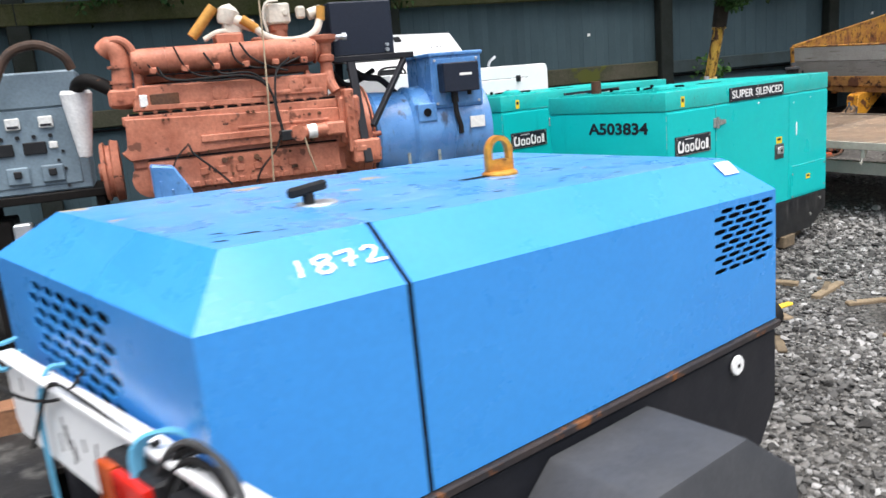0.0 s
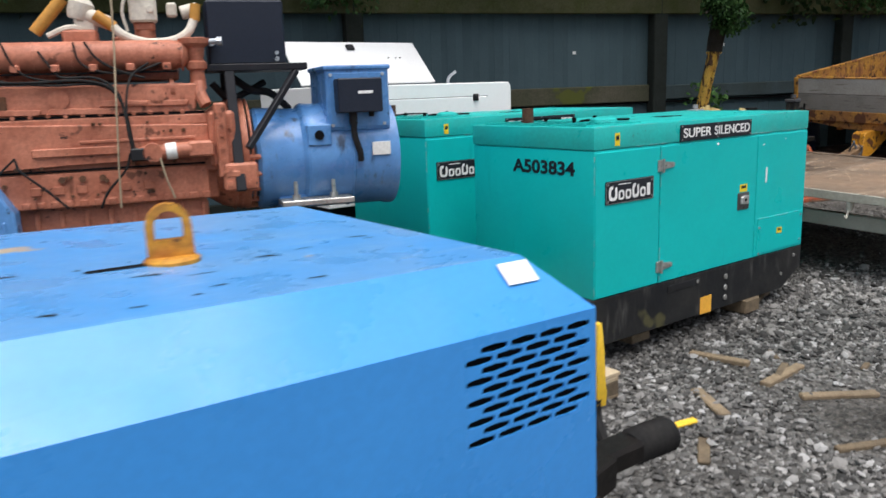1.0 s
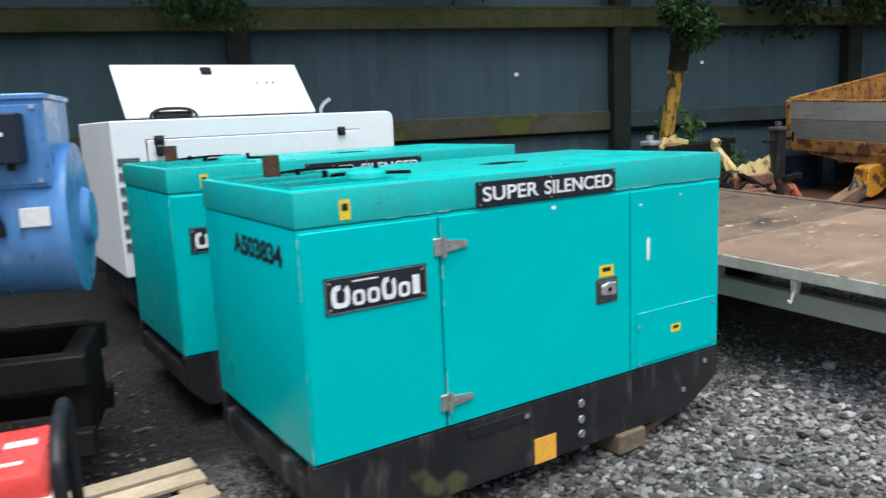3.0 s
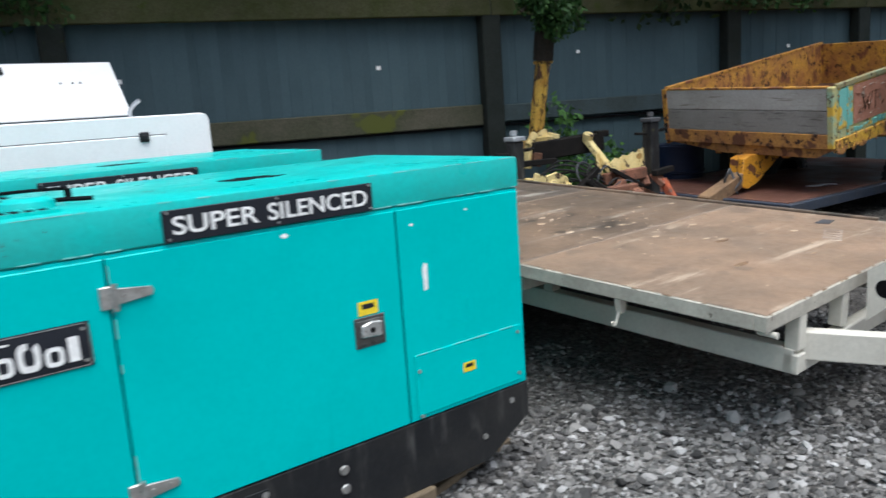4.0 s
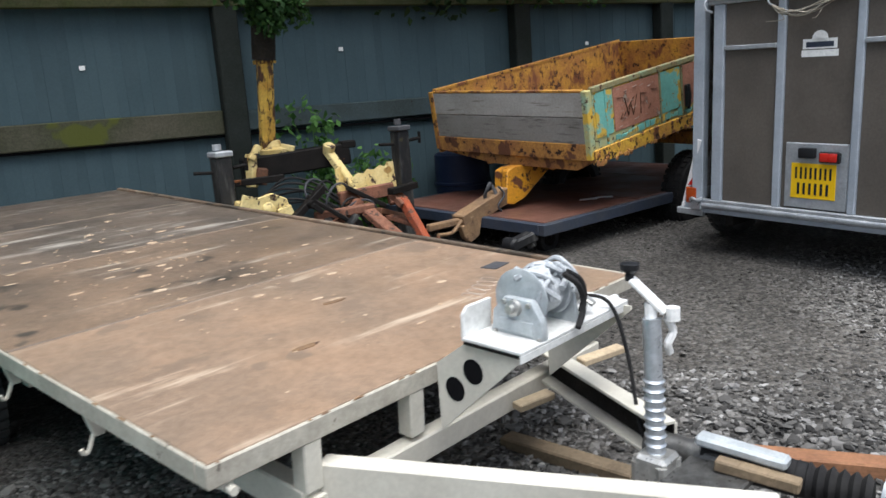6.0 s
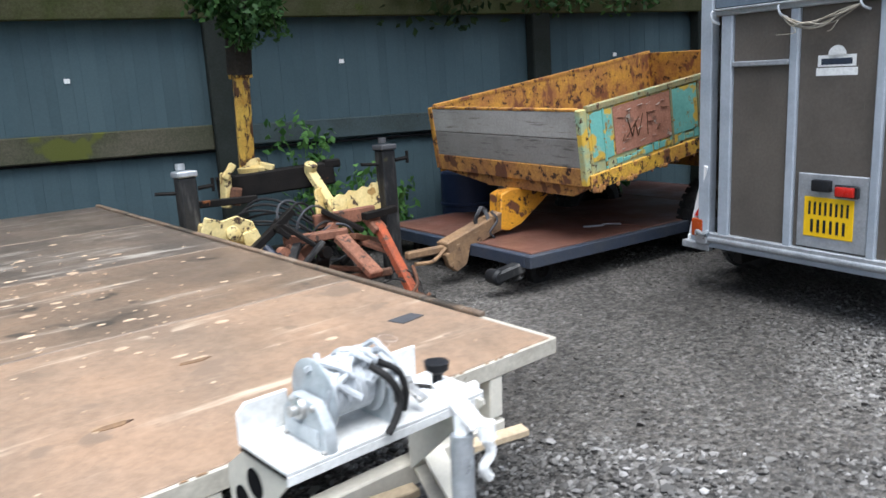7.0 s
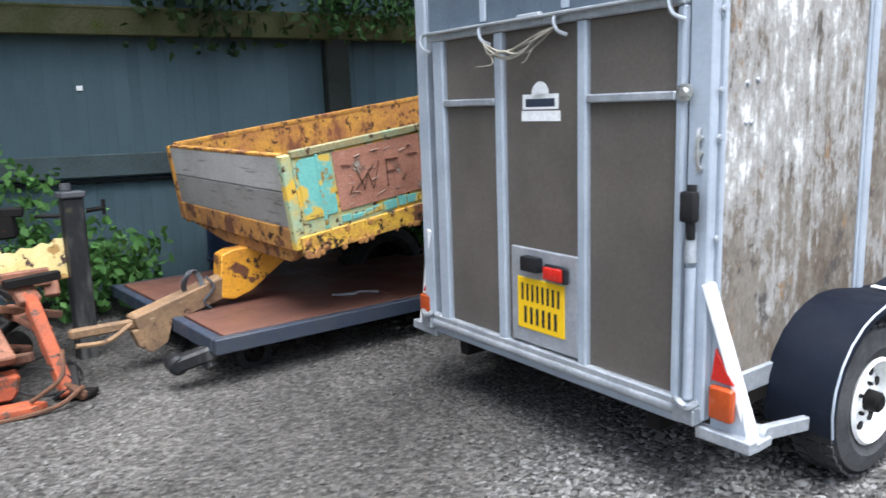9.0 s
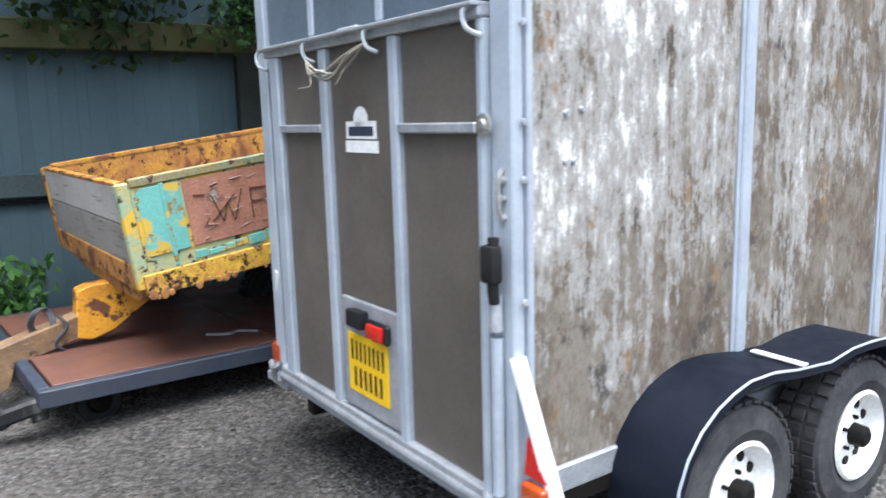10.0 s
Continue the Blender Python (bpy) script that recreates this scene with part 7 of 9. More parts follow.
# ---- tipping trailer ----
def tipper():
    m = Matrix.Translation((10.375, 3.72, .965)) @ pose(0, 0, 0, 0, 0, -5) @ pose(0, 0, 0, 2.6, 0, 0) @ pose(0, 0, 0, 0, -8.5, 0)
    root = thing("tipping_trailer", m, "rusty yellow tipping trailer with grey headboard planks", "trailer")
    L, W, H = 2.75, 1.77, .49
    bm = B()
    box(bm, (.0, .0, .0), (L, W, .035), .006)
    part("floor", bm, rust_steel, root)
    # bed underside rail, tapered at the front
    bm = B()
    prism(bm, [(.02, -.03), (W - .02, -.03), (W - .02, .10), (.02, .10)], .04, Matrix(((0, 0, 1, -.025), (1, 0, 0, 0), (0, 1, 0, 0), (0, 0, 0, 1))), .006)
    prism(bm, [(.0, -.03), (W, -.03), (W * .62, -.115), (W * .1, -.115)], .05, Matrix(((0, 0, 1, .0), (1, 0, 0, 0), (0, 1, 0, 0), (0, 0, 0, 1))), .006)
    part("front_sill", bm, skirt_rust, root, "rusting yellow front sill")
    for z0, z1, mat in ((.10, .295, grey_wood_dark), (.30, H - .005, grey_wood)):
        bm = B()
        box(bm, (-.02, .055, z0), (.015, W - .045, z1), .004)
        part("headboard_plank", bm, mat, root, "weathered grey headboard plank")
    for y in (.0, W - .05):
        bm = B()
        box(bm, (-.03, y, -.02), (.03, y + .055, H + .005), .006)
        part("corner_post", bm, yellow_rust if y > 1 else tip_side, root)
    bm = B()
    box(bm, (-.022, .05, H - .006), (.02, W - .05, H + .012), .003)
    part("headboard_cap", bm, yellow_rust, root)
    # sides
    for y0, y1, o in ((.0, .03, -1), (W - .03, W, 1)):
        bm = B()
        box(bm, (.03, y0, .03), (L, y1, H), .003)
        sd = part("side", bm, yellow_rust if o > 0 else tip_side, root, "flaking painted side board")
        bm = B()
        box(bm, (.03, y0 - (.012 if o < 0 else 0), H - .02), (L, y1 + (.012 if o > 0 else 0), H + .022), .005)
        part("side_cap", bm, yellow_rust if o > 0 else cap_green, sd)
        bm = B()
        box(bm, (.0, y0 - .012 if o < 0 else y1 - .02, -.06), (L, y0 + .02 if o < 0 else y1 + .012, .05), .005)
        part("side_sill", bm, sill_rust if o < 0 else yellow_rust, sd, "rusting yellow bottom rail")
    for x0, x1, mat in ((.05, .165, tip_turq), (.18, .255, tip_turq), (.27, .86, tip_pink), (.88, 1.16, tip_turq), (1.20, 1.95, tip_pink), (2.0, 2.4, tip_turq)):
        bm = B()
        box(bm, (x0, -.007, .13), (x1, -.0005, H - .03), .003)
        part("side_panel", bm, mat, root)
    # ragged paint left between the panels and the rail, and rust blisters along the rail's lower edge
    rnd = random.Random(3)
    bm = B()
    x = .27
    while x < 1.9:
        w = rnd.uniform(.05, .12)
        box(bm, (x, -.0065, .055 + rnd.uniform(0, .02)), (x + w * .9, -.0005, .112 + rnd.uniform(-.02, .02)), .003)
        x += w
    tagged(part("paint_flake", bm, tip_turq, root, "turquoise paint left above the rail"), kind="stuff")
    bm = B()
    for k in range(70):
        x = .02 + 2.2 * rnd.random() ** 1.7
        z = -.06 + rnd.choice((0, 0, .02, .06, .09)) + rnd.uniform(-.008, .008)
        r = rnd.uniform(.008, .022)
        lathe(bm, (x, -.010, z), (0, -1, 0), [(0, r), (.006, r * .8), (.009, 0)], 7)
    tagged(part("rust_blister", bm, skirt_rust, root, "rust blisters along the bottom rail"), kind="stuff")
    # scrawled strokes on the faded panel
    bm = B()
    for x0, z0, x1, z1 in ((.40, .36, .44, .22), (.44, .22, .475, .31), (.475, .31, .50, .21), (.50, .21, .56, .36), (.385, .23, .52, .345), (.60, .20, .605, .36), (.605, .355, .69, .35), (.60, .29, .665, .285), (.70, .22, .73, .25), (.755, .36, .83, .35), (.34, .21, .37, .25), (.31, .38, .37, .37)):
        bar(bm, (x0, -.0075, z0), (x1, -.0075, z1), rnd.uniform(.010, .017), .003, 0)
    tagged(part("scratched_mark", bm, rust_steel, root, "dark rusty scratched marks"), kind="stuff")
    bm = B()
    for k in range(16):
        x, z = rnd.uniform(.29, .84), rnd.choice((rnd.uniform(.37, .44), rnd.uniform(.14, .2), rnd.uniform(.2, .4)))
        bar(bm, (x, -.0072, z), (x + rnd.uniform(.02, .06), -.0072, z + rnd.uniform(-.015, .015)), rnd.uniform(.004, .016), .002, 0)
    tagged(part("chalk_mark", bm, chalk, root, "pale scuffs on the panel"), kind="stuff")
    for x in (.172, .87, 1.18, 1.975):
        bm = B()
        box(bm, (x - .010, -.014, .06), (x + .010, -.0005, H - .02), .004)
        part("stake", bm, tip_turq if x < .4 else cap_green, root)
    bm = B()
    box(bm, (L - .03, .0, .03), (L, W, H), .004)
    part("tailboard", bm, yellow_rust, root)
    bm = B()
    box(bm, (1.20, -.04, .12), (1.26, -.012, .3), .006)
    tube(bm, [(1.23, -.03, .3), (1.23, -.045, .22), (1.23, -.03, .1)], .014, 7)
    part("catch", bm, black_plastic, root)
    # chassis, ram gusset, axle and drawbar
    bm = B()
    for y in (.5, W - .56):
        box(bm, (.1, y, -.16), (L - .2, y + .07, -.035), .006)
    box(bm, (1.5, .05, -.28), (1.62, W - .05, -.16), .006)
    part("chassis", bm, yellow_rust, root)
    inv = m.inverted()

    def w2(p):
        return inv @ Vector(p)
    bm = B()
    mm = Matrix(((.98, 0, .17, 10.27), (-.17, 0, .98, 4.50), (0, 1, 0, .60), (0, 0, 0, 1)))
    prism(bm, [(0, .0), (.02, .26), (.1, .29), (.62, .31), (.44, .2), (.20, .02), (.08, -.02)], .16, inv @ mm, .008)
    part("gusset", bm, gusset_orange, root, "chipped yellow drawbar gusset")
    bm = B()
    bar(bm, w2((10.42, 4.56, .70)), w2((9.75, 4.56, .52)), .12, .13, .008)
    part("drawbar", bm, tan_steel, root, "scuffed tan drawbar")
    bm = B()
    prism(bm, [(0, .12), (.26, .2), (.2, .02), (.1, -.02), (.03, .03)], .05, inv @ Matrix(((1, 0, 0, 9.72), (0, 0, 1, 4.50), (0, 1, 0, .38), (0, 0, 0, 1))), .006)
    bar(bm, w2((9.80, 4.56, .535)), w2((9.40, 4.54, .545)), .05, .055, .01)
    tube(bm, [w2((9.72, 4.50, .55)), w2((9.6, 4.46, .50)), w2((9.52, 4.44, .49)), w2((9.40, 4.44, .50))], .014, 7)
    part("hitch", bm, tan_steel, root, "worn hitch plate")
    bm = B()
    for k in range(3):
        tube(bm, [w2((10.10 + .055 * math.cos(t) + .01 * k, 4.53 + .02 * math.sin(t * 2), .72 + .07 * math.sin(t))) for t in [2 * math.pi * i / 14 for i in range(15)]], .008, 6, 2)
    tube(bm, [w2((10.18, 4.5, .75)), w2((10.22, 4.48, .68)), w2((10.16, 4.5, .6)), w2((10.2, 4.5, .55))], .009, 6)
    pieces("hose", bm, rubber_grey, root, "coiled grey hose on the drawbar")
    for y, o in ((.16, -1), (W - .16, 1)):
        wheel(root, w2((11.9, 3.72 if o < 0 else 5.0, .50)), (0, o, 0), .36, .2, black_rubber, dark_steel, dark_steel)


tipper()


# ---- scrapped loader linkage ----
def scrap():
    z0 = ground_z(9.0, 5.3)
    root = thing("scrap_loader_frame", Matrix.Translation((8.9, 5.4, z0)), "heap of dismantled yellow and red loader frame with hoses", "scrap machinery")

    def W(*p):
        return Vector((p[0] - 8.9, p[1] - 5.4, p[2] - z0))
    # two dark stabiliser rams
    for x, y, zt in ((8.24, 5.34, 1.25), (9.63, 5.02, 1.31)):
        bm = B()
        bar(bm, W(x, y, .24), W(x, y, zt - .06), .115, .11, .01)
        rm = part("stabiliser_leg", bm, skid_black, root, "dark square stabiliser leg")
        bm = B()
        box(bm, (-.068, -.065, 0), (.068, .065, .04), .008, Matrix.Translation(W(x, y, zt - .06)))
        cyl(bm, W(x - .03, y - .02, zt - .01), W(x - .03, y - .02, zt + .03), .03, seg=10)
        part("cap", bm, galv if x < 9 else rubber_grey, rm)
        bm = B()
        cyl(bm, W(x + .07, y - .03, zt - .14), W(x + .17, y - .05, zt - .13), .014, seg=8)
        cyl(bm, W(x - .07, y, zt - .16), W(x - .2, y + .02, zt - .15), .012, seg=8)
        cyl(bm, W(x + .165, y - .05, zt - .17), W(x + .165, y - .05, zt - .08), .012, seg=8)
        pieces("pin", bm, dark_steel, rm)
    # upright yellow post
    bm = B()
    bar(bm, W(8.87, 5.72, 1.16), W(8.80, 5.52, 1.84), .11, .09, .01)
    box(bm, (-.065, -.06, -.02), (.065, .06, .01), .005, Matrix.Translation(W(8.80, 5.52, 1.84)))
    bar(bm, W(8.865, 5.655, 1.24), W(8.80, 5.465, 1.80), .03, .02, .003)
    part("post", bm, yellow_mast, root, "flaking yellow upright post")
    bm = B()
    lathe(bm, W(8.90, 5.68, 1.13), (0, 0, 1), [(0, .11), (.05, .12), (.07, .07), (.12, .05), (.12, 0)], 14)
    bar(bm, W(8.92, 5.62, 1.2), W(9.0, 5.55, 1.17), .05, .05, .008)
    part("post_foot", bm, yellow_scrap, root)
    # cross frame
    bm = B()
    bar(bm, W(8.62, 5.72, 1.05), W(9.42, 5.42, 1.10), .14, .17, .012)
    bar(bm, W(8.35, 5.5, .98), W(8.75, 5.36, .985), .05, .05, .006)
    bar(bm, W(9.34, 5.42, 1.17), W(9.46, 5.38, 1.17), .09, .06, .01)
    part("crossbeam", bm, dark_steel, root, "oily dark crossbeam")
    bm = B()
    bar(bm, W(8.62, 5.60, .92), W(8.64, 5.60, 1.17), .10, .05, .008)
    bar(bm, W(8.61, 5.56, 1.13), W(8.68, 5.54, 1.23), .06, .05, .008)
    part("lug", bm, yellow_scrap, root)
    bm = B()
    bar(bm, W(8.66, 5.54, .94), W(8.68, 5.53, 1.06), .12, .08, .006)
    part("bracket", bm, rust_steel, root)
    bm = B()
    fold = Matrix.Translation(W(8.40, 5.18, .70)) @ pose(0, 0, 0, 4, 8, -14)
    box(bm, (-.18, -.06, .02), (.16, .08, .16), .02, fold, 2)
    prism(bm, [(-.19, .08), (-.16, .22), (-.05, .19), (.04, .235), (.15, .20), (.19, .10), (.1, .06)], .03, fold @ xz(-.05), .006)
    prism(bm, [(.08, .12), (.17, .16), (.25, .02), (.24, -.12), (.15, -.16), (.12, -.02)], .05, fold @ xz(-.06), .012, 2)
    box(bm, (-.2, -.09, -.02), (.1, .02, .03), .01, fold)
    lathe(bm, fold @ Vector((.02, -.06, .12)), (0, -1, .1), [(0, .05), (.03, .05), (.04, .03), (.04, 0)], 14)
    bar(bm, W(8.55, 5.14, .78), W(8.66, 5.06, .56), .075, .05, .012)
    part("bracket", bm, yellow_scrap, root, "folded yellow bracket")
    # angled arm and toothed plate
    bm = B()
    bar(bm, W(9.22, 5.44, 1.15), W(9.27, 5.04, .70), .075, .055, .008)
    lathe(bm, W(9.22, 5.40, 1.16), (0, -.4, 1), [(-.03, .045), (.02, .05), (.035, .03), (.035, 0)], 12)
    part("arm", bm, yellow_scrap, root, "slanting yellow arm")
    bm = B()
    pts = [(.0, .02), (.05, -.03), (.40, .0), (.44, .05), (.46, .30), (.43, .27), (.40, .29), (.385, .235), (.34, .245), (.315, .205), (.27, .225), (.22, .19), (.16, .205), (.13, .17), (.08, .185), (.03, .15)]
    prism(bm, pts, .02, Matrix.Translation(W(9.20, 5.16, .775)) @ pose(0, 0, 0, 84, 0, -16), .004)
    prism(bm, [(.02, 0), (.40, 0), (.36, .10), (.05, .09)], .015, Matrix.Translation(W(9.21, 5.14, .775)) @ pose(0, 0, 0, 25, 0, -16), .003)
    prism(bm, [(0, 0), (.10, .0), (.12, .22), (.04, .20)], .02, Matrix.Translation(W(9.12, 5.22, .80)) @ pose(0, 0, 0, 80, 0, 18), .004)
    part("toothed_plate", bm, yellow_scrap, root, "torn yellow toothed plate")
    # red linkage
    for p, q, w, h in (((9.00, 5.05, .80), (9.45, 4.95, .82), .06, .10), ((9.02, 4.75, .72), (9.05, 4.40, .50), .11, .05), ((8.73, 4.93, .70), (8.81, 4.80, .42), .09, .05), ((9.245, 4.63, .79), (9.31, 4.33, .28), .07, .06), ((9.22, 4.70, .84), (9.25, 4.60, .74), .12, .05), ((8.78, 4.83, .42), (9.18, 4.41, .50), .045, .05), ((8.70, 4.95, .72), (9.10, 4.78, .74), .08, .06), ((9.30, 4.36, .34), (9.37, 4.26, .27), .05, .04), ((8.85, 5.1, .62), (9.1, 5.05, .72), .05, .05), ((9.46, 5.0, .82), (9.45, 4.94, .70), .08, .05)):
        bm = B()
        bar(bm, W(*p), W(*q), w, h, .008)
        part("link", bm, (orange_red if w == .07 else rust_pink) if w > .05 else rust_steel, root, "worn red link arm" if w == .07 else "rusty link arm")
    bm = B()
    prism(bm, [(.02, 0), (.38, 0), (.41, .05), (.42, .13), (.0, .13)], .14, Matrix.Translation(W(8.72, 4.62, .29)) @ pose(0, 0, 0, 90, 0, -8), .012)
    prism(bm, [(0, .05), (.06, .0), (.5, .0), (.58, .06), (.5, .15), (.06, .15)], .05, Matrix.Translation(W(8.62, 4.34, .235)) @ pose(0, 0, 0, 0, 0, -9), .014, 2)
    part("drip_pan", bm, orange_red, root, "bright red-orange pan")
    bm = B()
    bar(bm, W(9.28, 4.42, .27), W(9.42, 4.28, .28), .10, .03, .006)
    bar(bm, W(9.36, 4.44, .42), W(9.33, 4.30, .26), .06, .06, .008)
    bar(bm, W(8.95, 4.95, .40), W(8.88, 4.75, .62), .08, .08, .01)
    cyl(bm, W(8.98, 4.9, .44), W(8.83, 5.12, .66), .04, seg=12)
    cyl(bm, W(9.1, 5.0, .36), W(9.3, 5.2, .40), .09, seg=14)
    box(bm, (-.2, -.15, 0), (.3, .2, .1), .02, Matrix.Translation(W(9.0, 5.2, z0 + .02)))
    pieces("link", bm, dark_steel, root)
    bm = B()
    lathe(bm, W(8.66, 4.60, .40), (-.1, -.5, .85), [(0, .045), (.012, .05), (.02, .045), (.022, 0)], 18)
    part("plastic_cap", bm, sign_white, root, "round white plastic cap")
    for p, q, r in (((8.50, 4.70, .68), (8.60, 4.52, .47), .045), ((8.47, 4.76, .74), (8.50, 4.70, .68), .03)):
        bm = B()
        cyl(bm, W(*p), W(*q), r, seg=16, ch=.006)
        part("ram", bm, navy_plastic, root, "dark hydraulic ram cylinder")
    bm = B()
    for k in range(3):
        lathe(bm, W(8.535 + .02 * k, 4.635 - .036 * k, .60 - .042 * k), Vector((.1, -.18, -.21)), [(0, .046), (.004, .05), (.012, .05), (.016, .046)], 16)
    pieces("ram_band", bm, galv, root, "pale band on the ram")
    for pts_, r in (([(8.60, 4.42, .27), (8.9, 4.28, .25), (9.2, 4.22, .27), (9.36, 4.26, .33)], .012), ([(9.12, 4.30, .30), (9.26, 4.26, .40), (9.30, 4.34, .52)], .012)):
        bm = B()
        tube(bm, [W(*p) for p in pts_], r, 7)
        part("bent_rod", bm, rust_steel, root, "bent rusty rod")
    bm = B()
    rnd = random.Random(9)
    for k in range(6):
        o = rnd.uniform(-.1, .1)
        bh = B()
        tube(bh, [W(8.60 + o, 5.45, .84), W(8.72 + o, 5.3, .98 - .035 * k), W(8.88 + o, 5.18, .94 - .03 * k), W(9.02 + o, 5.05, .80 - .02 * k), W(9.14 + o * .5, 4.95, .68 - .03 * k)], .009, 6)
        part("hose", bh, black_rubber, root)
    tube(bm, [W(9.14, 4.62, .42), W(9.3, 4.42, .48), W(9.4, 4.4, .34), W(9.2, 4.36, .30), W(9.05, 4.5, .36)], .008, 5)
    tube(bm, [W(9.05, 4.5, .36), W(9.2, 4.42, .44), W(9.34, 4.34, .35), W(9.22, 4.3, .29)], .006, 5)
    part("hose", bm, black_rubber, root, "tangle of black hydraulic hoses")
    # oily clutter between the arms
    for k in range(24):
        x, y, z = rnd.uniform(8.62, 9.32), rnd.uniform(4.62, 5.4), rnd.uniform(.34, .86)
        d = Vector((rnd.uniform(-.18, .18), rnd.uniform(-.16, .16), rnd.uniform(-.15, .15)))
        bm = B()
        bar(bm, W(x, y, z) - d, W(x, y, z) + d, rnd.uniform(.025, .09), rnd.uniform(.02, .05), .005)
        if k % 3 == 0:
            cyl(bm, W(x, y, z) - d - Vector((0, .03, 0)), W(x, y, z) - d + Vector((0, .03, 0)), rnd.uniform(.03, .05), seg=12)
        pieces("bracket", bm, (rust_pink, dark_steel, rust_steel, dark_steel, dark_steel, skid_black)[k % 6], root)
    for k in range(5):
        r = .10 + .03 * (k % 3)
        bm = B()
        tube(bm, [W(8.88 + .05 * k + r * math.cos(t), 5.15 - .06 * k + .35 * r * math.sin(t + k), .86 - .05 * k + r * math.sin(t)) for t in [2 * math.pi * i / 14 for i in range(13)]], .009, 6, 2)
        part("hose", bm, black_rubber if k % 2 else rubber_grey, root, "looped hydraulic hose")


scrap()


def blue_drum():
    x, y = 11.1, 5.75
    bm = B()
    lathe(bm, (0, 0, 0), (0, 0, 1), [(0, .24), (.02, .27), (.28, .27), (.29, .285), (.31, .285), (.32, .27), (.58, .27), (.6, .24), (.6, 0)], 28)
    solid("drum", bm, surface("dark_blue_drum_paint", (0.008, 0.016, 0.045), rough=0.5), Matrix.Translation((x, y, surface_z(x, y))), "dark blue steel drum in the shadow by the fence", "drum")


blue_drum()

# ---- open engine and alternator set ----
def engine_set():
    m = Matrix.Translation((2.4, 3.95, 0)) @ pose(0, 0, 0, 0, 0, -17)
    root = thing("engine_generator", m, "open oxide-red diesel engine with blue alternator on a steel frame", "generator")
    rnd = random.Random(6)
    # block with stepped plates
    bm = B()
    box(bm, (-1.20, .06, 1.16), (.02, .62, 1.46), .012)
    box(bm, (-1.12, .10, 1.02), (.0, .58, 1.18), .01)
    box(bm, (-1.22, .05, 1.40), (-.03, .10, 1.452), .006)
    blk = part("engine_block", bm, engine_red, root)
    bm = B()
    prism(bm, [(-1.21, 1.21), (-.62, 1.235), (-.10, 1.235), (-.03, 1.27), (-.03, 1.40), (-1.21, 1.44), (-1.21, 1.28), (-1.25, 1.26)], .03, xz(.065), .006)
    box(bm, (-.83, .02, 1.275), (-.45, .036, 1.315), .004)
    box(bm, (-.62, .028, 1.33), (-.1, .036, 1.345), .003)
    part("side_cover", bm, engine_red, blk)
    bm = B()
    box(bm, (-1.13, .045, 1.03), (-.05, .075, 1.20), .006)
    for k in range(6):
        x = -.86 + k * .1
        box(bm, (x, .036, 1.095), (x + .045, .05, 1.135), .003)
    for k in range(15):
        x = -.95 + k * .063
        cyl(bm, (x, .055, 1.05), (x, .030, 1.05), .012, seg=8)
        box(bm, (x - .02, .04, 1.03), (x + .02, .06, 1.065), .004)
    part("sump_flange", bm, engine_red, blk)
    bm = B()
    prism(bm, [(-1.16, 1.47), (-.08, 1.455), (-.06, 1.60), (-1.12, 1.61)], .42, xz(.48), .01)
    for x in (-1.01, -.58):
        lathe(bm, (x + .32, .062, 1.54), (0, -1, 0), [(0, .045), (.012, .045), (.014, .035), (.014, 0)], 16)
    for x0, x1, z in ((-1.1, -.78, 1.475), (-.75, -.45, 1.47), (-.52, -.12, 1.50)):
        prism(bm, [(x0, z), (x1, z - .006), (x1 + .01, z + .02), (x0 + .02, z + .03)], .014, xz(.062), .003)
    box(bm, (-.40, .045, 1.505), (-.30, .062, 1.522), .003)
    for k in range(14):
        x = -1.12 + k * .075
        cyl(bm, (x, .064, 1.462 + .003 * (k % 3)), (x, .05, 1.462), .011, seg=6)
    head = part("cylinder_head", bm, engine_red, blk)
    bm = B()
    box(bm, (-1.06, .05, 1.49), (-.91, .064, 1.56), .003)
    part("data_plate", bm, rust_steel, head, "brown rusty data plate")
    bm = B()
    box(bm, (-1.115, .052, 1.495), (-1.075, .064, 1.56), .003)
    part("paper_tag", bm, sign_white, head)
    bm = B()
    prism(bm, [(-1.08, 1.62), (-.14, 1.62), (-.14, 1.70), (-1.08, 1.70)], .3, xz(.5), .02, 2)
    part("rocker_cover", bm, engine_red, blk)
    # manifold
    bm = B()
    lathe(bm, (-1.13, .12, 1.735), (1, 0, .005), [(0, .035), (.01, .062), (.05, .07), (.96, .072), (1.02, .06), (1.04, .04)], 24)
    mf = part("inlet_manifold", bm, engine_red, root, "round red inlet manifold")
    bm = B()
    for k in range(6):
        x = -1.02 + k * .165
        box(bm, (x - .02, .045, 1.665), (x + .02, .09, 1.70), .005)
        cyl(bm, (x, .06, 1.68), (x, .03, 1.68), .014, seg=8)
        lathe(bm, (x + .07, .12, 1.735), (1, 0, 0), [(0, .074), (.008, .074)], 20)
    pieces("clamp", bm, engine_red, mf)
    # outlet riser and elbow
    bm = B()
    lathe(bm, (-.055, .12, 1.57), (0, 0, 1), [(0, .04), (.09, .035), (.10, .05), (.13, .052), (.14, .036), (.2, .045), (.22, .075), (.245, .08), (.25, .05), (.25, 0)], 20)
    tube(bm, [(-.055, .12, 1.60), (-.07, .12, 1.57), (-.12, .11, 1.565), (-.2, .10, 1.575)], .036, 12)
    lathe(bm, (-.17, .10, 1.575), (-1, 0, 0), [(0, .05), (.02, .05), (.02, 0)], 14)
    part("outlet_riser", bm, engine_red, root)
    bm = B()
    cyl(bm, (.0, .10, 1.80), (.06, .08, 1.80), .014, seg=10)
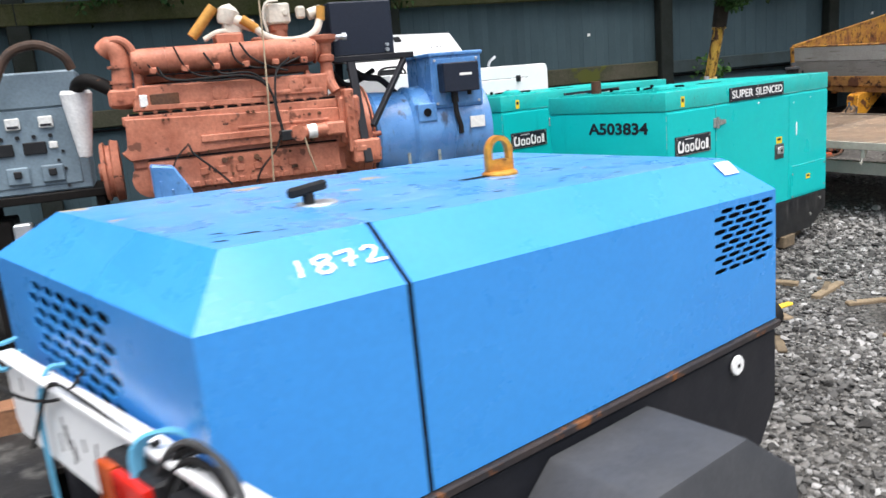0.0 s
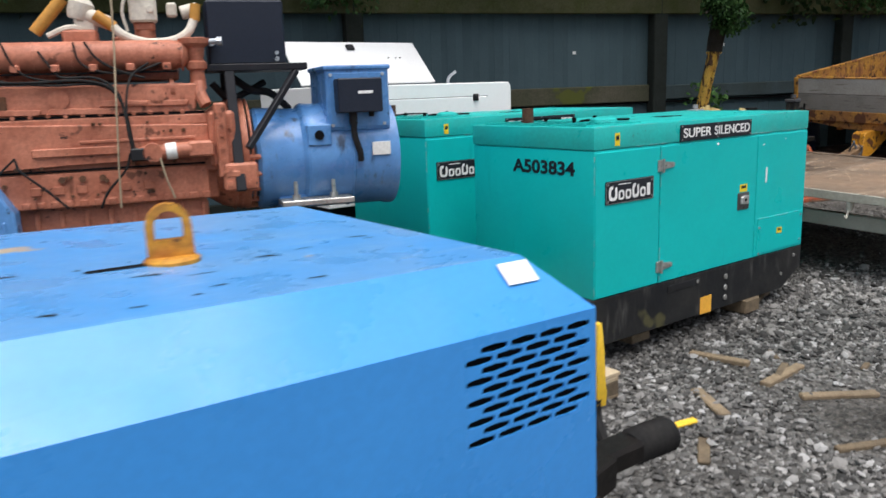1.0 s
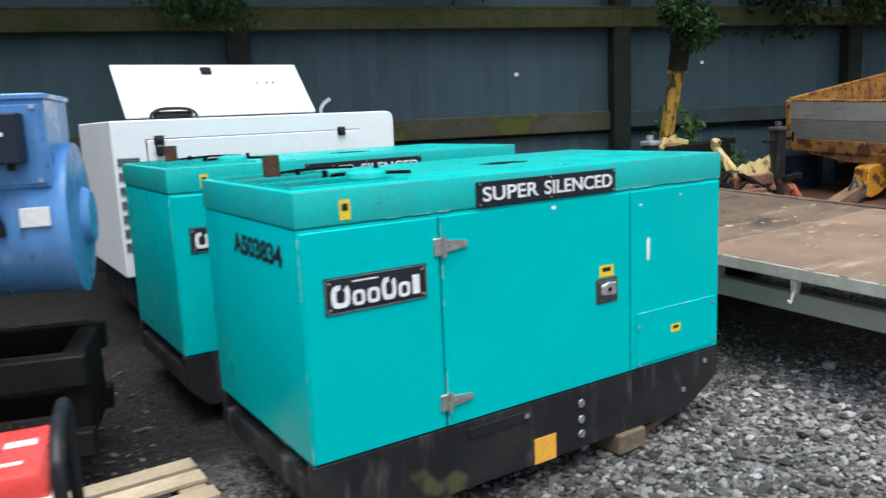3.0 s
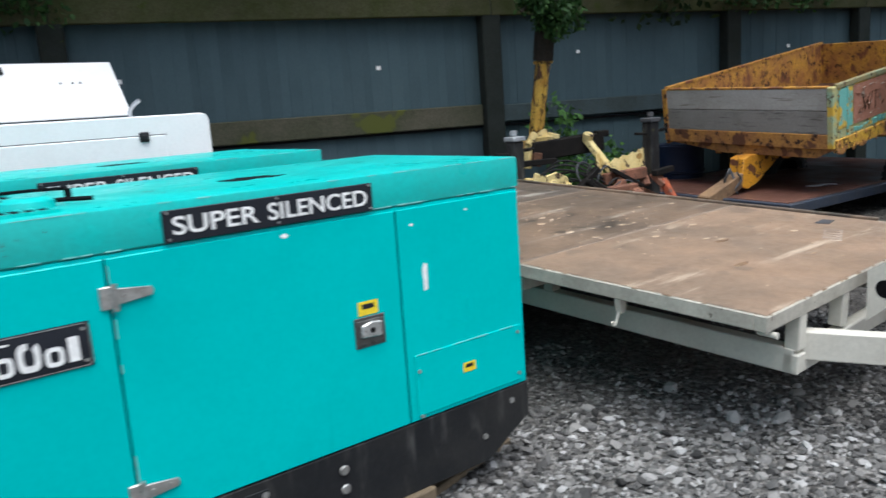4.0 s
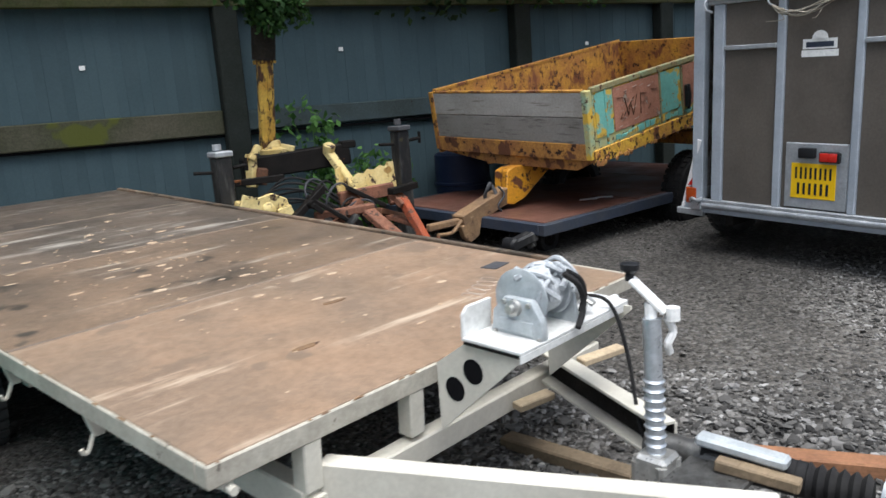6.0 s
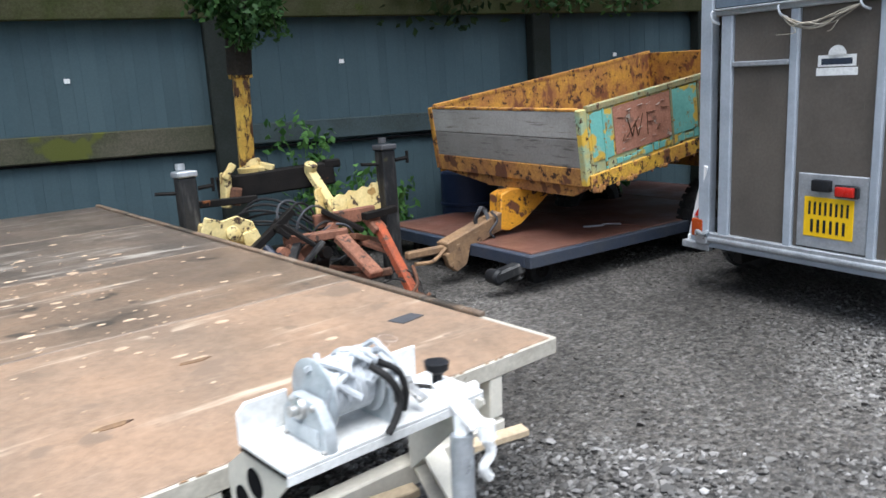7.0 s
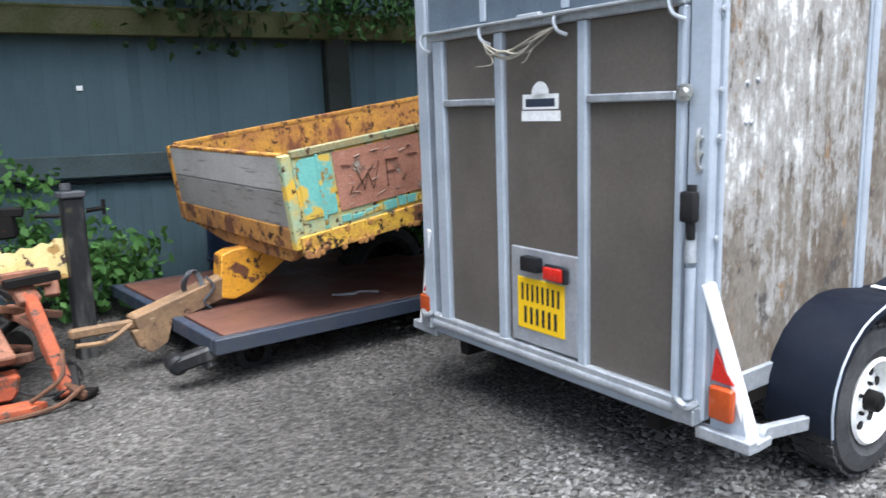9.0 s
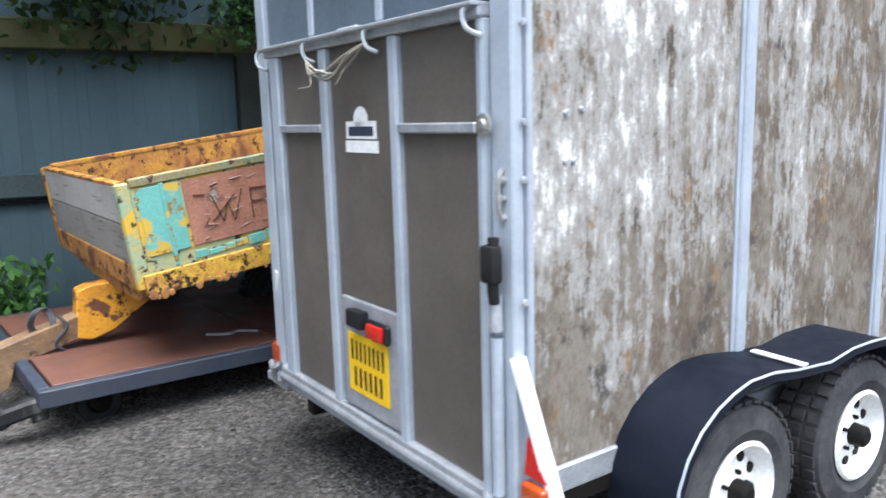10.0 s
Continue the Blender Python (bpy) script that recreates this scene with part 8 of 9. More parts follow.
    lathe(bm, (.05, .08, 1.80), (1, -.2, 0), [(0, .022), (.025, .022), (.025, 0)], 8)
    part("tap", bm, zinc, root)
    # thermostat housing and pipe, front end
    bm = B()
    tube(bm, [(-1.20, .16, 1.50), (-1.19, .14, 1.62), (-1.18, .14, 1.76), (-1.215, .15, 1.83), (-1.26, .17, 1.80)], .052, 12)
    box(bm, (-1.27, .08, 1.50), (-1.10, .26, 1.60), .015)
    tube(bm, [(-1.11, .13, 1.56), (-1.10, .11, 1.74), (-1.13, .11, 1.83), (-1.19, .12, 1.86), (-1.24, .13, 1.82)], .022, 10)
    lathe(bm, (-1.2, .15, 1.82), (0, -.4, 1), [(0, .052), (.02, .052), (.03, .03), (.03, 0)], 14)
    for k in range(4):
        cyl(bm, (-1.25 + .04 * k, .08, 1.53 + .02 * (k % 2)), (-1.25 + .04 * k, .06, 1.53 + .02 * (k % 2)), .012, seg=6)
    for k in range(3):
        lathe(bm, (-1.19, .14, 1.55 + .08 * k), (0, 0, 1), [(0, .06), (.016, .06)], 14)
    part("thermostat_housing", bm, engine_red, root)
    bm = B()
    lathe(bm, (-1.27, .36, 1.15), (-1, 0, 0), [(0, .17), (.04, .18), (.05, .15), (.07, .15), (.08, .17), (.10, .16), (.10, .05), (.12, .05), (.12, 0)], 26)
    lathe(bm, (-1.12, .10, 1.10), (0, -1, 0), [(-.05, .1), (.02, .1), (.03, .06), (.03, 0)], 16)
    part("crank_pulley", bm, engine_red, root)
    bm = B()
    tube(bm, [(-1.24, .18, 1.60), (-1.35, .22, 1.66), (-1.42, .3, 1.64), (-1.43, .36, 1.56)], .04, 12)
    part("radiator_hose", bm, dark_steel, root, "dark bent pipe at the engine front")
    bm = B()
    lathe(bm, (-1.44, .36, 1.62), (-.02, .02, -1), [(0, .075), (.02, .085), (.2, .06), (.37, .035), (.38, .0)], 16)
    part("heat_sleeve", bm, sleeve_metal, root, "crumpled pale funnel-shaped sleeve")
    # bell housing, starter pump
    bm = B()
    lathe(bm, (-.04, .33, 1.22), (1, 0, 0), [(0, .23), (.06, .27), (.12, .29), (.16, .29), (.18, .30), (.20, .30)], 32)
    box(bm, (-.03, .02, 1.18), (.10, .2, 1.46), .015)
    box(bm, (.0, -.02, 1.13), (.055, .08, 1.50), .008)
    box(bm, (.03, -.035, 1.13), (.10, .03, 1.165), .006)
    for k in range(6):
        cyl(bm, (.028, .0, 1.16 + .06 * k), (.028, -.034, 1.16 + .06 * k), .009, seg=6)
    for k in range(4):
        lathe(bm, (.075 + .032 * k, .33, 1.22), (1, 0, 0), [(0, .285), (.004, .297), (.012, .297), (.016, .285)], 32, False)
    tube(bm, [(-.055, .10, 1.60), (-.05, .07, 1.54), (-.03, .05, 1.49)], .03, 10)
    box(bm, (.02, -.03, 1.06), (.19, .1, 1.20), .012)
    for k in range(10):
        a = radians(180 + 18 * k)
        cyl(bm, (.16, .33 + .285 * math.cos(a), 1.22 + .285 * math.sin(a)), (.215, .33 + .285 * math.cos(a), 1.22 + .285 * math.sin(a)), .014, seg=8)
    for x, z in ((.0, 1.22), (.07, 1.22), (.0, 1.30), (.07, 1.38), (.05, 1.10), (.15, 1.10), (.05, 1.17)):
        cyl(bm, (x, .04, z), (x, -.04 if z < 1.2 else .01, z), .012, seg=8)
    part("bell_housing", bm, engine_red, root)
    bm = B()
    cyl(bm, (-.36, -.02, 1.27), (-.12, -.02, 1.285), .035, seg=16)
    box(bm, (-.14, -.05, 1.245), (-.02, .06, 1.32), .01)
    cyl(bm, (-.3, .05, 1.275), (-.3, -.06, 1.275), .045, seg=16)
    pu = part("starter_pump", bm, engine_red, root)
    bm = B()
    lathe(bm, (-.24, -.02, 1.277), (1, 0, .05), [(0, .04), (.05, .042), (.05, 0)], 16)
    part("collar", bm, dial_white, pu)
    bm = B()
    box(bm, (-.40, -.06, 1.24), (-.33, .02, 1.30), .006)
    part("solenoid", bm, black_plastic, pu)
    # alternator
    bm = B()
    lathe(bm, (.20, .31, 1.19), (1, 0, 0), [(0, .26), (.02, .275), (.24, .262), (.26, .285), (.70, .285), (.72, .295), (.755, .295), (.76, .25), (.77, .12), (.80, .1), (.80, 0)], 40)
    box(bm, (.30, .12, .935), (.62, .5, 1.0), .01)
    lathe(bm, (.44, .31, 1.19), (1, 0, 0), [(0, .263), (.012, .277), (.03, .289), (.05, .287)], 40, False)
    lathe(bm, (.695, .31, 1.19), (1, 0, 0), [(0, .286), (.004, .2895), (.012, .2895), (.016, .286)], 40, False)
    alt = part("alternator_body", bm, alt_blue, root, "sky-blue alternator barrel")
    bm = B()
    box(bm, (.575, .05, 1.33), (.915, .50, 1.655), .008)
    box(bm, (.565, .04, 1.645), (.925, .51, 1.668), .005)
    box(bm, (.59, .043, 1.345), (.90, .052, 1.63), .004)
    tb = part("terminal_box", bm, alt_blue, alt, "blue terminal box")
    bm = B()
    box(bm, (.615, -.06, 1.425), (.85, .045, 1.60), .006)
    rb = part("regulator_box", bm, slate_blue, tb, "dark regulator box")
    bm = B()
    box(bm, (.72, -.0615, 1.52), (.80, -.0602, 1.535), 0)
    part("scratch", bm, sign_white, rb)
    bm = B()
    cyl(bm, (.70, .0, 1.43), (.70, -.005, 1.36), .022, seg=10)
    tube(bm, [(.70, -.005, 1.37), (.705, .0, 1.30), (.73, .01, 1.22), (.735, .02, 1.17)], .017, 8)
    cyl(bm, (.80, .0, 1.43), (.80, .0, 1.40), .014, seg=8)
    part("cable", bm, black_rubber, tb)
    bm = B()
    box(bm, (.46, .02, 1.26), (.585, .12, 1.37), .006)
    eb = part("lead_box", bm, alt_blue, alt)
    bm = B()
    cyl(bm, (.52, .021, 1.315), (.52, .012, 1.315), .025, seg=14)
    part("grommet", bm, slot_dark, eb)
    bm = B()
    box(bm, (.80, .012, 1.195), (.90, .022, 1.265), .002)
    part("name_tag", bm, dial_white, alt, "blank pale tag")
    bm = B()
    for x, z in ((.6, 1.62), (.88, 1.62), (.6, 1.36), (.88, 1.36)):
        cyl(bm, (x, .044, z), (x, .036, z), .009, seg=8)
    pieces("screw", bm, galv, tb)
    # mounting foot, bolts and blue leg
    bm = B()
    box(bm, (.30, -.02, .955), (.68, .30, .985), .004)
    for x in (.38, .58):
        cyl(bm, (x, .03, .96), (x, .03, 1.08), .011, seg=8)
        cyl(bm, (x, .03, .985), (x, .03, 1.01), .022, seg=6)
    part("mounting_plate", bm, chrome, alt)
    bm = B()
    prism(bm, [(.32, .88), (.49, .88), (.465, .80), (.46, .46), (.35, .46), (.345, .80)], .12, xz(.09), .006)
    box(bm, (.305, -.05, .875), (.505, .11, .90), .005)
    part("leg", bm, alt_blue, root, "blue mounting leg")
    bm = B()
    lathe(bm, (.38, .02, .90), (0, 0, 1), [(0, .07), (.02, .07), (.03, .05), (.05, .05), (.055, 0)], 14)
    part("rubber_mount", bm, dark_steel, root)
    bm = B()
    prism(bm, [(-1.12, .70), (-.92, .70), (-.92, 1.03), (-1.0, 1.17), (-1.12, 1.19)], .14, xz(.06), .01)
    for k in range(3):
        box(bm, (-1.085 + k * .055, -.088, .72), (-1.07 + k * .055, -.075, 1.10 - .05 * k), .004)
    part("leg", bm, alt_blue, root, "ribbed blue engine foot")
    bm = B()
    box(bm, (-1.04, .10, .84), (-.06, .54, 1.03), .03, segments=2)
    for k in range(9):
        box(bm, (-.98 + k * .11, .085, .87), (-.955 + k * .11, .11, 1.01), .006)
    part("sump", bm, engine_red, blk)
    bm = B()
    box(bm, (-1.18, .052, 1.4535), (-.04, .10, 1.464), 0)
    box(bm, (-1.12, .042, 1.203), (-.06, .06, 1.211), 0)
    box(bm, (-1.06, .05, 1.655), (-.15, .09, 1.663), 0)
    pieces("gasket", bm, slot_dark, blk, "dark gasket line")
    bm = B()
    for k in range(26):
        x, z = rnd.uniform(-1.1, -.12), rnd.choice((1.085, 1.15, 1.175, 1.225, 1.375, 1.42))
        r_ = rnd.uniform(.006, .011)
        cyl(bm, (x, .062, z), (x, .024, z), r_, seg=6)
    for k in range(3):
        cyl(bm, (-.72 + .09 * k, .05, 1.165), (-.72 + .09 * k, .028, 1.165), .016, seg=8)
    pieces("bolt", bm, rust_steel, blk)
    # control cabinet on its stand
    bm = B()
    box(bm, (.015, .20, 1.69), (.405, .46, 2.01), .008)
    cc = part("cabinet", bm, slate_blue, root, "dark slate control cabinet")
    bm = B()
    cyl(bm, (.355, .2, 1.745), (.355, .17, 1.745), .010, seg=8)
    cyl(bm, (.355, .2, 1.715), (.355, .18, 1.715), .013, seg=8)
    lathe(bm, (.03, .19, 1.80), (0, -1, 0), [(0, .02), (.03, .018), (.03, 0)], 10)
    pieces("lock", bm, zinc, cc)
    bm = B()
    box(bm, (-.01, .12, 1.655), (.50, .47, 1.69), .004)
    bar(bm, (.10, -.04, 1.06), (.10, .14, 1.66), .05, .03, .004)
    bar(bm, (.15, -.03, 1.27), (.44, .14, 1.65), .035, .03, .004)
    bar(bm, (.10, .5, 1.3), (.10, .44, 1.66), .05, .03, .004)
    pieces("stand", bm, frame_black, root, "black angle-iron stand")
    bm = B()
    tube(bm, [(.12, .3, 1.63), (.22, .28, 1.56), (.32, .3, 1.54), (.42, .33, 1.45)], .02, 8)
    tube(bm, [(.02, .3, 1.60), (.1, .3, 1.52), (.2, .32, 1.55), (.3, .36, 1.60)], .018, 8)
    part("cable", bm, black_rubber, root)
    # fuel and regulator fittings above the manifold
    bm = B()
    lathe(bm, (-.58, .26, 1.92), (.3, 0, 1), [(0, .05), (.03, .06), (.08, .06), (.1, .04), (.12, 0)], 14)
    box(bm, (-.60, .22, 1.86), (-.50, .32, 1.94), .012)
    cyl(bm, (-.6, .26, 1.97), (-.44, .22, 1.90), .035, seg=12)
    box(bm, (-.345, .20, 1.905), (-.215, .32, 2.02), .01)
    lathe(bm, (-.245, .2, 1.965), (0, -1, 0), [(0, .018), (.012, .016), (.012, 0)], 10)
    box(bm, (-.17, .22, 1.93), (-.12, .28, 2.0), .01)
    tube(bm, [(-.36, .2, 1.86), (-.375, .19, 1.95), (-.35, .19, 2.02), (-.28, .2, 2.035)], .008, 6)
    cyl(bm, (-.10, .25, 1.95), (-.02, .25, 1.97), .035, seg=12)
    tube(bm, [(-.72, .22, 1.84), (-.62, .22, 1.88), (-.52, .25, 1.86)], .015, 7)
    pieces("valve", bm, hose_white, root, "dirty white gas valve")
    bm = B()
    cyl(bm, (-.78, .26, 1.86), (-.64, .26, 2.02), .03, seg=12)
    cyl(bm, (-.50, .20, 1.94), (-.42, .2, 1.88), .028, seg=12)
    cyl(bm, (-.03, .2, 1.99), (-.04, .2, 1.91), .026, seg=12)
    pieces("union", bm, ochre_metal, root, "ochre pipe union")
    bm = B()
    tube(bm, [(-.44, .2, 1.90), (-.38, .18, 1.84), (-.28, .17, 1.805), (-.16, .17, 1.81), (-.08, .18, 1.85), (-.04, .2, 1.92)], .022, 10)
    part("hose", bm, hose_white, root, "white curved hose")
    bm = B()
    box(bm, (-.66, .20, 1.80), (-.5, .34, 1.87), .01)
    box(bm, (-.33, .23, 1.86), (-.23, .33, 1.91), .012)
    cyl(bm, (-.28, .28, 1.80), (-.28, .28, 1.9), .05, seg=14)
    box(bm, (-.44, .26, 1.8), (-.3, .36, 1.84), .008)
    pieces("fuel_block", bm, engine_red, root)
    # wires
    bm = B()
    tube(bm, [(-1.0, .05, 1.70), (-.95, .03, 1.63), (-.8, .03, 1.62), (-.6, .03, 1.625), (-.48, .02, 1.60), (-.42, .0, 1.53), (-.40, -.03, 1.40), (-.39, -.05, 1.29)], .006, 6)
    tube(bm, [(-1.06, .06, 1.74), (-1.0, .045, 1.66), (-.9, .035, 1.625), (-.72, .03, 1.605), (-.5, .03, 1.60), (-.41, .01, 1.5), (-.38, -.03, 1.3)], .005, 6)
    tube(bm, [(-.60, .05, 1.80), (-.58, .045, 1.71), (-.5, .04, 1.665), (-.36, .04, 1.655), (-.22, .05, 1.70)], .005, 6)
    tube(bm, [(-.9, .05, 1.8), (-.86, .045, 1.70), (-.8, .04, 1.645), (-.66, .035, 1.615)], .005, 6)
    tube(bm, [(-.75, .04, 1.76), (-.70, .04, 1.68), (-.66, .04, 1.64), (-.52, .03, 1.635), (-.44, .02, 1.58), (-.41, .0, 1.5), (-.40, -.02, 1.35)], .006, 6)
    tube(bm, [(-.28, .05, 1.70), (-.36, .03, 1.64), (-.39, .0, 1.55), (-.40, -.02, 1.45)], .006, 6)
    tube(bm, [(-.40, -.04, 1.28), (-.43, -.02, 1.2), (-.52, .0, 1.1), (-.56, .02, 1.02)], .006, 6)
    tube(bm, [(-.9, .0, 1.27), (-.88, -.02, 1.22), (-.78, -.01, 1.12), (-.70, .0, 1.03)], .006, 6)
    tube(bm, [(-.9, .0, 1.28), (-.98, .0, 1.2), (-1.02, .0, 1.1)], .005, 6)
    tube(bm, [(-.55, .04, 1.80), (-.5, .03, 1.72), (-.40, .03, 1.66), (-.3, .04, 1.63)], .006, 6)
    pieces("wiring", bm, black_rubber, root, "loose black wiring")
    bm = B()
    tube(bm, [(-.41, .05, 2.05), (-.42, .02, 1.8), (-.44, -.02, 1.5), (-.46, -.03, 1.2), (-.47, -.02, 1.02)], .005, 5)
    tube(bm, [(-.27, -.06, 1.25), (-.25, -.06, 1.15), (-.22, -.04, 1.05)], .005, 5)
    pieces("twine", bm, raw_wood, root, "thin ochre twine")
    # steel bed frame
    for y in (.02, .55):
        bm = B()
        box(bm, (-1.5, y, .58), (.95, y + .07, .70), .006)
        part("bed_rail", bm, dark_steel, root, "dark oily bed rail")
        bm = B()
        box(bm, (-1.5, y, .30), (.95, y + .07, .40), .006)
        part("bed_rail", bm, dark_steel, root)
    bm = B()
    for x in (-1.45, -.7, -.1, .2, .85):
        box(bm, (x, .09, .32), (x + .08, .55, .69), .006)
    for x in (-1.2, -.45, .3):
        box(bm, (x, -.02, .1), (x + .12, .64, .31), .006)
    box(bm, (-1.0, .14, .70), (-.1, .5, .85), .03)
    part("bed_frame", bm, dark_steel, root)
    for k in range(9):
        x = -1.2 + k * .16 + rnd.uniform(-.03, .03)
        bm = B()
        box(bm, (x, -.02, .5 + rnd.uniform(0, .1)), (x + rnd.uniform(.05, .12), .05, .62 + rnd.uniform(0, .12)), .01)
        part("oily_bracket", bm, dark_steel, root)


engine_set()


def blue_beam():
    x, y = 2.62, 3.38
    bm = B()
    box(bm, (-.55, -.05, 0), (.28, .05, .1), .005)
    ob = solid("steel_beam", bm, alt_blue, Matrix.Translation((x, y, ground_z(x, y) + .24)) @ pose(0, 0, 0, 0, 0, -14), "blue steel beam with white edge on blocks", "beam")
    bm = B()
    box(bm, (-.55, -.055, .1), (.28, .055, .112), .002)
    part("white_edge", bm, white_paint, ob)
    bm = B()
    for q in (-.5, .18):
        box(bm, (q, -.06, -.25), (q + .1, .06, 0.0), .006)
    part("support_block", bm, old_wood, ob)


blue_beam()


def control_panel():
    m = Matrix.Translation((2.4, 3.95, 0)) @ pose(0, 0, 0, 0, 0, -17) @ Matrix.Translation((-2.0, .5, 0))
    root = thing("control_cabinet", m, "grey-blue switchgear cabinet with dials on a bench", "control panel")
    z0, z1, L = 1.06, 1.73, .56
    bm = B()
    box(bm, (-.5, .0, z0), (L, .42, z1), .008)
    part("cabinet_body", bm, panel_grey, root)
    bm = B()
    box(bm, (-.48, -.008, z0 + .04), (L - .05, .002, 1.535), .004)
    fp = part("front_panel", bm, panel_grey, root)
    bm = B()
    box(bm, (-.5, -.012, 1.54), (L + .005, .42, z1 + .012), .01)
    part("top_box", bm, panel_grey, root)
    for x, w in ((.20, .075), (.37, .075), (.03, .075), (-.15, .075)):
        bm = B()
        box(bm, (x - w / 2, -.03, 1.43), (x + w / 2, -.008, 1.495), .005)
        dl = part("dial", bm, dial_white, fp, "square white meter")
        bm = B()
        box(bm, (x - w / 2 + .008, -.0312, 1.438), (x + w / 2 - .008, -.03, 1.452), 0)
        part("scale", bm, sign_black, dl)
    bm = B()
    for k in range(9):
        cyl(bm, (-.3 + k * .085, -.006, 1.385), (-.3 + k * .085, -.022, 1.385), .012, seg=8)
    for k in range(6):
        cyl(bm, (.40 + .03 * (k % 2), -.006, 1.34 - .05 * k), (.40 + .03 * (k % 2), -.02, 1.34 - .05 * k), .009, seg=8)
    pieces("knob", bm, black_plastic, fp)
    for x in (.06, .23, -.12):
        bm = B()
        box(bm, (x, -.022, 1.285), (x + .12, -.007, 1.355), .004)
        part("relay", bm, black_plastic, fp, "black relay module")
    bm = B()
    box(bm, (.365, -.022, 1.31), (.41, -.008, 1.35), .004)
    pieces("meter", bm, dial_white, fp)
    for x in (.12, .30):
        bm = B()
        box(bm, (x, -.03, 1.12), (x + .12, -.007, 1.22), .008)
        bk = part("breaker", bm, panel_grey, fp)
        bm = B()
        box(bm, (x + .04, -.05, 1.16), (x + .08, -.028, 1.20), .005)
        part("toggle", bm, black_plastic, bk)
    bm = B()
    tube(bm, [(.13, -.1, 1.58), (.17, -.1, 1.70), (.26, -.09, 1.84), (.40, -.1, 1.88), (.52, -.1, 1.82), (.56, -.08, 1.74)], .026, 10)
    part("exhaust_pipe", bm, smoked_pipe, root, "bent sooty brown pipe")
    bm = B()
    box(bm, (-.6, -.06, z0 - .05), (L + .12, .46, z0 - .002), .005)
    for x in (-.55, -.05, L):
        for y in (-.04, .38):
            box(bm, (x, y, .12), (x + .05, y + .05, z0 - .05), .004)
    box(bm, (-.6, .0, .45), (L + .1, .42, .49), .004)
    pieces("bench", bm, dark_steel, root, "dark steel bench")
    bm = B()
    rnd = random.Random(3)
    for k in range(14):
        x = rnd.uniform(-.4, L)
        box(bm, (x, rnd.uniform(-.05, .1), .5 + rnd.uniform(0, .2)), (x + rnd.uniform(.06, .16), .35, .72 + rnd.uniform(0, .22)), .01)
    pieces("bench_clutter", bm, dark_steel, root, "oily parts under the bench")
    bm = B()
    box(bm, (.1, -.05, .80), (.2, .03, .9), .01)
    box(bm, (.22, -.05, .72), (.28, .02, .78), .01)
    pieces("bench_clutter", bm, galv, root)


control_panel()

# ---- pallet and portable generator ----
def pallet():
    x0, y0 = 2.50, 2.42
    zt = .20
    zg = ground_z(3.1, 3.0)
    root = thing("pallet", Matrix.Translation((x0, y0, zg)) @ pose(0, 0, 0, 0, 0, 1.0), "pale wooden shipping pallet on the gravel", "pallet")
    H = zt - zg + .01
    for y in (.0, .165, .33, .495, .66, .825, .99, 1.12):
        bm = B()
        box(bm, (0, y, H - .02), (1.17, y + .095, H), .003)
        part("slat", bm, raw_wood, root)
    for x in (.0, .53, 1.06):
        bm = B()
        box(bm, (x, .0, H - .042), (x + .1, 1.21, H - .021), .003)
        part("stringer", bm, raw_wood, root)
        for y in (.0, .55, 1.1):
            bm = B()
            box(bm, (x, y, .018), (x + .1, y + .11, H - .043), .004)
            part("block", bm, old_wood, root)
        bm = B()
        box(bm, (x, .0, .0), (x + .1, 1.21, .017), .003)
        part("stringer", bm, old_wood, root)


pallet()


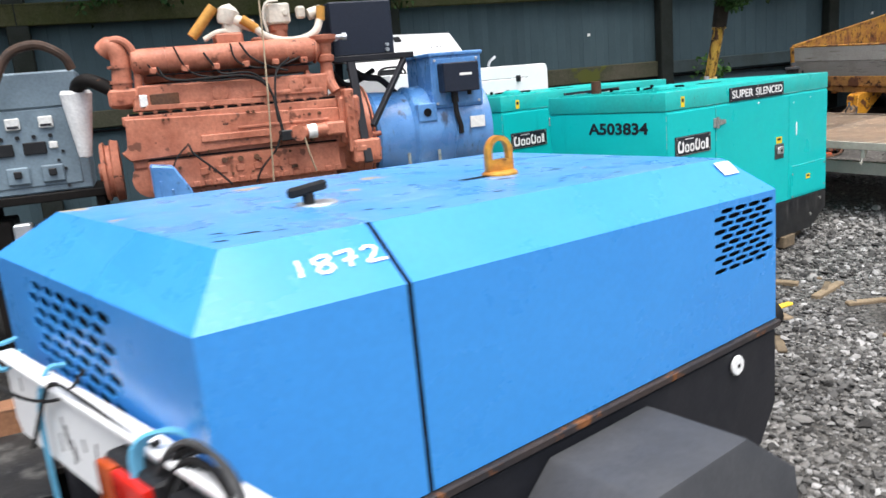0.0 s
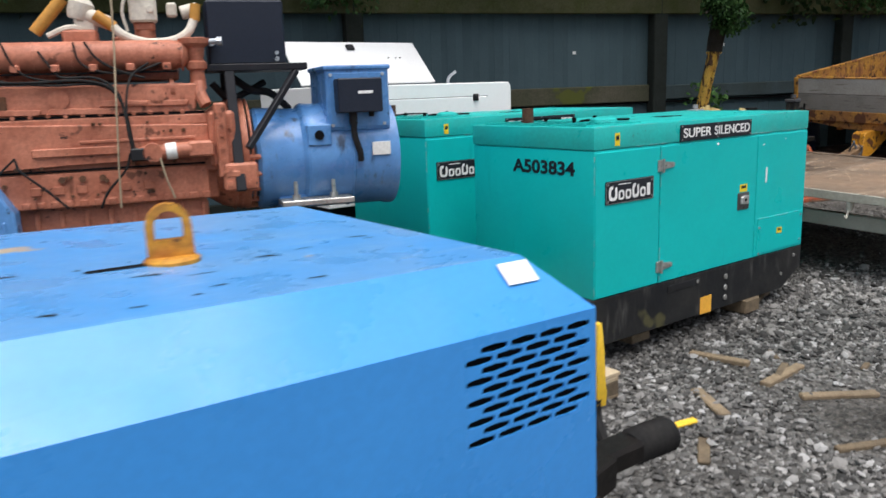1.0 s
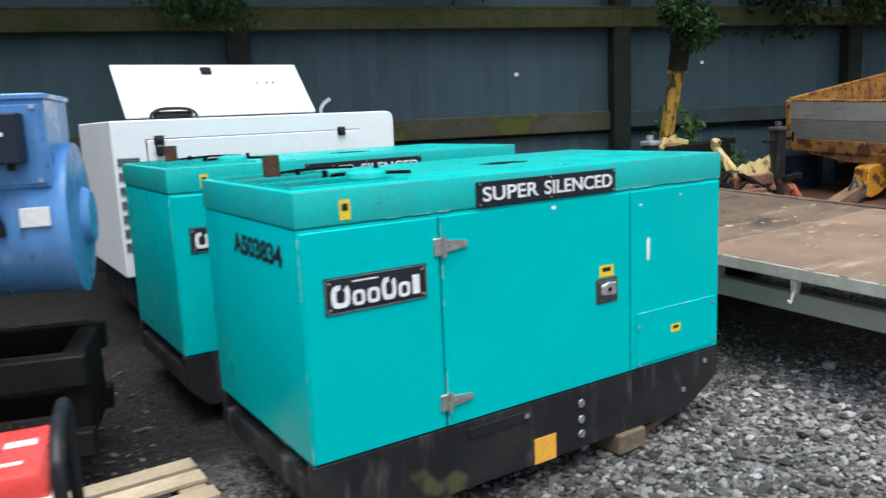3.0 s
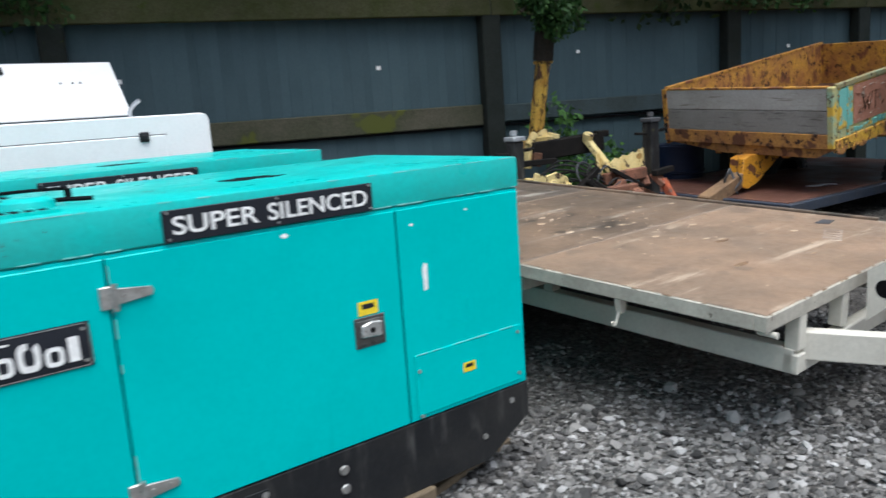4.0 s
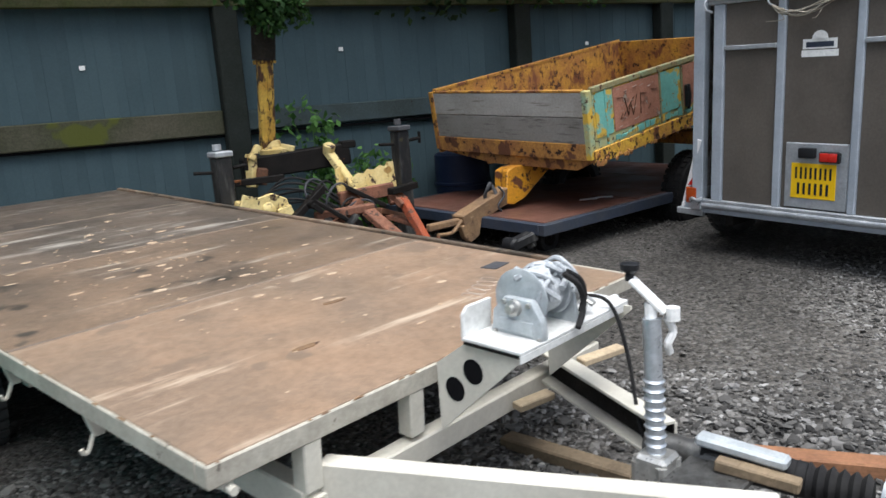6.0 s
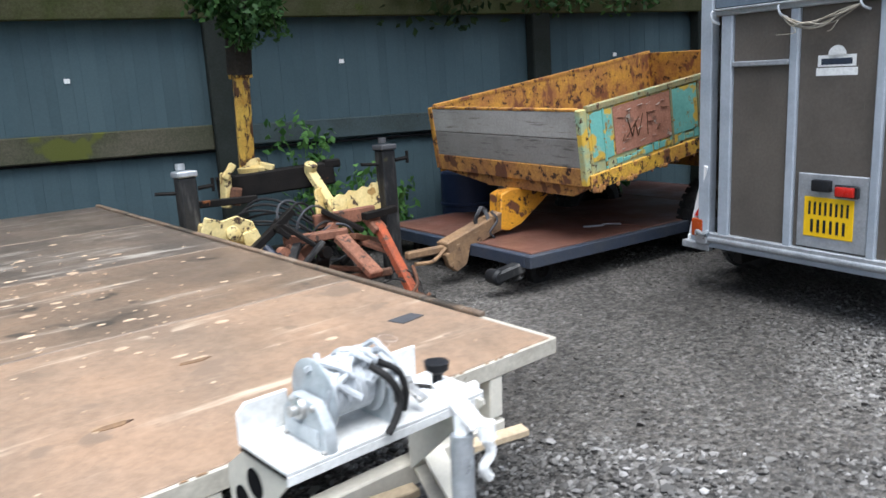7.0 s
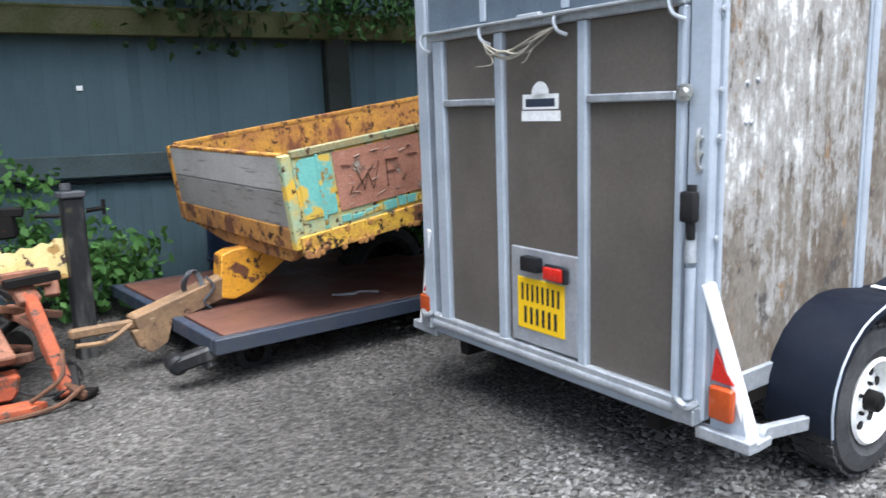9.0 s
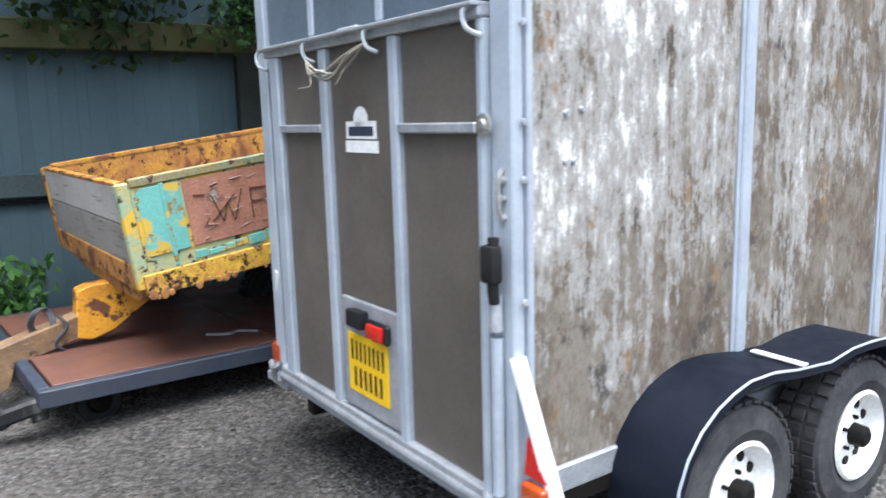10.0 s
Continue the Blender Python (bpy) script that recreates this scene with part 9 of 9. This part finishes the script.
def portable_generator():
    m = Matrix.Translation((2.405, 2.68, .20)) @ pose(0, 0, 0, 0, 0, -11) @ Matrix.Diagonal((1.06, .8, 1, 1))
    root = thing("portable_generator", m, "portable diesel generator with red tank in black tube frame", "generator")
    L, D = .66, .44
    # tube frame with raised end handles
    for x in (.0, L):
        bm = B()
        tube(bm, [(x, .0, .02), (x, .0, .30), (x, .0, .52), (x, .02, .565), (x, .08, .60), (x, .18, .615), (x, D - .1, .615), (x, D - .02, .59), (x, D, .54), (x, D, .3), (x, D, .02)], .016, 10, 3)
        part("frame_hoop", bm, black_plastic, root, "black tube frame hoop")
    bm = B()
    for y in (.0, D):
        cyl(bm, (.0, y, .02), (L, y, .02), .014, seg=10)
    cyl(bm, (.2, 0, .02), (.2, D, .02), .012, seg=8)
    cyl(bm, (.5, 0, .02), (.5, D, .02), .012, seg=8)
    part("frame_base", bm, black_plastic, root)
    # tank halves
    for a, b in ((.03, .335), (.342, .64)):
        bm = B()
        prism(bm, [(a, .0), (b, .0), (b - .004, .035), (b - .02, .066), (a + .02, .066), (a + .004, .035)], D - .02, Matrix.Translation((0, 0, .475)) @ xz(D - .005), .012, 2)
        tk = part("tank", bm, bright_red, root, "bright red pressed tank")
        bm = B()
        box(bm, (a - .006, .008, .470), (b + .006, D + .001, .478), .003)
        part("seam_lip", bm, sleeve_metal, tk, "worn pale seam lip")
    bm = B()
    lathe(bm, (.18, .25, .539), (0, 0, 1), [(0, .05), (.008, .052), (.012, .045), (.03, .045), (.034, .04), (.034, 0)], 20)
    part("fuel_cap", bm, raw_wood, root, "dull brass fuel cap")
    bm = B()
    for x, y, r in ((.44, .20, .02), (.51, .24, .018), (.18, .12, .035)):
        lathe(bm, (x, y, .5412), (0, 0, 1), [(0, r), (.0008, r), (.0008, 0)], 14)
    pieces("tank_hole", bm, slot_dark, root)
    bm = B()
    for lo, hi in (((.06, .22), (.10, .26)), ((.11, .31), (.24, .38)), ((.42, .11), (.58, .135)), ((.53, .26), (.60, .31))):
        box(bm, (lo[0], lo[1], .5412), (hi[0], hi[1], .5422), 0)
    pieces("sticker", bm, dial_white, root, "faded pale sticker")
    # name strip: bars in place of the maker's name, plain words kept
    bm = B()
    box(bm, (.02, -.012, .425), (L - .02, .02, .475), .004)
    st = part("name_strip", bm, galv, root, "silver strip under the tank")
    bm = B()
    for k in range(10):
        box(bm, (.06 + k * .022, -.0135, .438), (.076 + k * .022, -.012, .458), 0)
    pieces("strip_bar", bm, sign_black, st)
    lettering("strip_words", "DIESEL GENERATOR", .018, .26, black_plastic, st, pose(.355, -.0125, .446, 90, 0, 0))
    # socket panel
    bm = B()
    box(bm, (.03, -.004, .13), (.30, .05, .42), .006)
    cp = part("socket_panel", bm, black_plastic, root, "black socket panel")
    bm = B()
    box(bm, (.026, -.007, .410), (.305, .0, .421), .002)
    box(bm, (.294, -.007, .13), (.305, .0, .411), .002)
    box(bm, (.026, -.007, .13), (.036, .0, .411), .002)
    pieces("panel_trim", bm, galv, cp, "silver panel edge")
    bm = B()
    for x, z in ((.115, .395), (.115, .365), (.13, .345), (.22, .395), (.215, .345), (.285, .40), (.05, .335)):
        lathe(bm, (x, -.004, z), (0, -1, 0), [(0, .007), (.006, .006), (.006, 0)], 8)
    pieces("rivet", bm, chrome, cp)
    bm = B()
    lathe(bm, (.075, -.004, .375), (0, -1, 0), [(0, .028), (.012, .026), (.016, .012), (.022, .012), (.022, 0)], 18)
    part("knob", bm, slot_dark, cp)
    bm = B()
    box(bm, (.15, -.009, .36), (.205, -.004, .395), .002)
    box(bm, (.24, -.009, .335), (.275, -.004, .385), .002)
    pieces("meter", bm, dial_white, cp)
    for x, mat in ((.075, safety_yellow), (.145, safety_yellow), (.225, blue_plastic)):
        bm = B()
        box(bm, (x - .032, -.012, .225), (x + .032, -.004, .325), .004)
        lathe(bm, (x, -.012, .265), (0, -1, -.35), [(0, .03), (.035, .032), (.042, .036), (.05, .034), (.05, 0)], 18)
        so = part("socket", bm, mat, cp, "weatherproof plug socket")
        bm = B()
        lathe(bm, (x, -.061, .247), (0, -1, -.35), [(0, .02), (.001, .02), (.001, 0)], 14)
        part("flap", bm, mat if mat is blue_plastic else label_yellow, so)
    # engine side
    bm = B()
    box(bm, (.34, .05, .06), (.60, .36, .40), .03, segments=2)
    box(bm, (.05, .08, .05), (.34, .38, .42), .02)
    part("engine_body", bm, dark_steel, root)
    bm = B()
    prism(bm, [(.46, .40), (.55, .40), (.58, .30), (.56, .18), (.52, .10), (.47, .14), (.49, .25)], .05, xz(.04), .008)
    part("cowl", bm, orange_red, root, "red engine cowl")
    bm = B()
    for k in range(8):
        a = radians(60 - 20 * k)
        bar(bm, (.56 + .04 * math.cos(a), .02, .28 + .07 * math.sin(a)), (.56 + .10 * math.cos(a), .02, .28 + .11 * math.sin(a)), .03, .008, .001)
    lathe(bm, (.56, .05, .28), (0, -1, 0), [(0, .09), (.02, .09), (.02, 0)], 20)
    pieces("recoil_starter", bm, black_plastic, root)
    bm = B()
    tube(bm, [(.36, -.01, .2), (.42, -.03, .24), (.48, -.03, .22), (.46, -.02, .14)], .0035, 6)
    tube(bm, [(.38, .0, .35), (.45, -.02, .31), (.42, -.02, .2), (.36, -.01, .1)], .003, 6)
    tube(bm, [(.40, -.02, .39), (.42, -.03, .36), (.47, -.03, .35), (.46, -.02, .38)], .0035, 6)
    tube(bm, [(.615, -.02, .40), (.635, -.025, .30), (.63, -.02, .16)], .0025, 6)
    pieces("wiring", bm, rope_pale, root)
    bm = B()
    lathe(bm, (.405, -.02, .17), (0, 0, 1), [(0, .028), (.01, .032), (.05, .032), (.06, .02), (.075, .014), (.075, 0)], 16)
    box(bm, (.37, -.03, .25), (.44, .0, .275), .004)
    pieces("fuel_filter", bm, ochre_metal, root, "dull gold fuel fitting")
    bm = B()
    for k in range(9):
        box(bm, (.345, -.004, .10 + .03 * k), (.45, .05, .112 + .03 * k), .003)
    pieces("cooling_fin", bm, dark_steel, root)
    bm = B()
    box(bm, (.33, .012, .06), (.345, .05, .42), .004)
    cyl(bm, (.48, .0, .08), (.62, .0, .10), .03, seg=14)
    pieces("bracket", bm, latch_dark, root)


portable_generator()


def yellow_transformer():
    x, y = 2.07, 2.80
    m = Matrix.Translation((x, y, surface_z(x, y))) @ pose(0, 0, 0, 0, 0, 24)
    root = thing("site_transformer", m, "tall yellow plastic site power box standing on the ground", "power box")
    bm = B()
    prism(bm, [(-.11, 0), (.085, 0), (.09, .55), (.07, .76), (.04, .80), (-.09, .815), (-.11, .76)], .19, xz(.095), .014, 2)
    body = part("body", bm, safety_yellow, root)
    bm = B()
    prism(bm, [(-.10, .80), (-.055, .80), (-.062, .865), (-.078, .875), (-.095, .865)], .03, xz(.0), .008, 2)
    part("handle", bm, safety_yellow, root, "moulded yellow carrying lug")
    bm = B()
    box(bm, (-.108, -.098, .70), (.07, -.094, .708), .001)
    box(bm, (.03, -.099, .03), (.036, -.0945, .80), .001)
    pieces("seam", bm, ochre_metal, body, "moulded seam line")
    bm = B()
    box(bm, (-.10, -.099, .50), (-.03, -.0955, .66), .001)
    part("label", bm, sign_white, body, "blank white label")
    bm = B()
    for z in (.25, .45):
        box(bm, (.045, -.104, z), (.09, -.094, z + .12), .008, segments=2)
    pieces("socket_cover", bm, safety_yellow, body)
    bm = B()
    box(bm, (-.12, -.105, .0), (.115, .105, .03), .006)
    part("base", bm, black_plastic, root)


yellow_transformer()

# ---- loose stones over the yard ----
def loose_gravel():
    rng = np.random.default_rng(11)
    t = (1 + 5 ** .5) / 2
    ico = np.array([(-1, t, 0), (1, t, 0), (-1, -t, 0), (1, -t, 0), (0, -1, t), (0, 1, t), (0, -1, -t), (0, 1, -t), (t, 0, -1), (t, 0, 1), (-t, 0, -1), (-t, 0, 1)], float)
    ico /= np.linalg.norm(ico[0])
    tri = np.array([(0, 11, 5), (0, 5, 1), (0, 1, 7), (0, 7, 10), (0, 10, 11), (1, 5, 9), (5, 11, 4), (11, 10, 2), (10, 7, 6), (7, 1, 8), (3, 9, 4), (3, 4, 2), (3, 2, 6), (3, 6, 8), (3, 8, 9), (4, 9, 5), (2, 4, 11), (6, 2, 10), (8, 6, 7), (9, 8, 1)])
    places = []
    for k in range(78000):
        x, y = rng.uniform(1.9, 11.6), rng.uniform(.9, 5.4)
        if y > 4.4 and x < 8.6:
            continue
        if 3.8 < x < 5.7 and 2.95 < y < 5.2:
            continue
        e = earth(x, y)
        if rng.random() < min(.93, e * (1.15 if x < 8.4 else .92)):
            continue
        places.append((x, y, surface_z(x, y), e))
    p = np.array(places)
    k = len(p)
    size = rng.lognormal(-4.42, .36, k) * (1 - .38 * p[:, 3]) * (1 - .18 * np.clip((p[:, 0] - 8.6) / .8, 0, 1))
    size = np.clip(size, .004, .032)
    sh = rng.uniform(.6, 1.3, (k, 3))
    sh[:, 2] *= .6
    bumpy = 1 + rng.uniform(-.42, .36, (k, 12, 1))
    v = ico[None] * bumpy * sh[:, None, :]
    ang = rng.uniform(0, 2 * np.pi, k)
    c, s = np.cos(ang), np.sin(ang)
    x = v[:, :, 0] * c[:, None] - v[:, :, 1] * s[:, None]
    y = v[:, :, 0] * s[:, None] + v[:, :, 1] * c[:, None]
    tilt = rng.uniform(-.5, .5, k)
    z = v[:, :, 2] + x * tilt[:, None]
    v = np.stack([x, y, z], 2) * size[:, None, None]
    v[:, :, 0] += p[:, 0:1]
    v[:, :, 1] += p[:, 1:2]
    v[:, :, 2] += p[:, 2:3] + size[:, None] * .35
    f = (tri[None] + (np.arange(k) * 12)[:, None, None]).reshape(-1, 3)
    me = bpy.data.meshes.new("gravel")
    me.vertices.add(k * 12)
    me.vertices.foreach_set("co", v.ravel())
    me.loops.add(len(f) * 3)
    me.loops.foreach_set("vertex_index", f.ravel().astype(np.int32))
    me.polygons.add(len(f))
    me.polygons.foreach_set("loop_start", np.arange(len(f), dtype=np.int32) * 3)
    me.polygons.foreach_set("use_smooth", np.zeros(len(f), dtype=bool))
    me.update(calc_edges=True)
    soil = np.clip(p[:, 3] * .7 + .55 * np.clip((p[:, 0] + .8 * p[:, 1] - 10.3) / .7, 0, 1), 0, 1)
    me.attributes.new("soil", "FLOAT", "POINT").data.foreach_set("value", np.repeat(soil, 12).astype(np.float32))
    me.materials.append(gravel_stone)
    ob = new("gravel", me)
    tagged(ob, "loose angular grey gravel stones over the yard", "gravel", kind="stuff")


loose_gravel()


def litter():
    """Brown wood chips, bark and dead leaves trodden into the dirt before the fence."""
    rnd = random.Random(33)
    bm = B()
    for k in range(520):
        x, y = rnd.uniform(2.7, 4.0), rnd.uniform(2.7, 5.6)
        if x > 3.66 and y > 2.6:
            continue
        r = rnd.uniform(.006, .02) * (2.0 if rnd.random() < .06 else 1)
        a, z = rnd.uniform(0, 6.3), surface_z(x, y) + .004
        d, q = Vector((math.cos(a), math.sin(a), rnd.uniform(-.2, .2))), Vector((-math.sin(a), math.cos(a), rnd.uniform(-.2, .2)))
        c, w = Vector((x, y, z)), rnd.uniform(.3, .8)
        top = [bm.verts.new(c + d * (i * r) + q * (j * r * w) + Vector((0, 0, rnd.uniform(.003, .009)))) for i, j in ((-1, -.6), (.7, -1), (1, .5), (-.5, 1))]
        low = [bm.verts.new(v.co - Vector((0, 0, .006))) for v in top]
        face(bm, top)
        for i in range(4):
            face(bm, (top[i], low[i], low[(i + 1) % 4], top[(i + 1) % 4]))
    ob = new("litter", mesh_of(bm, "litter", litter_brown, False))
    tagged(ob, "brown wood chips and dead leaves on the dirt", "litter", kind="stuff")


litter()
